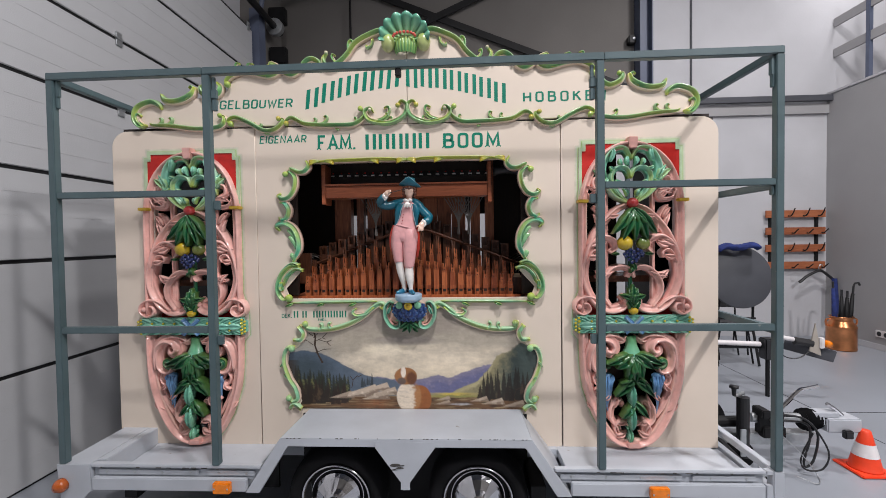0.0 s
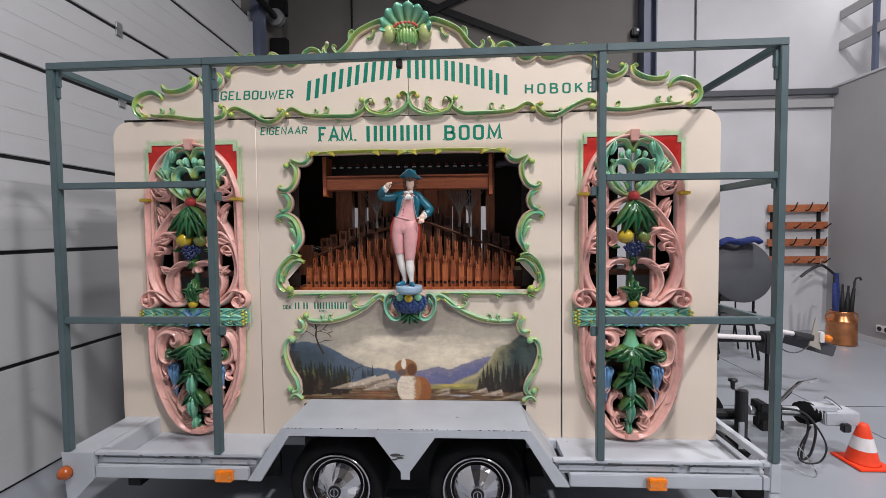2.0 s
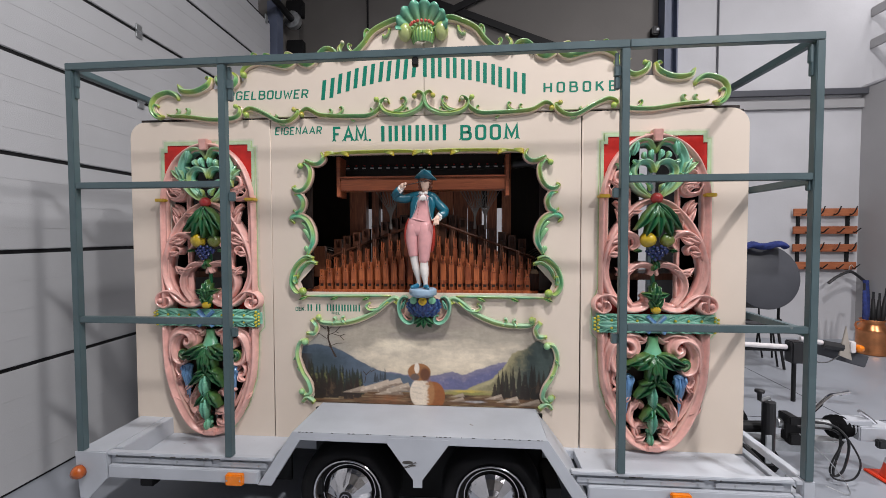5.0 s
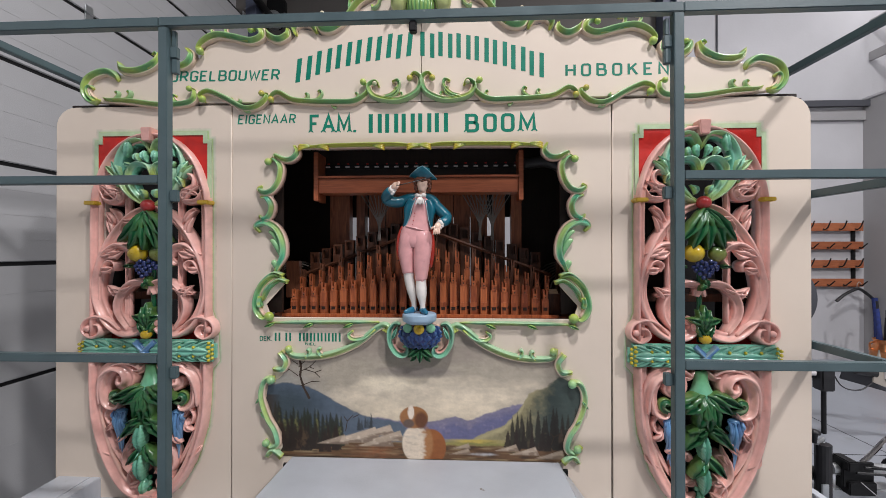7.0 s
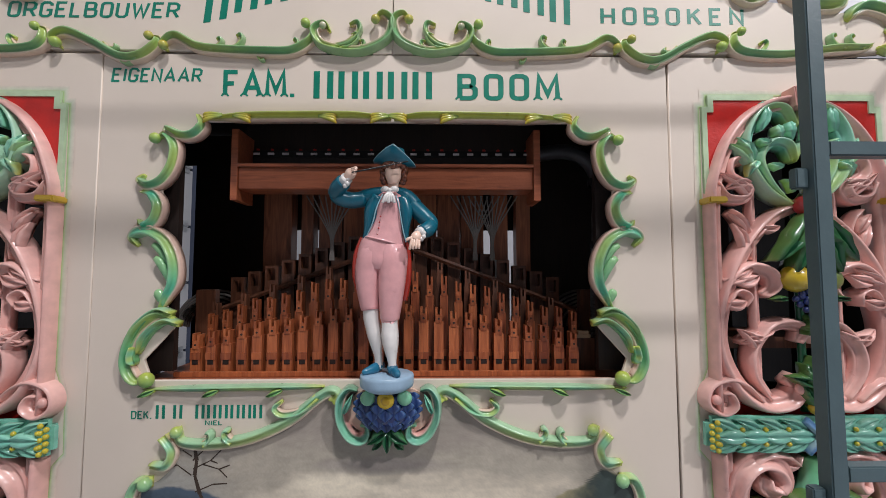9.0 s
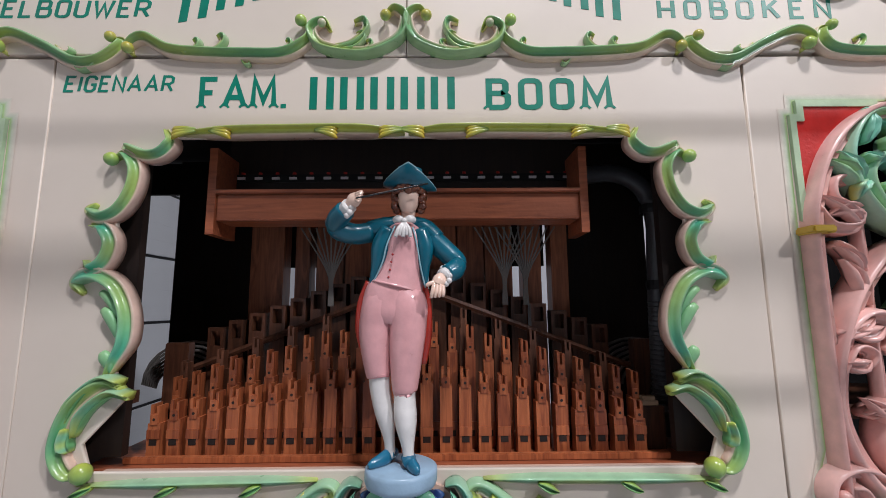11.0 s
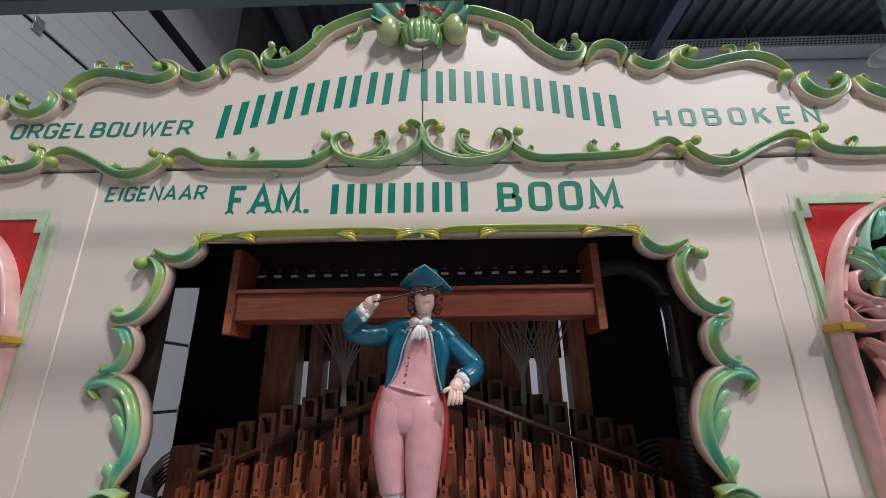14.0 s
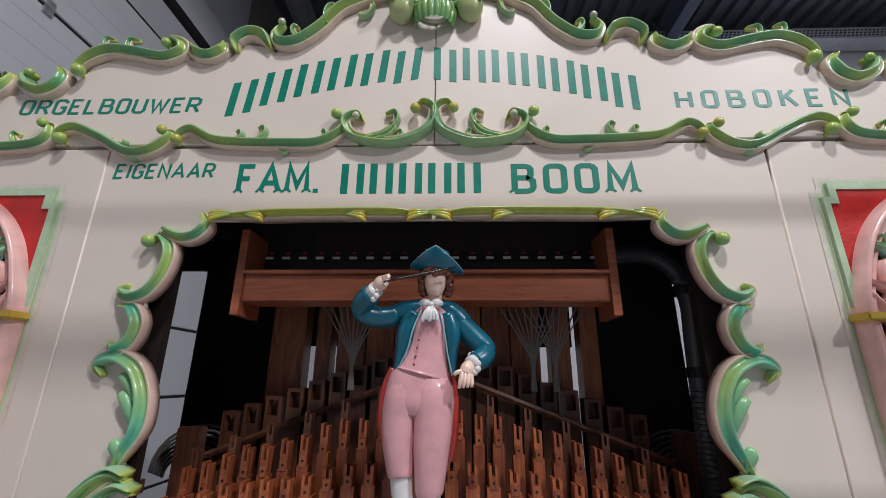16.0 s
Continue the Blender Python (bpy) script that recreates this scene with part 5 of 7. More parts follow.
# ---- lettering: sign-writer's capitals built of strokes ----
ROUND = [(0.265, 0), (0.15, 0.0), (0.06, 0.04), (0.012, 0.11), (0, 0.2), (0, 0.8), (0.012, 0.89), (0.06, 0.96), (0.15, 1), (0.38, 1), (0.47, 0.96), (0.518, 0.89), (0.53, 0.8), (0.53, 0.2), (0.518, 0.11), (0.47, 0.04), (0.38, 0), (0.265, 0)]
GLYPHS = {
    "A": (0.66, [[(0, 0), (0.33, 1), (0.66, 0)], [(0.14, 0.32), (0.52, 0.32)]]),
    "B": (0.55, [[(0, 0), (0, 1), (0.34, 1), (0.44, 0.96), (0.49, 0.88), (0.49, 0.65), (0.44, 0.57), (0.34, 0.53), (0, 0.53)], [(0.34, 0.53), (0.48, 0.49), (0.55, 0.4), (0.55, 0.14), (0.49, 0.04), (0.38, 0), (0, 0)]]),
    "D": (0.54, [[(0, 0), (0, 1), (0.38, 1), (0.54, 0.85), (0.54, 0.15), (0.38, 0), (0, 0)]]),
    "E": (0.48, [[(0.48, 1), (0, 1), (0, 0), (0.48, 0)], [(0, 0.52), (0.38, 0.52)]]),
    "F": (0.5, [[(0.5, 1), (0, 1), (0, 0)], [(0, 0.5), (0.36, 0.5)]]),
    "G": (0.53, [[(0.53, 0.78), (0.53, 0.87), (0.4, 1), (0.13, 1), (0, 0.87), (0, 0.13), (0.13, 0), (0.4, 0), (0.53, 0.13), (0.53, 0.45), (0.3, 0.45)]]),
    "H": (0.55, [[(0, 0), (0, 1)], [(0.55, 0), (0.55, 1)], [(0, 0.5), (0.55, 0.5)]]),
    "I": (0.06, [[(0.03, 0), (0.03, 1)]]),
    "K": (0.55, [[(0, 0), (0, 1)], [(0, 0.42), (0.5, 1)], [(0.2, 0.62), (0.55, 0)]]),
    "L": (0.46, [[(0, 1), (0, 0), (0.46, 0)]]),
    "M": (0.72, [[(0, 0), (0.04, 1), (0.36, 0.18), (0.68, 1), (0.72, 0)]]),
    "N": (0.55, [[(0, 0), (0, 1), (0.55, 0), (0.55, 1)]]),
    "O": (0.53, [ROUND]),
    "R": (0.55, [[(0, 0), (0, 1), (0.38, 1), (0.53, 0.87), (0.53, 0.6), (0.38, 0.47), (0, 0.47)], [(0.28, 0.47), (0.55, 0)]]),
    "U": (0.53, [[(0, 1), (0, 0.13), (0.13, 0), (0.4, 0), (0.53, 0.13), (0.53, 1)]]),
    "W": (0.8, [[(0, 1), (0.2, 0), (0.4, 0.8), (0.6, 0), (0.8, 1)]]),
    ".": (0.06, [[(0.03, -0.08), (0.03, 0.07)]]),
}


def ribbon(bm, pts, half, place, y):
    """A flat brush stroke of even width along (x, z) points, mitred at its corners."""
    p = [Vector(q) for q in pts]
    closed = (p[0] - p[-1]).length < 1e-6
    left, right = [], []
    for i, q in enumerate(p):
        before = p[i - 1] if i else (p[-2] if closed else None)
        after = p[i + 1] if i + 1 < len(p) else (p[1] if closed else None)
        d0 = (q - before).normalized() if before is not None else (after - q).normalized()
        d1 = (after - q).normalized() if after is not None else d0
        n0, n1 = Vector((-d0.y, d0.x)), Vector((-d1.y, d1.x))
        n = (n0 + n1).normalized()
        m = n * half / max(n.dot(n0), 0.42)
        left.append(q + m)
        right.append(q - m)
    for i in range(len(p) - 1):
        f = [place(v) for v in (left[i], left[i + 1], right[i + 1], right[i])]
        front = [bm.verts.new((x, y - 0.00005 * i, z)) for x, z in f]
        rear = [bm.verts.new((x, y + 0.0008, z)) for x, z in f]
        bm.faces.new(front)
        for k in range(4):
            bm.faces.new((front[k], rear[k], rear[(k + 1) % 4], front[(k + 1) % 4]))


def lettering(word, u0, u1, z0, z1, slant=0.0, heavy=0.085, gap=0.3, serif=False):
    """One painted word between u0 and u1 from the organ's middle line; serif gives split, flared stem ends."""
    total = sum(GLYPHS[c][0] for c in word) + gap * (len(word) - 1) + 2 * heavy
    k, h = (u1 - u0) / total, z1 - z0
    x = heavy
    y = FY - (0.0027 if z0 > 2.43 else 0.0007)
    half = heavy * (1.12 if serif else 1.0)
    for ch in word:
        width, strokes = GLYPHS[ch]
        bm, n = bmesh.new(), 0

        def place(v):
            z = heavy + v.y * (1 - 2 * heavy)
            return CX + u0 + k * (x + v.x) + slant * h * z, z0 + h * z
        for line in strokes:
            n += 1
            ribbon(bm, line, half, place, y - 0.00015 * n)
            if serif and ch not in "O.":
                for e, f in ((line[0], line[1]), (line[-1], line[-2])):
                    if e[1] in (0, 1) and abs(e[0] - f[0]) < 0.36 and e[1] != f[1]:
                        n += 1
                        up = 1 if e[1] else -1
                        for side in (-1, 1):
                            ribbon(bm, [(e[0] + side * 0.02, e[1] - up * 0.1), (e[0] + side * 0.15, e[1] + up * 0.055)], half * 0.42, place, y - 0.00015 * n - 0.00004 * side)
        part("letter", bm, LETTER, organ, "dark green painted letter")
        x += width + gap


lettering("ORGELBOUWER", -1.285, -0.712, 2.545, 2.602, 0.12, 0.08)
lettering("HOBOKEN", 0.719, 1.216, 2.535, 2.599, 0.0, 0.085, 0.52)
lettering("EIGENAAR", -0.929, -0.63, 2.324, 2.374, 0.12, 0.08)
lettering("FAM.", -0.556, -0.317, 2.275, 2.369, 0.0, 0.082, 0.3, True)
lettering("BOOM", 0.229, 0.576, 2.268, 2.361, 0.0, 0.084, 0.4, True)
lettering("DEK.", -0.812, -0.747, 1.224, 1.25)
lettering("NIEL", -0.578, -0.523, 1.204, 1.219)


def name_bar(u, w, z0, z1, lean=0.0, rise=0.0, pair=True):
    if pair:
        name_bar(u - w * 0.38, w * 0.34, z0 - rise / 2, z1 - rise / 2, lean, rise * 0.34, False)
        name_bar(u + w * 0.38, w * 0.34, z0 + rise / 2, z1 + rise / 2, lean, rise * 0.34, False)
        return
    x = CX + u
    part("lettering_bar", prism([(x - w / 2 - lean, z0 - rise / 2), (x + w / 2 - lean, z0 + rise / 2), (x + w / 2 + lean, z1 + rise / 2), (x - w / 2 + lean, z1 - rise / 2)], FY - (0.0031 if z0 > 2.43 else 0.0011), FY - (0.0021 if z0 > 2.43 else 0.0001)), LETTER, organ)


for i in range(6):
    u = -0.585 + i * 0.102
    name_bar(u, 0.07, 2.648 - 0.36 * (abs(u) - 0.05) ** 1.9, 2.768 - 0.36 * (abs(u) - 0.05) ** 1.9, 0.006, 0.012)
for i in range(7):
    u = 0.04 + i * 0.09
    name_bar(u, 0.064, 2.648 - 0.36 * max(abs(u) - 0.05, 0) ** 1.9, 2.768 - 0.36 * max(abs(u) - 0.05, 0) ** 1.9, 0.0, -0.01)
for i in range(5):
    name_bar(-0.222 + i * 0.083, 0.06, 2.272, 2.366)
for u in (-0.72, -0.665, -0.595, -0.558, -0.521, -0.484, -0.447, -0.412):
    name_bar(u, 0.026, 1.225, 1.267)

# ---- landscape painting, built flat ----
picture = thing("landscape_painting", "oil-painted mountain landscape on the organ front", "painting", at=(CX, FY - 0.004, 0.62))


def cv(a, b):
    """The canvas' own grid, in squares of 1.3 mm from its upper corner."""
    return CX - 0.822 + a * 0.001307, 1.359 - b * 0.00128


EDGE = [(500, 40), (440, 75), (380, 115), (300, 145), (220, 158), (150, 162), (120, 180), (118, 220), (80, 255), (45, 265), (35, 330), (60, 400), (95, 460), (100, 520), (80, 556)]
BOARD = material("canvas_board", (0.33, 0.315, 0.265), 0.6, vary=0.2, scale=3)
plate("canvas_board", [cv(*p) for p in EDGE + [(1282 - a, b) for a, b in reversed(EDGE)]], [], FY - 0.0025, 0.004, BOARD, picture, "painted wooden board", 0.0003)

# the oil painting: brushed colours laid one over another on a fine sheet
NX, NZ = 330, 150
rows_b = np.linspace(40, 556, NZ)
left_a = np.interp(rows_b, [b for a, b in EDGE], [a for a, b in EDGE])
B = np.repeat(rows_b[:, None], NX, 1)
A = left_a[:, None] + (1282 - 2 * left_a[:, None]) * np.linspace(0, 1, NX)[None, :]
P, Q = 60 + (A - 45) / 0.932, 75 + (B - 163) / 0.878
grain = np.random.default_rng(5)


def soft_noise(step_x, step_z, seed):
    """Smooth random values from -1 to 1, in patches of the given size."""
    g = np.random.default_rng(seed).uniform(-1, 1, (90, 160))
    x, z = (P + 60) / step_x, (Q + 80) / step_z
    i, j = np.floor(x).astype(int) % 158, np.floor(z).astype(int) % 88
    fx, fz = x - np.floor(x), z - np.floor(z)
    fx, fz = fx * fx * (3 - 2 * fx), fz * fz * (3 - 2 * fz)
    return (g[j, i] * (1 - fx) + g[j, i + 1] * fx) * (1 - fz) + (g[j + 1, i] * (1 - fx) + g[j + 1, i + 1] * fx) * fz


cloud = 0.55 * soft_noise(150, 70, 1) + 0.3 * soft_noise(60, 30, 2) + 0.15 * soft_noise(22, 12, 3)
brush = 0.6 * soft_noise(26, 9, 4) + 0.4 * soft_noise(9, 6, 5)
slope = 0.6 * soft_noise(18, 30, 6) + 0.4 * soft_noise(8, 8, 7)
paint = np.zeros((NZ, NX, 3))


def lay(colour, mask):
    """Lays a colour over what is there, as far as the mask covers it."""
    m = np.clip(mask, 0, 1)[..., None]
    paint[:] = paint * (1 - m) + np.asarray(colour) * m


def ridge(*pts):
    return np.interp(P, [p for p, q in pts], [q for p, q in pts]) + 5 * brush


def below(line, soft=5.0):
    return np.clip((Q - line) / soft + 0.5, 0, 1)


def spot(p, q, rp_, rq, soft=0.35):
    return np.clip((1 - ((P - p) / rp_) ** 2 - ((Q - q) / rq) ** 2) / soft, -3, 1)


lay((0.40, 0.355, 0.285), np.ones((NZ, NX)))
lay((0.30, 0.30, 0.28), 0.8 * (1.1 - P / 380) + 0.5 * cloud)
lay((0.33, 0.285, 0.24), (150 - Q) / 90 + 0.7 * cloud)
lay((0.62, 0.54, 0.42), 1.1 * spot(720, 235, 460, 120, 1.1) + 0.75 * cloud)
lay((0.66, 0.585, 0.45), 0.8 * spot(560, 195, 190, 45, 0.9) + 0.6 * cloud)
lay((0.31, 0.27, 0.24), 0.9 * spot(690, 140, 260, 30, 0.9) + 0.7 * cloud)
lay((0.64, 0.55, 0.41), 0.6 * np.clip((Q - 235) / 90, 0, 1) * np.clip(1.6 - np.abs(P - 720) / 300, 0, 1) + 0.15 * cloud)
far = ridge((420, 340), (520, 346), (600, 356), (740, 358), (790, 345), (835, 333), (885, 352), (960, 318), (1030, 292), (1110, 268), (1400, 240))
lay((0.22, 0.205, 0.30), below(far))
lay((0.14, 0.145, 0.28), below(far + 28 + 12 * slope, 30) * 0.9)
lay((0.30, 0.26, 0.33), below(far, 8) * np.clip(1.2 * slope - 0.2, 0, 0.6) * np.clip((430 - Q) / 50, 0, 1))
hill = ridge((40, 215), (120, 192), (200, 205), (270, 230), (330, 270), (400, 310), (450, 335), (520, 352), (600, 362), (680, 430), (1400, 470))
lay((0.085, 0.12, 0.165), below(hill, 7))
lay((0.15, 0.19, 0.25), 0.55 * below(hill, 7) * np.clip((P - 200) / 250, 0, 1) + 0.2 * slope * below(hill, 7))
lay((0.05, 0.075, 0.085), 0.7 * below(hill + 40, 60) * np.clip((330 - P) / 150, 0, 1))
cliff = ridge((840, 450), (900, 432), (960, 400), (1030, 368), (1090, 300), (1130, 230), (1160, 212), (1200, 200), (1250, 152), (1300, 178), (1340, 200), (1400, 210))
lay((0.34, 0.30, 0.17), below(cliff, 6))
lay((0.22, 0.20, 0.11), below(cliff + 22, 40) * np.clip(0.6 + 0.5 * slope, 0, 1))
lay((0.45, 0.40, 0.22), 0.7 * below(cliff, 6) * np.clip(1 - np.abs(Q - cliff - 14) / 16, 0, 1) * (P < 1110))
lay((0.045, 0.075, 0.075), below(cliff, 6) * np.clip((P - 1120 - 0.25 * (300 - Q)) / 90 + 0.3 * slope, 0, 1) * 0.92)
lay((0.50, 0.39, 0.09), below(432 + 3 * brush, 5) * np.clip(1.2 - np.abs(P - 900) / 130, 0, 1))
lay((0.26, 0.25, 0.08), below(446 + 5 * brush, 7) * np.clip(1.2 - np.abs(P - 930) / 180, 0, 1))
ground = ridge((40, 405), (250, 440), (420, 448), (620, 452), (800, 462), (1000, 458), (1340, 452))
lay((0.16, 0.085, 0.04), below(ground, 9))
lay((0.30, 0.22, 0.12), below(ground, 9) * np.clip(soft_noise(60, 6, 8) * 1.6 - 0.1, 0, 1))
lay((0.06, 0.035, 0.02), below(ground, 9) * np.clip(soft_noise(45, 7, 9) * 1.6 - 0.25, 0, 1))
lay((0.30, 0.11, 0.045), below(462, 8) * np.clip(1 - np.abs(P - 520) / 130, 0, 1) * (0.55 + 0.5 * brush))
lay((0.40, 0.40, 0.42), 0.8 * spot(945, 497, 75, 7, 0.8) + 0.3 * brush)


def fir_group(seed, count, p0, p1, top, foot, wide, dark, light, lit):
    rnd = random.Random(seed)
    for i in range(count):
        p = p0 + (p1 - p0) * (i + 0.8 * rnd.random()) / count
        t, f = top(p) + 42 * rnd.random() ** 1.3, foot + 14 * rnd.random()
        w = wide * (0.75 + 0.5 * rnd.random())
        h = np.clip((Q - t) / (f - t), 0, 1)
        tier = 0.62 + 0.38 * (1 - (h * 9 + 0.5 * rnd.random()) % 1.0)
        reach = w * h ** 0.8 * (1.25 - tier * 0.55) * (1 + 0.35 * slope)
        inside = (Q > t) & (Q < f)
        lay(mix(dark, (0.02, 0.02, 0.015), 0.6 * rnd.random()), inside * np.clip((reach - np.abs(P - p)) / 2.5 + 0.5, 0, 1) * 0.93)
        if rnd.random() < lit:
            lay(light, inside * np.clip((reach * 0.8 - np.abs(P - p + w * 0.25)) / 4, 0, 1) * np.clip(0.1 + 1.4 * slope, 0, 0.8))


fir_group(3, 20, 62, 375, lambda p: 262 + 0.22 * (p - 62), 470, 24, (0.032, 0.04, 0.022), (0.22, 0.22, 0.075), 0.55)
fir_group(4, 16, 80, 360, lambda p: 320 + 0.2 * (p - 80), 488, 24, (0.036, 0.019, 0.012), (0.12, 0.075, 0.04), 0.4)
fir_group(5, 5, 430, 500, lambda p: 315, 390, 9, (0.07, 0.09, 0.11), (0.1, 0.12, 0.14), 0.0)
fir_group(6, 14, 1050, 1345, lambda p: 300 - 0.12 * (p - 1050), 462, 21, (0.03, 0.026, 0.02), (0.1, 0.075, 0.045), 0.35)
fir_group(8, 9, 1040, 1340, lambda p: 350, 470, 20, (0.034, 0.02, 0.015), (0.09, 0.06, 0.04), 0.3)
for p, q, w, h, pale in ((330, 452, 62, 26, 0.6), (445, 432, 80, 50, 1.0), (520, 408, 62, 34, 1.0), (560, 432, 62, 32, 0.8), (480, 462, 100, 20, 0.7), (860, 466, 34, 15, 0.6), (850, 492, 46, 16, 0.5), (1080, 492, 90, 14, 0.6), (1215, 500, 60, 24, 0.6), (1010, 478, 80, 10, 0.6)):
    face = np.clip(np.minimum.reduce([(Q - q + h * 0.55 + (P - p) * 0.35) / 3, (q + h * 0.5 - Q) / 3, (w - np.abs(P - p) - (Q - q) * -0.4) / 3]), 0, 1)
    lay(mix((0.22, 0.16, 0.11), (0.56, 0.46, 0.36), pale * 0.8), face)
    lay((0.20, 0.14, 0.10), face * np.clip((Q - q + 0.25 * (P - p) - 2 + 6 * brush) / 6, 0, 1) * 0.8)
    lay((0.66, 0.57, 0.46), face * np.clip(soft_noise(16, 10, int(p)) - 0.3, 0, 1) * pale)
lay((0.05, 0.035, 0.025), 0.75 * np.clip((110 - P + 20 * cloud) / 40, 0, 1) * (Q > 250))
# the seated shape among the rocks: plain rounded patches
lay((0.33, 0.115, 0.035), spot(735, 470, 62, 82, 0.12) * (P > 680))
lay((0.62, 0.53, 0.42), spot(672, 455, 58, 85, 0.14) + 0.2 * brush * spot(672, 455, 58, 85))
lay((0.40, 0.19, 0.075), np.clip(spot(712, 455, 34, 80, 0.4), 0, 1) * np.clip((P - 700 + 14 * brush) / 14, 0, 1))
lay((0.36, 0.16, 0.06), spot(664, 340, 60, 50, 0.12))
lay((0.17, 0.065, 0.03), spot(694, 352, 30, 42, 0.5) + 0.3 * brush * spot(694, 352, 30, 42))
lay((0.64, 0.56, 0.47), spot(652, 318, 14, 34, 0.3))
lay((0.16, 0.11, 0.09), spot(642, 368, 27, 22, 0.5))
paint *= (0.76 + 0.9 * paint.mean(2))[..., None]
paint *= (1 + 0.10 * brush + 0.05 * grain.uniform(-1, 1, (NZ, NX)))[..., None]
OIL = material("brushed_oil_paint", (1, 1, 1), 0.45, vary=0.1, scale=14, bump=0.12, fine=60, attribute="paint")
sheet = Carving()
sheet.grid([[(*cv(a, b)[:1], FY - 0.0034, cv(a, b)[1]) for a, b in zip(ra, rb)] for ra, rb in zip(A.tolist(), B.tolist())], [[(max(c[0], 0), max(c[1], 0), max(c[2], 0), 1) for c in row] for row in paint.tolist()], False, False)
sheet.done("painted_surface", picture, "oil paint with cloudy sky, firs, rocks and blue mountains", mat=OIL)
TWIG = material("dark_twig_oil_paint", (0.05, 0.03, 0.018), 0.5, vary=0.2)


def stroke(pts, w):
    """A painted twig."""
    b = bmesh.new()
    p = [Vector(cv(*q)) for q in pts]
    for i in range(len(p) - 1):
        d = (p[i + 1] - p[i]).normalized()
        s = Vector((-d.y, d.x)) * w * 0.0013
        y = FY - 0.0040 - 0.0002 * i
        b.faces.new([b.verts.new((q.x, y, q.y)) for q in (p[i] - s, p[i + 1] - s * 0.7, p[i + 1] + s * 0.7, p[i] + s)])
    part("painted_branch", b, TWIG, picture)


stroke([(205, 330), (182, 285), (168, 240), (172, 205), (165, 170)], 5)
for q in ([(160, 240), (125, 215), (108, 222)], [(164, 225), (205, 205), (230, 180)], [(186, 214), (226, 226), (252, 216)], [(162, 205), (190, 178), (186, 165)], [(160, 195), (137, 180)], [(170, 280), (212, 262), (246, 260)], [(226, 226), (246, 246)], [(205, 205), (222, 212)], [(345, 455), (352, 415), (375, 390)], [(352, 415), (338, 395)], [(375, 400), (398, 388)], [(1125, 490), (1135, 462), (1160, 447)], [(1135, 462), (1120, 447)], [(175, 520), (165, 488)], [(165, 500), (148, 485)], [(230, 515), (236, 480)]):
    stroke(q, 1.7)

# ---- carved side panels ----
AQUA = (0.27, 0.60, 0.46)
LEAFRIM = mix(DEEP, LIME, 0.22)
PALE = mix(MINT, (0.72, 0.66, 0.45), 0.5)


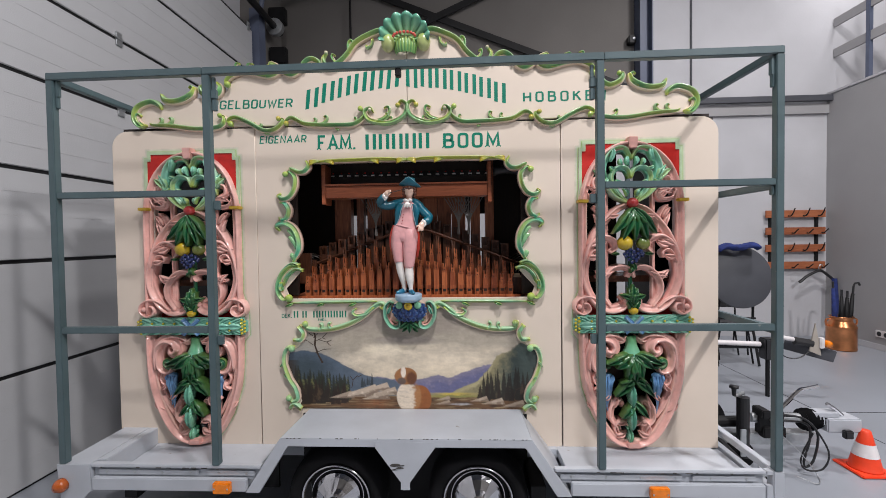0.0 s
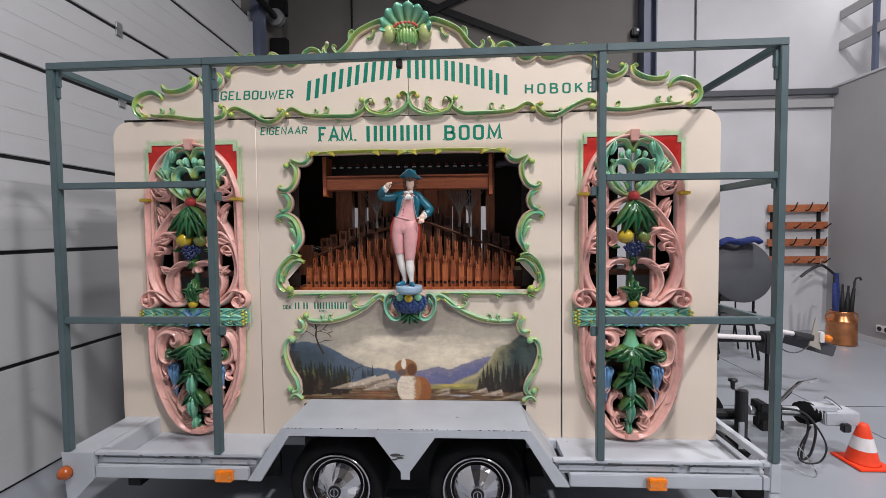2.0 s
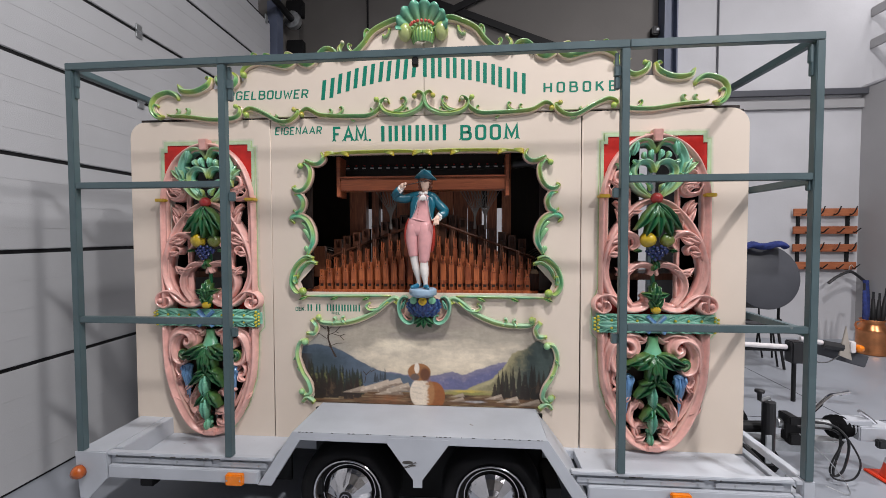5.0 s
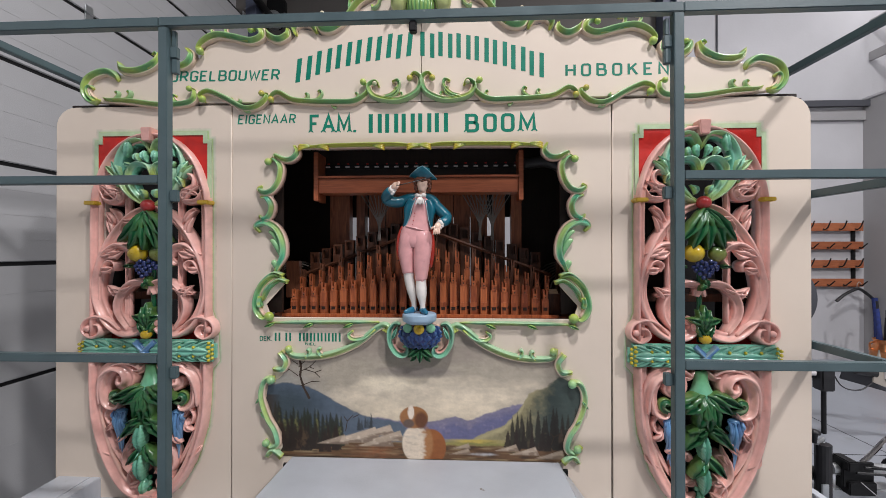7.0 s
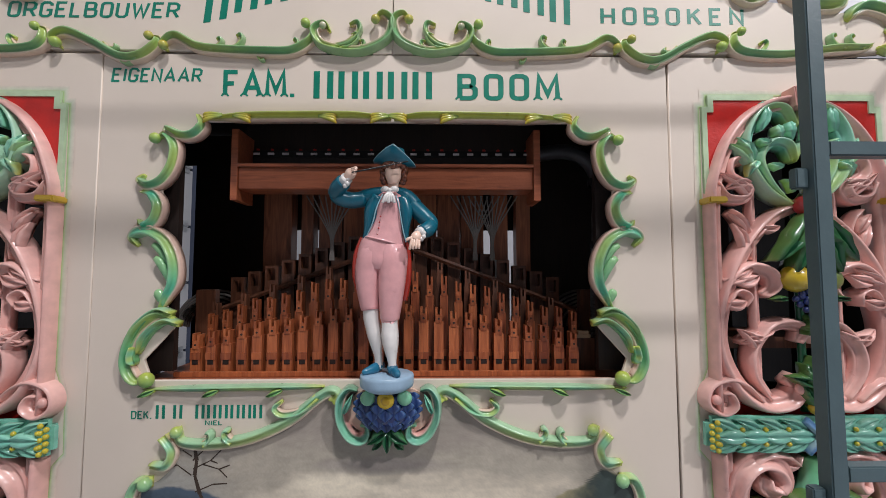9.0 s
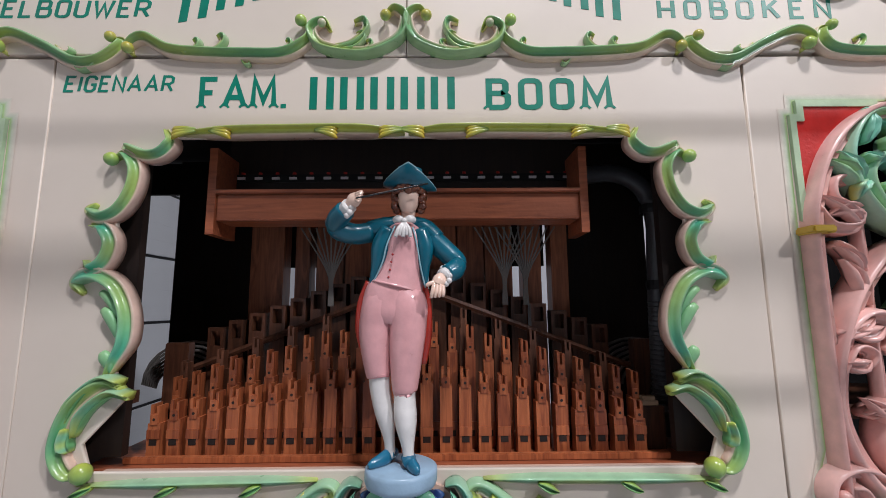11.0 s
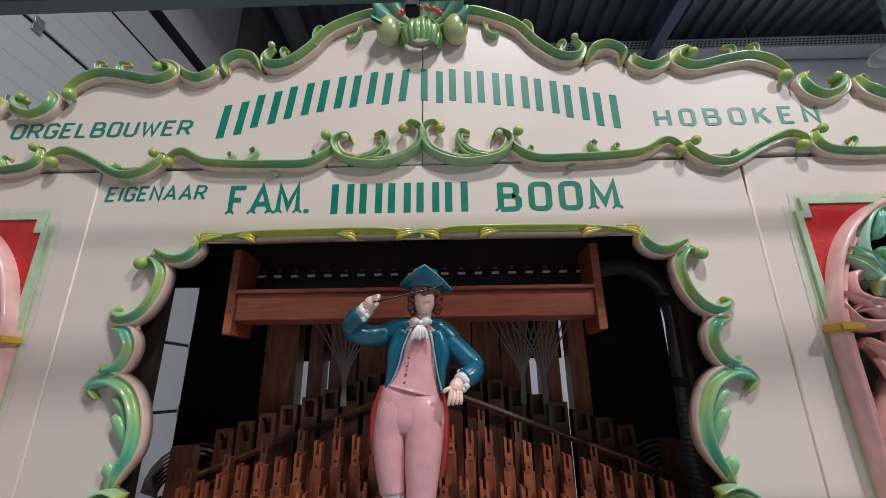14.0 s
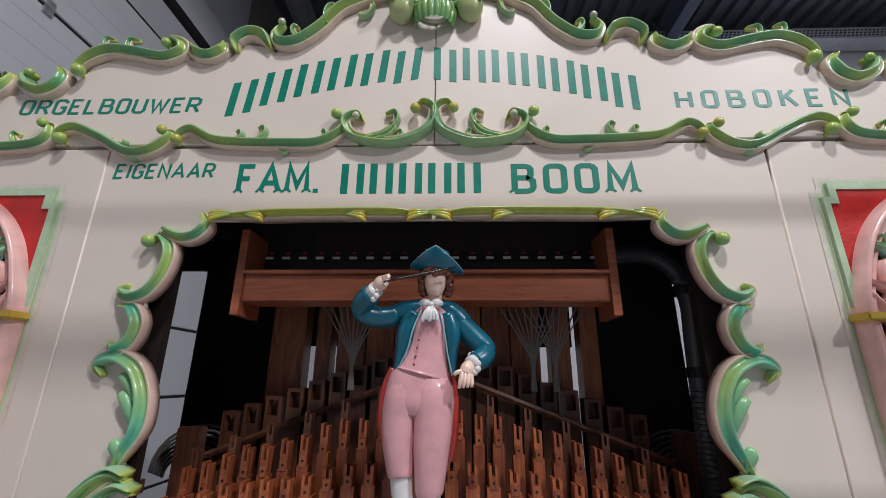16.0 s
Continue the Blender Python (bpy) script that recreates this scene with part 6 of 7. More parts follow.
def carved_panel(xc):
    """Arch, scrolls, fruit, belt and lower shield of one side."""
    def g(a, b):
        rise = 0.02 * max(0.0, min(1.0, (b - 500) / 230, (1290 - b) / 300))
        return xc + (a - 281) * 0.00141, 2.275 - (b - 51) * 0.001473 + rise

    def gs(pts):
        return [g(*p) for p in pts]

    def twin(pts):
        return [(2 * xc - x, z) for x, z in gs(pts)]

    carved = part("carved_panel", box(xc - 0.27, xc + 0.27, FY + 0.041, FY + 0.05, 1.12, 1.26, 0), RED, organ, "pierced carved panel in pink, green and red")
    # red corners with stepped green border
    for s in (-1, 1):
        q = [(0.05, 2.276), (0.272, 2.276), (0.272, 2.236), (0.294, 2.236), (0.294, 2.06), (0.28, 1.98)] + [(0.27 * math.cos(radians(a)), 1.935 + 0.325 * math.sin(radians(a))) for a in range(8, 84, 8)]
        part("red_corner", prism([(xc + s * x, z) for x, z in q], FY - 0.006, FY - 0.001), RED, carved, "red painted corner")
        band = ((0.06, 2.288), (0.285, 2.288), (0.285, 2.247), (0.306, 2.247), (0.306, 1.95), (0.289, 1.95), (0.289, 2.228), (0.266, 2.228), (0.266, 2.270), (0.06, 2.270))
        part("stepped_border", prism([(xc + s * x, z) for x, z in band], FY - 0.011, FY - 0.001), BORDER, carved, "mint green stepped border")
        part("red_backing", prism([(xc + s * x, z) for x, z in ((0.12, 1.12), (0.275, 1.12), (0.27, 0.86), (0.235, 0.78), (0.24, 0.93), (0.2, 1.0))], FY + 0.012, FY + 0.02), RED, carved, "red backing board")
        part("red_backing", prism([(xc + s * x, z) for x, z in ((0.0, 1.263), (0.27, 1.263), (0.27, 1.35), (0.18, 1.31), (0.1, 1.29), (0.0, 1.32))], FY + 0.012, FY + 0.02), RED, carved, "red backing board")
        part("yellow_cap", box(xc + s * 0.293 - 0.03, xc + s * 0.293 + 0.03, FY - 0.06, FY - 0.001, 1.913, 1.933, 0.004), material("yellow_paint", (0.62, 0.40, 0.04), 0.4), carved)
    # airbrushed green edge on the cream board
    def edge(grow):
        right = [(0.285 + grow, 2.288 + grow), (0.286 + grow, 2.248 + grow), (0.308 + grow, 2.246 + grow), (0.312 + grow, 1.95), (0.312 + grow, 1.38), (0.345 + grow * 0.7, 1.29), (0.35 + grow * 0.6, 1.12 - grow * 0.5), (0.315 + grow, 1.08), (0.31 + grow, 0.95), (0.295 + grow, 0.79), (0.235 + grow, 0.61), (0.14 + grow * 0.8, 0.47 - grow * 0.4)]
        return [(xc + x, z) for x, z in right] + [(xc - x, z) for x, z in reversed(right)]
    board = (0.72, 0.62, 0.52)
    Carving().halo(edge(0.0), edge(0.009), FY - 0.0012, mix(MINT, LIME, 0.5), mix(MINT, board, 0.7)).halo(edge(0.009), edge(0.022), FY - 0.0012, mix(MINT, board, 0.7), board).done("airbrushed_edge", carved, "pale green airbrushed edge")
    # arch and posts
    c = Carving()
    c.scroll([(xc + x, z) for x, z in [(-0.288, 1.25), (-0.288, 1.6), (-0.285, 1.92)] + arc(0, 1.93, 0.275, 0.33, 180, 0, 10)[1:-1] + [(0.285, 1.92), (0.288, 1.6), (0.288, 1.25)]], 0.024, 0.035, FY, PINK, mix(PINK, ROSE, 0.25), PINK, 1, (1, 1), 4, 0.5)
    c.done("arch", carved, "pink moulded arch")
    part("keystone", prism([(xc - 0.022, 2.232), (xc + 0.022, 2.232), (xc + 0.028, 2.30), (xc - 0.028, 2.30)], FY - 0.06, FY, 0.004), CARVED_PINK, carved)
    for s in (-1, 1):
        x = xc + s * 0.14
        c = Carving().scroll([(x, 1.245), (x, 1.5), (x, 1.8), (x, 2.06)], 0.014, 0.02, FY + 0.02, PINK, PINK, PINK, 1, (1, 1), 2, 0.3)
        c.done("inner_post", carved, "slim pink upright")
    # scrolls, both sides
    SC = (
        ([(285, 302), (350, 332), (420, 410), (465, 510), (478, 610), (445, 700), (385, 748), (325, 742), (306, 712), (322, 690)], 0.027, PINK, 0.045),
        ([(296, 610), (288, 580), (315, 566), (360, 576), (398, 625), (400, 680), (365, 738)], 0.02, PINK, 0.04),
        ([(372, 500), (352, 480), (362, 450), (410, 440), (455, 480), (475, 560)], 0.022, PINK, 0.045),
        ([(420, 525), (415, 500), (440, 495), (468, 545)], 0.014, PINK, 0.04),
        ([(340, 350), (362, 352), (392, 380)], 0.012, PINK, 0.04),
        ([(430, 610), (385, 590), (360, 580)], 0.013, PINK, 0.04),
        ([(395, 745), (430, 712), (470, 698), (508, 712), (516, 742), (490, 760), (466, 748), (470, 730), (486, 728)], 0.02, PINK, 0.05),
        ([(388, 215), (400, 197), (432, 200), (436, 228), (408, 246), (392, 262), (410, 284), (452, 280), (474, 248)], 0.017, PINK, 0.04),
        ([(396, 420), (402, 370), (418, 330), (440, 310)], 0.015, PINK, 0.03),
        ([(282, 118), (310, 78), (360, 85), (395, 140), (390, 205), (350, 262), (284, 300)], 0.02, AQUA, 0.045),
        ([(283, 195), (300, 160), (338, 156), (362, 190), (345, 240), (300, 292)], 0.016, AQUA, 0.04),
        ([(318, 880), (352, 862), (405, 868), (442, 925), (438, 985), (408, 1002), (395, 985)], 0.024, PINK, 0.05),
        ([(395, 1045), (420, 1010), (440, 1030), (428, 1055), (410, 1045)], 0.014, PINK, 0.035),
        ([(318, 1150), (330, 1125), (362, 1145), (368, 1190), (342, 1220), (330, 1250)], 0.021, PINK, 0.04),
        ([(300, 1225), (325, 1205), (350, 1230), (335, 1265)], 0.019, PINK, 0.04),
        ([(455, 990), (450, 1060), (420, 1130), (385, 1190)], 0.015, PINK, 0.03),
        ([(300, 862), (322, 885), (360, 880)], 0.015, PINK, 0.035),
    )
    for pts, w, col, d in SC:
        for s in (1, -1):
            low = mix(col, (0.55, 0.2, 0.16), 0.3) if col is PINK else TURQ
            c = Carving().scroll(gs(pts) if s > 0 else twin(pts), w * 1.05, d, FY + 0.012, col, low, mix(col, (0.9, 0.6, 0.5), 0.4) if col is PINK else LIME, s, (0.6, 0.7), 6, 0.22)
            c.done("carved_scroll", carved, "glossy pink carved scroll" if col is PINK else "turquoise carved scroll")
    # pink leaves on the scrolls
    BLUSH = (0.86, 0.54, 0.47)
    for s in (1, -1):
        for a, b_, w, col, e in (((440, 470), (385, 455), 0.024, PINK, BLUSH), ((462, 520), (418, 512), 0.02, PINK, BLUSH), ((470, 470), (400, 440), 0.02, PINK, BLUSH), ((380, 350), (332, 345), 0.016, PINK, BLUSH), ((400, 620), (438, 578), 0.018, PINK, BLUSH), ((385, 600), (432, 605), 0.016, PINK, BLUSH), ((418, 400), (442, 340), 0.016, PINK, BLUSH), ((412, 360), (446, 318), 0.014, PINK, BLUSH), ((396, 250), (455, 262), 0.02, PINK, BLUSH), ((400, 280), (470, 225), 0.016, PINK, BLUSH),
                               ((395, 205), (447, 160), 0.024, mix(AQUA, LIME, 0.5), AQUA), ((390, 200), (425, 145), 0.018, AQUA, mix(AQUA, LIME, 0.6)), ((370, 130), (360, 62), 0.018, AQUA, MINT), ((330, 118), (318, 150), 0.014, AQUA, mix(AQUA, LIME, 0.6)), ((372, 150), (345, 158), 0.014, AQUA, mix(AQUA, LIME, 0.6)), ((345, 205), (318, 212), 0.013, AQUA, mix(AQUA, LIME, 0.6)), ((300, 110), (292, 150), 0.016, AQUA, MINT), ((380, 200), (402, 235), 0.018, AQUA, LIME), ((300, 270), (318, 240), 0.014, AQUA, LIME),
                               ((365, 1150), (345, 1095), 0.018, PINK, BLUSH), ((345, 1210), (300, 1198), 0.018, PINK, BLUSH), ((350, 1262), (305, 1240), 0.02, PINK, BLUSH), ((400, 1120), (372, 1080), 0.016, PINK, BLUSH), ((440, 1080), (412, 1050), 0.014, PINK, BLUSH), ((470, 1130), (425, 1165), 0.014, PINK, BLUSH)):
            pa, pb = (gs([a, b_])) if s > 0 else twin([a, b_])
            Carving().leaf(pa, pb, w * (1.15 if col is PINK else 1), col, e, FY - 0.012, 0.026 if col is PINK else 0.03, 1, 0.008 * s).done("leaf", carved)
        Carving().ball(*(gs([(505, 735)])[0] if s > 0 else twin([(505, 735)])[0]), 0.016, PINK, FY - 0.04).done("knob", carved)
        c = Carving().scroll([(xc + s * x, z) for x, z in ((0.262, 0.90), (0.262, 0.99), (0.238, 1.065), (0.18, 1.10), (0.12, 1.082), (0.098, 1.035), (0.122, 0.998), (0.16, 1.01), (0.162, 1.042))], 0.03, 0.055, FY + 0.004, PINK, mix(PINK, (0.55, 0.2, 0.16), 0.3), BLUSH, s, (0.5, 0.6), 6, 0.3)
        c.done("carved_scroll", carved, "glossy pink carved scroll")
        Carving().ball(*(gs([(308, 712)])[0] if s > 0 else twin([(308, 712)])[0]), 0.019, PINK, FY - 0.035, 0.8).done("knob", carved)
    # fruit and leaves on the middle line
    NAVY = (0.012, 0.022, 0.10)
    Carving().ball(*g(281, 300), 0.034, CRIMSON, FY - 0.04, 1.0, 0.95).done("rose", carved, "red carved rose")
    for a, b_, w in (((281, 322), (192, 425), 0.036), ((281, 322), (370, 425), 0.036), ((274, 330), (232, 448), 0.038), ((288, 330), (332, 448), 0.038), ((281, 330), (282, 452), 0.034)):
        Carving().leaf(g(*a), g(*b_), w, DEEP, LEAFRIM, FY - 0.03, 0.045, 1, 0.008, 0.03).done("leaf", carved)
    Carving().ball(*g(247, 462), 0.047, YELLOW, FY - 0.045, 0.9, 0.95, mix(YELLOW, DEEP, 0.3)).done("lemon", carved, "yellow carved lemon")
    Carving().ball(*g(322, 464), 0.041, DEEP, FY - 0.045, 0.9, 0.95, mix(DEEP, YELLOW, 0.45)).done("fruit", carved, "green and yellow carved fruit")
    c = Carving()
    for row, k in enumerate((5, 7, 6, 4, 2)):
        for i in range(k):
            c.ball(*g(281 + (i - (k - 1) / 2) * 13.5 + 3 * math.sin(5 * i + row), 492 + row * 12 + 3 * math.cos(3 * i)), 0.0105, NAVY, FY - 0.05 - 0.012 * math.cos((i - (k - 1) / 2) * 0.5), 1, 1, mix(NAVY, BLUE, 0.35), 8)
    tagged(c.done("grape_bunch", carved, "dark blue grapes"), kind="stuff")
    for a, b_, w in (((281, 560), (270, 590), 0.014), ((281, 545), (292, 580), 0.014), ((281, 700), (228, 685), 0.024), ((281, 700), (334, 685), 0.024), ((281, 715), (281, 638), 0.03), ((281, 730), (262, 655), 0.022), ((281, 730), (300, 655), 0.022), ((281, 755), (250, 700), 0.02), ((281, 755), (312, 700), 0.02), ((225, 505), (195, 508), 0.012), ((337, 505), (367, 508), 0.012)):
        Carving().leaf(g(*a), g(*b_), w, DEEP, LEAFRIM, FY - 0.02, 0.035, 2, 0, 0.012).done("leaf", carved)
    Carving().limb([(xc, FY + 0.0, 2.275 - (f - 51) * 0.001473) for f in (300, 420, 560, 650, 755)], (0.012,) * 5, DEEP, 8).done("stem", carved)
    Carving().ball(*g(281, 752), 0.028, YELLOW, FY - 0.05, 0.9, 0.8).done("knob", carved, "yellow knob")
    # belt
    BAY, BAYRIM = (0.16, 0.50, 0.38), (0.36, 0.66, 0.50)
    part("belt", box(xc - 0.35, xc + 0.35, FY - 0.055, FY - 0.001, 1.125, 1.235, 0.02), BELT, carved, "turquoise laurel belt")
    c = Carving()
    for s in (-1, 1):
        for i in range(4):
            u = 0.032 + i * 0.072
            tone = mix(BAY, BAYRIM, (0.1, 0.35, 0.0, 0.25)[i])
            for k in (-1, 1):
                c.leaf((xc + s * (u + 0.01), 1.18 + 0.016 * k), (xc + s * min(u + 0.088, 0.335), 1.18 + 0.049 * k), 0.017, mix(tone, DEEP, 0.15), BAYRIM, FY - 0.043, 0.016, 0, 0.004 * k * s)
                c.ball(xc + s * (u + 0.074), 1.18 + 0.022 * k, 0.0075, YELLOW, FY - 0.06, 1, 1, LIME, 8)
            c.leaf((xc + s * (u - 0.006), 1.18), (xc + s * min(u + 0.086, 0.33), 1.18), 0.027, tone, BAYRIM, FY - 0.05 - 0.001 * i, 0.015, 0)
        for i in range(9):
            c.ball(xc + s * (0.325 + 0.018 * (i % 2)), 1.138 + 0.0105 * i, 0.0085, YELLOW, FY - 0.055, 1, 1, LIME, 8)
        c.scroll([(xc - s * 0.05, 1.132), (xc, 1.18), (xc + s * 0.05, 1.228)], 0.013, 0.014, FY - 0.056, SKY, mix(SKY, BLUE, 0.5), SKY, 1, (1, 1), 3, 0.2)
    tagged(c.done("belt_leaves", carved, "laurel leaves with yellow berries and blue ribbon"), kind="stuff")
    # lower shield
    c = Carving().scroll([(xc + x, z) for x, z in ((-0.285, 1.12), (-0.282, 0.95), (-0.265, 0.80), (-0.205, 0.62), (-0.115, 0.485), (0.0, 0.445), (0.115, 0.485), (0.205, 0.62), (0.265, 0.80), (0.282, 0.95), (0.285, 1.12))], 0.028, 0.04, FY, PINK, mix(PINK, ROSE, 0.4), PINK, -1, (1, 1), 6, 0.3)
    c.done("shield_rim", carved, "pink shield-shaped rim")
    part("shield_foot", prism([(xc - 0.04, 0.43), (xc + 0.04, 0.43), (xc + 0.035, 0.466), (xc - 0.035, 0.466)], FY - 0.06, FY, 0.005), CARVED_PINK, carved)
    c = Carving()
    vz = 2.275 - (860 - 51) * 0.001473
    c.limb([(xc, FY - 0.01, vz + 0.02), (xc, FY - 0.012, vz - 0.03), (xc, FY - 0.015, vz - 0.085), (xc, FY - 0.015, vz - 0.10)], (0.03, 0.035, 0.056, 0.06), GREEN, 10, 0.8, TURQ)
    c.done("vase", carved, "turquoise carved vase")
    for a, b_, w, col, e in (((281, 935), (205, 985), 0.042, DEEP, LEAFRIM), ((281, 935), (357, 985), 0.042, DEEP, LEAFRIM), ((260, 930), (165, 968), 0.03, DEEP, LEAFRIM), ((302, 930), (397, 968), 0.03, DEEP, LEAFRIM), ((281, 935), (250, 1030), 0.045, DEEP, LEAFRIM), ((281, 935), (312, 1030), 0.045, DEEP, LEAFRIM), ((281, 940), (281, 1040), 0.04, DEEP, LEAFRIM),
                               ((281, 1020), (200, 1095), 0.034, DEEP, LEAFRIM), ((281, 1020), (362, 1095), 0.034, DEEP, LEAFRIM), ((281, 1030), (222, 1045), 0.026, DEEP, LEAFRIM), ((281, 1030), (340, 1045), 0.026, DEEP, LEAFRIM), ((281, 1120), (225, 1180), 0.028, DEEP, LEAFRIM), ((281, 1120), (337, 1180), 0.028, DEEP, LEAFRIM)):
        Carving().leaf(g(*a), g(*b_), w * 1.08, col, e, FY - 0.024, 0.05, 1, 0.004, 0.03).done("leaf", carved)
    for zt in (1050, 1140):
        Carving().leaf(g(270, zt), g(270, zt + 95), 0.03, TURQ, MINT, FY - 0.035, 0.05, 4).done("pod", carved, "pale green pod")
    for i in range(6):
        Carving().ball(*g(270 + (8 if i % 2 else -6), 1228 + i * 9), 0.014, DEEP if i % 3 else MINT, FY - 0.02).done("berry", carved)
    Carving().leaf(g(270, 1235), g(268, 1290), 0.02, MINT, TURQ, FY - 0.02, 0.035, 2).done("leaf", carved)
    for s in (-1, 1):
        zc = 2.275 - (957 - 51) * 0.001473
        c = Carving().scroll([(xc + s * x, zc + z) for x, z in ((0.13, -0.022), (0.165, -0.03), (0.192, -0.012), (0.192, 0.014), (0.17, 0.022), (0.158, 0.006), (0.17, -0.004))], 0.015, 0.03, FY - 0.016, DEEP, LEAFRIM, DEEP, s, (0.6, 0.5), 4, 0.3)
        c.done("leaf_curl", carved)
    for s in (-1, 1):
        c = Carving()
        rd = random.Random(7 + s)
        for i in range(13):
            x = xc + s * (0.118 + 0.0052 * i)
            ln = (0.23 - 0.0045 * (i - 6) ** 2) * (0.75 + 0.3 * rd.random())
            bend, deep = 0.008 * (rd.random() - 0.5), 0.014 * rd.random()
            c.limb([(x, FY - 0.02 - deep, 0.868), (x + bend, FY - 0.034 - deep, 0.868 - ln * 0.3), (x - bend, FY - 0.022 - deep, 0.868 - ln * 0.62), (x + 2 * bend - s * 0.0022 * (i - 6), FY - 0.018, 0.868 - ln)], (0.006, 0.0075 + 0.002 * rd.random(), 0.007, 0.0025), mix(SKY, BLUE, 0.7 * rd.random()), 7, 1.0, mix(SKY, (0.3, 0.45, 0.6), 0.6 * rd.random()))
        c.ball(xc + s * 0.148, 0.868, 0.03, SKY, FY - 0.02, 0.7, 0.45)
        tagged(c.done("blue_drapery", carved, "hanging blue carved drapery"), kind="stuff")
    return carved


BORDER = material("mint_border_paint", PALE, 0.4, vary=0.15, scale=20)
CARVED_PINK = material("pink_gloss_paint", PINK, 0.3, vary=0.12, scale=25, coat=0.35)
BELT = material("turquoise_belt_paint", (0.22, 0.56, 0.43), 0.35, vary=0.25, scale=28, bump=0.4, coat=0.3)
for s in (-1, 1):
    carved_panel(CX + s * PCX - 0.006)

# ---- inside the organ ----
# unseen roof and side walls, added to keep light out of the inside
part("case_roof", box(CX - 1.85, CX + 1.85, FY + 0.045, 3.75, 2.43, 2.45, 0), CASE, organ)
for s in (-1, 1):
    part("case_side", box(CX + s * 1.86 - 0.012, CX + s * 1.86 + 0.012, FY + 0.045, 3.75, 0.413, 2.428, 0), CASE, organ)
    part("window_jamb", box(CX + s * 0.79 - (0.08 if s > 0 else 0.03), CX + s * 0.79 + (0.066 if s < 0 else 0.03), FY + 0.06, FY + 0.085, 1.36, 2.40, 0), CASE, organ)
# boards beside the slits, with the inside's shade in their colour
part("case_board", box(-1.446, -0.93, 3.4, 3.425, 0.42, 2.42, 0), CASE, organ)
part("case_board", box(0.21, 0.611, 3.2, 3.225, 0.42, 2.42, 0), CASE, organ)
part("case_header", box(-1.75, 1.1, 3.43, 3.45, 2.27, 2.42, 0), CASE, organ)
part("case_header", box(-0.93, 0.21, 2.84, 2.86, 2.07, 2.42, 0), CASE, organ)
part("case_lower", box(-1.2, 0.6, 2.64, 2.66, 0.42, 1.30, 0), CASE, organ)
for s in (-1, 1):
    # near-black boards standing in for the dark behind the pierced panels
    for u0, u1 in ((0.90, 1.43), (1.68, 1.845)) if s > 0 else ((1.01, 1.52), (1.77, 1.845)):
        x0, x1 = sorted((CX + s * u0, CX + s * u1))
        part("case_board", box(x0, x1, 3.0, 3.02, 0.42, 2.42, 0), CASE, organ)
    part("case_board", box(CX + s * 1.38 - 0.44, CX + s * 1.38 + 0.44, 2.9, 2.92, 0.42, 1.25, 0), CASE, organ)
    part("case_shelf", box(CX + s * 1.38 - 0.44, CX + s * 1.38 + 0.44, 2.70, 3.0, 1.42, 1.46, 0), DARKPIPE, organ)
part("wind_chest", box(-1.16, 0.50, FY + 0.045, 3.3, 1.298, 1.334, 0.003), BEAM, organ, "brown wind chest top")
part("chest_front", box(-1.07, 0.37, 2.66, 2.675, 1.3345, 1.352, 0.002), PIPE, organ)


def organ_pipe(name, x, y, w, z0, z1, mat, notch=0.035):
    """A square wooden pipe: foot, mouth, body and a notched tuning block on top."""
    d, h, k = w * 1.1, w / 2, w * 0.36
    n0, n1 = z1 - notch, z1 - notch * 0.5
    pipe = part(name, prism([(x - h, z0), (x + h, z0), (x + h, n0), (x + k, n0), (x + k, z1 - notch * 0.08), (x + k * 0.35, z1 - notch * 0.08), (x + k * 0.35, n1), (x - k * 0.35, n1), (x - k * 0.35, z1), (x - k, z1), (x - k, n0), (x - h, n0)], y, y + d), mat, organ)
    # near-black piece on the front in place of the shaded mouth opening
    part("mouth", box(x - w * 0.3, x + w * 0.3, y - 0.0012, y + 0.002, z0 + 0.034, z0 + 0.05, 0), CASE, pipe)
    part("pipe_cap", box(x - h - 0.0008, x + h + 0.0008, y - 0.003, y + 0.004, z0 + 0.0505, z0 + 0.075, 0.0008), mat, pipe)
    if notch and mat is PIPE:
        part("stopper", box(x - w * 0.3, x + w * 0.3, y - 0.003, y + 0.012, n0 - 0.004, n0 + 0.024, 0.001), mat, pipe)
        part("stopper_hole", lathe([(0.0, -0.0005), (0.0038, -0.0005), (0.0038, 0.002)], (x, y - 0.0032, n0 + 0.011), 10, "y"), CASE, pipe)
    return pipe


rp = random.Random(4)
for i in range(26):
    x = -1.02 + i * 0.0532
    rise = 1 - abs(i - 12.5) / 13.0
    organ_pipe("organ_pipe", x, 2.70, 0.034, 1.335, 1.475 + 0.115 * rise + 0.014 * (rp.random() - 0.5), PIPE, 0.05)
    organ_pipe("organ_pipe", x + 0.02, 2.755, 0.03, 1.335, 1.53 + 0.185 * rise + 0.02 * rp.random(), PIPE, 0.075)
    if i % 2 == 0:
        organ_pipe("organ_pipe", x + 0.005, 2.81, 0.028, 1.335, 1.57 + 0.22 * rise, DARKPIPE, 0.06)
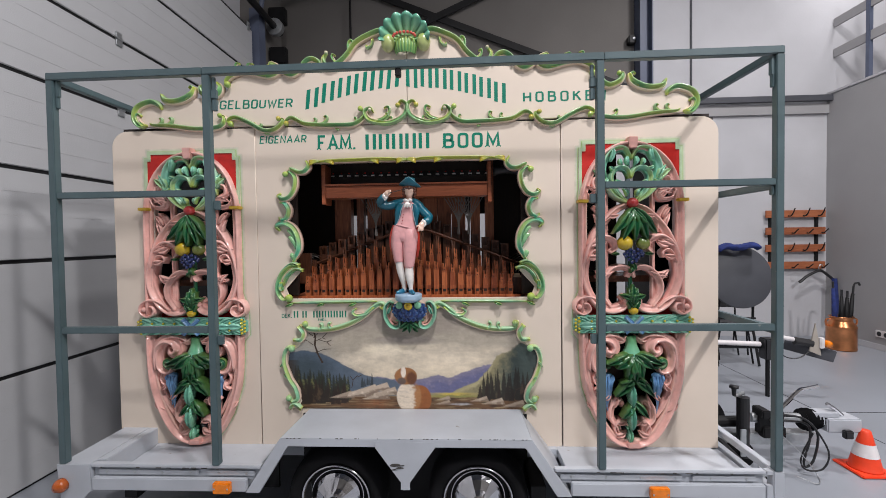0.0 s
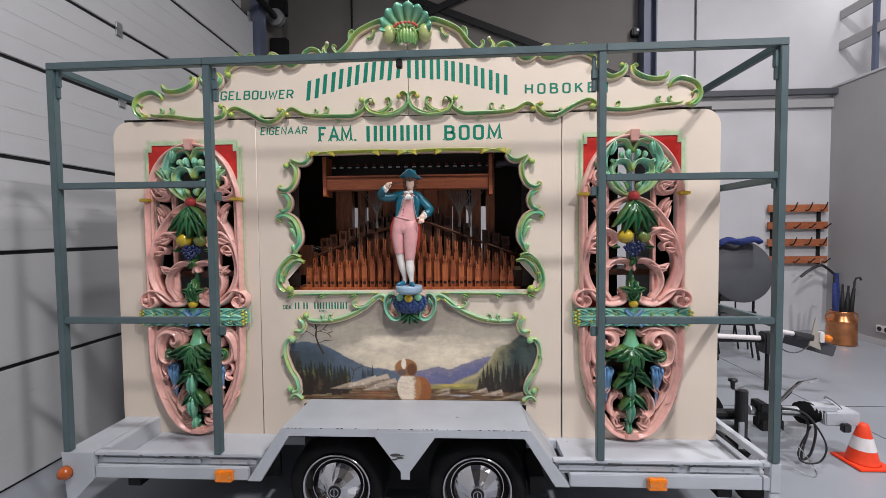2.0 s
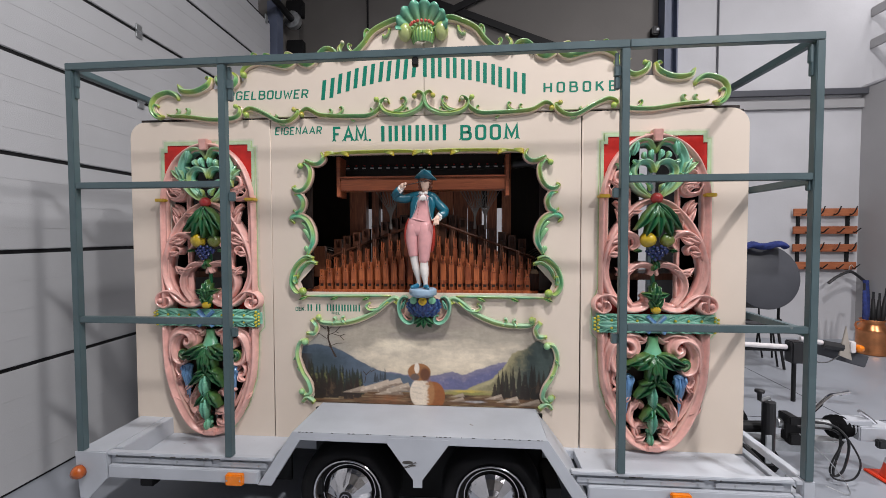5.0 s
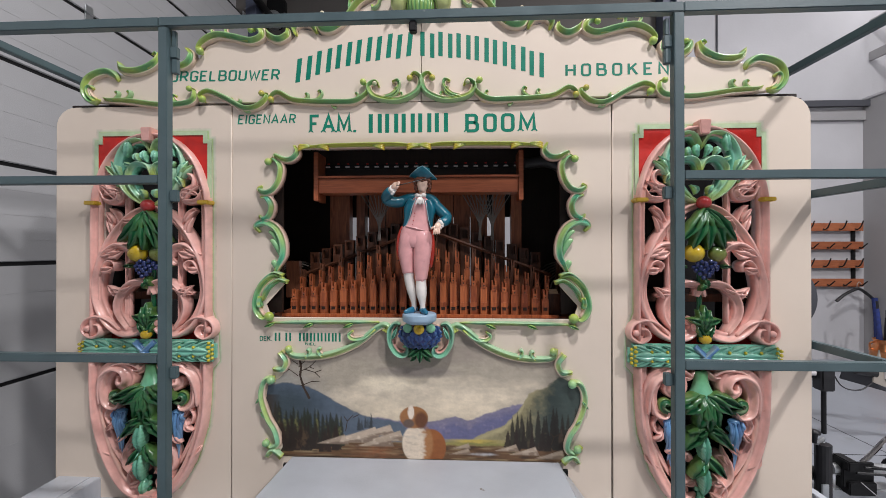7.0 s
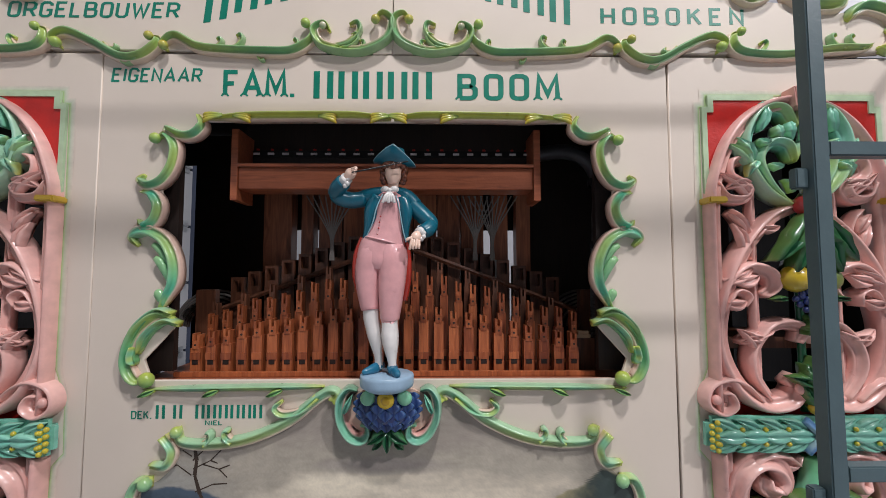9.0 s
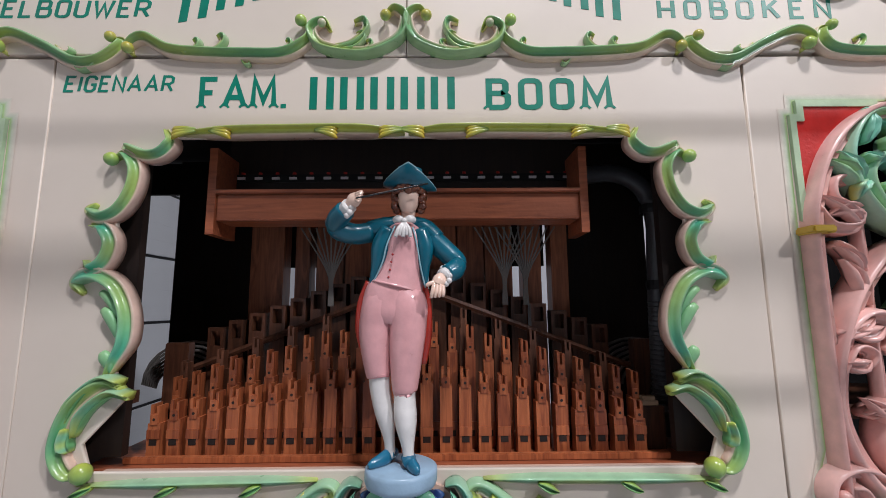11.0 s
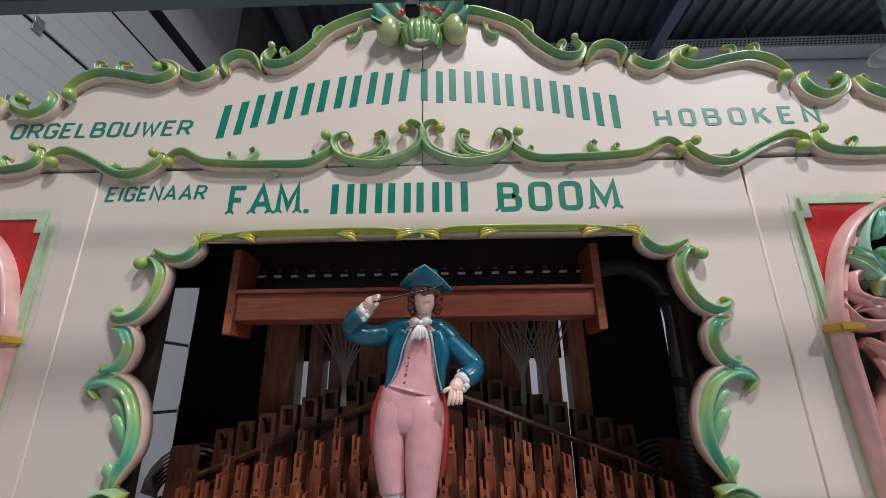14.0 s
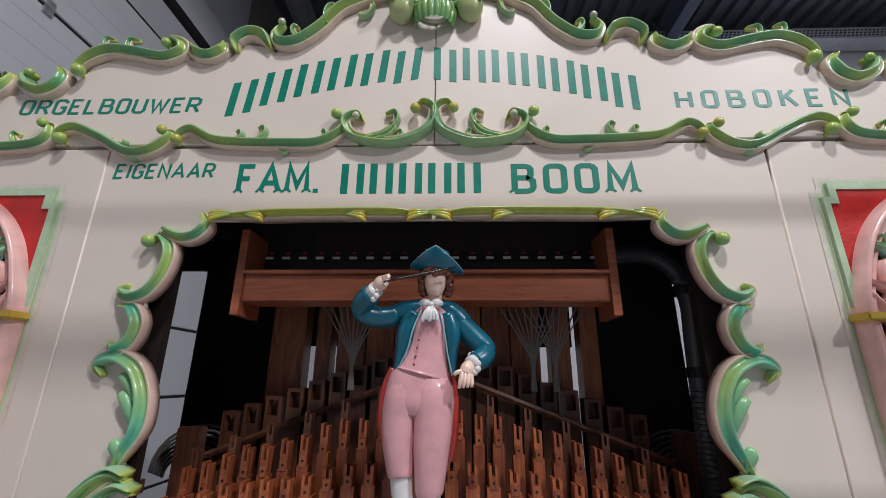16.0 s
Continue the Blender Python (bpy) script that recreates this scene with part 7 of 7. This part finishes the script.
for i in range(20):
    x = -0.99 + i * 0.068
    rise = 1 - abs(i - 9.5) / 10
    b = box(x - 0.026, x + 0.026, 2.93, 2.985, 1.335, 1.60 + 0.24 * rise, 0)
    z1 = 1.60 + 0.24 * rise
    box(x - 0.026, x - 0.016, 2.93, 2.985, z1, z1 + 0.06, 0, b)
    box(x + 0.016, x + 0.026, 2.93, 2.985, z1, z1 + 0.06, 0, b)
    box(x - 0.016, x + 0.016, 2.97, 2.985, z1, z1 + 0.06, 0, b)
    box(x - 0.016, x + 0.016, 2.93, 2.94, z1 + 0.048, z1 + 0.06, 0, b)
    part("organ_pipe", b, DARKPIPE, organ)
for s in (-1, 1):
    b = tube([(CX + s * 0.02, 2.905, 1.80), (CX + s * 0.72, 2.905, 1.54)], 0.011, 6)
    part("pipe_stay", b, DARKPIPE, organ, "dark slanting pipe stay")
for x0, x1 in ((-0.93, -0.806), (-0.767, -0.711), (-0.69, 0.03), (0.064, 0.136), (0.17, 0.235)):
    n = max(1, round((x1 - x0) / 0.098))
    for i in range(n):
        a, c = x0 + (x1 - x0) * i / n, x0 + (x1 - x0) * (i + 1) / n
        part("bass_pipe", box(a + 0.002, c - 0.002, 3.02 + 0.012 * (i % 2), 3.10, 1.335, 2.3, 0.003), BASS, organ, "tall brown wooden bass pipe")
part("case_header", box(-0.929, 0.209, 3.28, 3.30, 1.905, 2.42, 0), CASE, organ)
PALEWOOD = wood("pale_raw_wood", (0.40, 0.27, 0.16), (0.55, 0.40, 0.26), 0.6, (3, 20, 20))
part("loose_block", box(0.335, 0.385, 2.735, 2.76, 1.452, 1.466, 0.002), PALEWOOD, organ, "small pale wooden block")
part("loose_block", box(0.34, 0.378, 2.737, 2.758, 1.4665, 1.478, 0.002), PALEWOOD, organ, "small pale wooden block")
part("loose_strip", box(0.325, 0.40, 2.733, 2.765, 1.335, 1.4515, 0.002), DARKPIPE, organ)
part("cross_beam", box(-0.88, 0.17, 2.68, 2.78, 1.985, 2.062, 0.003), BEAM, organ, "red-brown wooden cross beam")
part("beam_ledge", box(-0.88, 0.17, 2.665, 2.79, 2.0625, 2.074, 0.002), BEAM, organ)
part("label_strip", box(-0.89, 0.2, 2.7896, 2.83, 2.1325, 2.157, 0), BLACK, organ)
for x in (-0.892, 0.182):
    part("beam_bracket", prism([(x - 0.0115, 1.945), (x + 0.0115, 1.945), (x + 0.0115, 2.2), (x - 0.0115, 2.2)], 2.672, 2.80), BEAM, organ)
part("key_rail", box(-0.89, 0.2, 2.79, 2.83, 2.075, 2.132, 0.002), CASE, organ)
for i in range(20):
    x = -0.865 + i * 0.0545
    part("valve_label", box(x - 0.012, x + 0.012, 2.786, 2.7895, 2.140, 2.148, 0), WHITE, organ)
    part("valve_button", lathe([(0.0, 0.009), (0.006, 0.008), (0.006, 0.0)], (x, 2.80, 2.158), 8), RED, organ)
HOSE = material("grey_black_hose_rubber", (0.055, 0.055, 0.06), 0.38, vary=0.2, scale=30)
part("hose", tube(smooth_path([(0.22, 2.86, 2.165), (0.35, 2.855, 2.175), (0.438, 2.85, 2.125), (0.474, 2.85, 2.02), (0.47, 2.85, 1.88), (0.46, 2.85, 1.6), (0.462, 2.85, 1.34)]), 0.03, 14), HOSE, organ, "black corrugated air hose", True)
for z in (1.80, 2.05):
    part("hose_clamp", lathe([(0.036, -0.015), (0.038, 0), (0.036, 0.015)], (0.470 if z < 2 else 0.466, 2.85, z), 16, caps=False), BLACK, organ)
for i in range(24):
    z = 1.40 + i * 0.015
    part("hose_rib", lathe([(0.031, -0.004), (0.034, 0), (0.031, 0.004)], (0.468 - 0.012 * (1.8 - z) / 0.4, 2.85, z), 12), HOSE, organ)
WIRE = material("grey_lead_tubing", (0.22, 0.20, 0.18), 0.5, vary=0.2)
for xb in (-0.60, -0.02, 0.05):
    for i in range(9):
        k = (i - 4) / 4
        b = tube(smooth_path([(xb + 0.008 * k, 2.90, 1.74), (xb + 0.012 * k, 2.895, 1.85), (xb + 0.1 * k, 2.88, 2.0)], 5), 0.0028, 5)
        part("lead_tube", b, WIRE, organ)
for s in (-1, 1):
    for i in range(7):
        r = 0.07 + 0.014 * i
        b = tube([(CX + s * 0.82 + r * math.cos(a) * 1.15, 3.02 + 0.012 * i, 1.46 + r * math.sin(a)) for a in (math.pi * j / 12 for j in range(13))], 0.005, 6)
        part("lead_tube", b, WIRE, organ)
    part("tube_block", box(CX + s * 0.80 - 0.04, CX + s * 0.80 + 0.04, 2.96, 3.0, 1.40, 1.62, 0.003), DARKPIPE, organ)

# ---- things beside the organ ----
def traffic_cone(x, y):
    ob = thing("traffic_cone", "orange and white plastic traffic cone on the floor", "traffic cone", at=(x, y, 0))
    part("cone_base", box(x - 0.125, x + 0.125, y - 0.125, y + 0.125, 0.001, 0.018, 0.006), CONE, ob)
    part("cone_body", lathe([(0.1, 0.018), (0.094, 0.026), (0.076, 0.105), (0.052, 0.20), (0.03, 0.285), (0.024, 0.292), (0.0, 0.292)], (x, y, 0), 32), CONE, ob, "", True)
    part("reflective_band", lathe([(0.0755, 0.112), (0.0535, 0.20)], (x, y, 0), 32, caps=False), WHITE, ob, "white reflective band", True)


traffic_cone(2.885, 3.095)

# copper can with umbrellas
can = thing("copper_milk_can", "polished copper milk can used as umbrella stand", "milk can", at=(5.57, 6.36, 0))
part("can_body", lathe([(0.0, 0.01), (0.175, 0.005), (0.18, 0.03), (0.175, 0.05), (0.172, 0.32), (0.178, 0.33), (0.172, 0.355), (0.13, 0.42), (0.126, 0.45), (0.14, 0.475), (0.145, 0.49), (0.132, 0.49), (0.118, 0.44), (0.12, 0.34)], (5.57, 6.36, 0), 36), COPPER, can, "", True)
for s in (-1, 1):
    part("handle", tube(smooth_path([(5.57 + s * 0.165, 6.36, 0.35), (5.57 + s * 0.215, 6.36, 0.37), (5.57 + s * 0.215, 6.36, 0.44), (5.57 + s * 0.145, 6.36, 0.46)]), 0.012, 8), COPPER, can)
for dx, lean, h, mat, hook in ((-0.07, -0.05, 1.0, NAVY, 0), (0.0, 0.0, 0.88, BLACK, 0), (0.05, 0.03, 0.86, BLACK, 0), (0.09, 0.07, 0.92, BLACK, 1)):
    um = thing("umbrella", "rolled umbrella standing in the copper can", "umbrella", "umbrellas in the can", at=(5.57 + dx, 6.36, 0.1))
    x = 5.57 + dx
    part("canopy", tube([(x, 6.36, 0.08), (x + lean * 0.5, 6.36, 0.5), (x + lean, 6.36, h - 0.1)], lambda t: 0.012 + 0.022 * math.sin(math.pi * min(1, 0.2 + t * 0.7)), 10), mat, um, "", True)
    top = [(x + lean, 6.36, h - 0.1), (x + lean * 1.1, 6.36, h)]
    if hook:
        top += [(x + lean * 1.1 + 0.02, 6.36, h + 0.05), (x + lean * 1.1 + 0.07, 6.36, h + 0.06), (x + lean * 1.1 + 0.09, 6.36, h + 0.02)]
    part("grip", tube(top, 0.014, 8), PLASTIC, um)

# slatted coat rack on the wall
rack = thing("coat_rack", "four-slat orange wooden coat rack with black hooks on the wall", "coat rack", at=(5.5, 7.16, 1.6))
for i in range(4):
    z = 2.04 - i * 0.283
    part("slat", box(5.03, 5.98, 7.12, 7.145, z - 0.06, z + 0.06, 0.004), RACKWOOD, rack)
    for j in range(4):
        x = 5.15 + j * 0.235 + (0.06 if i % 2 else 0)
        part("hook", tube(smooth_path([(x, 7.115, z - 0.03), (x, 7.08, z - 0.04), (x + 0.01, 7.04, z + 0.0), (x + 0.03, 7.02, z + (0.09 if i % 2 == 0 else 0.03))], 4), 0.009, 6), BLACK, rack, "black coat hook")
for x in (5.13, 5.87):
    part("strap", box(x - 0.015, x + 0.015, 7.146, 7.198, 1.12, 2.1, 0.002), BLACK, rack)
hanger = thing("coat_hanger", "black coat hanger with a dark blue garment", "hanger", at=(5.82, 7.05, 1.15))
part("shoulder_bar", tube(smooth_path([(5.5, 7.03, 0.92), (5.62, 7.03, 1.02), (5.78, 7.03, 1.10), (5.86, 7.03, 1.09), (6.0, 7.03, 0.98), (6.02, 7.0, 0.93)]), 0.022, 8), PLASTIC, hanger)
part("wire_hook", tube(smooth_path([(5.8, 7.03, 1.1), (5.8, 7.03, 1.17), (5.83, 7.03, 1.21), (5.86, 7.03, 1.18)]), 0.005, 6), GALV, hanger)
part("scarf", tube([(6.0, 6.98, 0.98), (6.0, 6.95, 0.7), (5.99, 6.93, 0.35)], 0.035, 10), NAVY, hanger, "dark blue hanging scarf")
sock = thing("wall_socket", "white double wall socket", "socket", at=(6.04, 6.2, 0.24))
part("socket_plate", box(6.032, 6.049, 6.13, 6.34, 0.19, 0.29, 0.004), WHITE, sock)
for y in (6.185, 6.285):
    part("socket_well", lathe([(0.0, 0.004), (0.028, 0.004), (0.032, -0.002), (0.034, 0.0)], (6.031, y, 0.24), 18, "x"), PLASTIC, sock)

# folded round table with a cloth, chairs behind it
table = thing("folding_table", "round dark grey folding table tipped upright", "table", at=(3.5, 5.5, 0))
b = lathe([(0.0, -0.012), (0.39, -0.012), (0.4, -0.006), (0.4, 0.006), (0.39, 0.012), (0.0, 0.012)], (0, 0, 0), 48, "y")
bmesh.ops.rotate(b, verts=b.verts, cent=(0, 0, 0), matrix=Matrix.Rotation(radians(-8), 3, "X"))
bmesh.ops.translate(b, verts=b.verts, vec=(3.565, 5.5, 1.165))
part("tabletop", b, TABLE, table, "dark round laminate top", True)
for s in (-1, 1):
    part("leg", tube([(3.55 + s * 0.2, 5.53, 1.0), (3.55 + s * 0.24, 5.6, 0.5), (3.55 + s * 0.26, 5.5, 0.01)], 0.016, 8), BLACK, table)
part("crossbar", tube([(3.3, 5.56, 0.62), (3.8, 5.56, 0.62)], 0.014, 8), BLACK, table)
cloth = Carving()
rc = random.Random(2)
rings = []
for i in range(16):
    a = i / 15
    x = 3.24 + 0.5 * a
    rings.append([(x, 5.44 + 0.07 * math.cos(t) + 0.015 * math.sin(7 * a + 3 * t), 1.565 + 0.02 * math.sin(9 * a) - 0.12 * (a - 0.6) ** 2 + (0.035 + 0.012 * rc.random()) * math.sin(t)) for t in (2 * math.pi * j / 10 for j in range(10))])
cloth.grid(rings, [[(0.02, 0.035, 0.16, 1)] * 10] * 16)
tagged(cloth.done("cloth", None, mat=NAVY), "crumpled dark blue cloth lying on the table edge", "cloth")


def stacking_chair(x, y, turn):
    ob = thing("stacking_chair", "black metal folding chair on the hall floor", "chair", "chairs behind the trailer", at=(x, y, 0))
    m = Matrix.Translation((x, y, 0)) @ Matrix.Rotation(radians(turn), 4, "Z")

    def put(name, b, mat):
        bmesh.ops.transform(b, matrix=m, verts=b.verts)
        part(name, b, mat, ob)
    put("seat", box(-0.21, 0.21, -0.2, 0.2, 0.43, 0.46, 0.01), PLASTIC)
    put("backrest", box(-0.2, 0.2, 0.2, 0.225, 0.62, 0.85, 0.01), PLASTIC)
    for sx in (-0.2, 0.2):
        put("leg", tube([(sx, -0.2, 0.01), (sx, -0.14, 0.44)], 0.012, 8), BLACK)
        put("leg", tube([(sx, 0.26, 0.01), (sx, 0.19, 0.44), (sx, 0.22, 0.86)], 0.012, 8), BLACK)


stacking_chair(3.35, 6.15, 15)
stacking_chair(3.85, 6.25, -10)
stacking_chair(3.0, 6.35, 40)
stacking_chair(3.25, 5.95, 100)
stacking_chair(3.65, 5.85, 80)

# trailer light board on a stand, with triangle reflector and orange lamp
board = thing("trailer_light_bar", "grey trailer light board with triangular reflector and orange lamp", "light board", at=(3.2, 4.5, 0.0))
b = box(-0.22, 0.22, -0.008, 0.008, -0.06, 0.06, 0.006)
bmesh.ops.transform(b, matrix=pose(3.62, 4.5, 0.49, 0, 14, -20), verts=b.verts)
part("lamp_board", b, TABLE, board, "dark grey board")
part("triangle_reflector", prism([(3.56, 0.50), (3.68, 0.45), (3.62, 0.79)], 4.42, 4.435, 0.002), material("grey_reflector_plastic", (0.42, 0.38, 0.33), 0.4), board)
part("orange_lamp", lathe([(0.0, -0.04), (0.03, -0.036), (0.037, -0.016), (0.037, 0.03)], (3.735, 4.42, 0.575), 20, "y"), ORANGE, board, "orange lamp lens", True)
part("lamp_box", box(3.655, 3.70, 4.40, 4.46, 0.53, 0.64, 0.006), WHITE, board)
part("pole", tube([(2.2, 4.5, 0.60), (3.12, 4.5, 0.555)], 0.026, 12), WHITE, board, "white tube")
part("pole", tube([(3.25, 4.5, 0.64), (3.5, 4.47, 0.60)], 0.024, 12), WHITE, board, "white tube")
part("pole", tube([(2.1, 4.53, 0.545), (3.3, 4.53, 0.53)], 0.032, 10), BLACK, board, "black bar")
part("clamp", box(3.14, 3.26, 4.44, 4.56, 0.40, 0.62, 0.012), PLASTIC, board)
part("grip", tube([(3.44, 4.46, 0.60), (3.6, 4.44, 0.575)], 0.04, 10), PLASTIC, board)
part("lead", tube(smooth_path([(3.26, 4.5, 0.6), (3.32, 4.45, 0.45), (3.45, 4.42, 0.43), (3.6, 4.43, 0.52)]), 0.006, 6), PLASTIC, board)
part("foot", tube([(2.3, 4.53, 0.53), (2.3, 4.53, 0.0)], 0.02, 8), BLACK, board)
part("foot", tube([(3.2, 4.5, 0.4), (3.2, 4.5, 0.0)], 0.02, 8), BLACK, board)
dolly = thing("rubber_wheel_chock", "black rubber wheel chock on the floor", "chock", at=(2.35, 3.9, 0))
part("chock_body", prism([(2.28, 0.001), (2.40, 0.001), (2.385, 0.08), (2.34, 0.16), (2.28, 0.17)], 3.88, 4.0, 0.01), RUBBER, dolly)
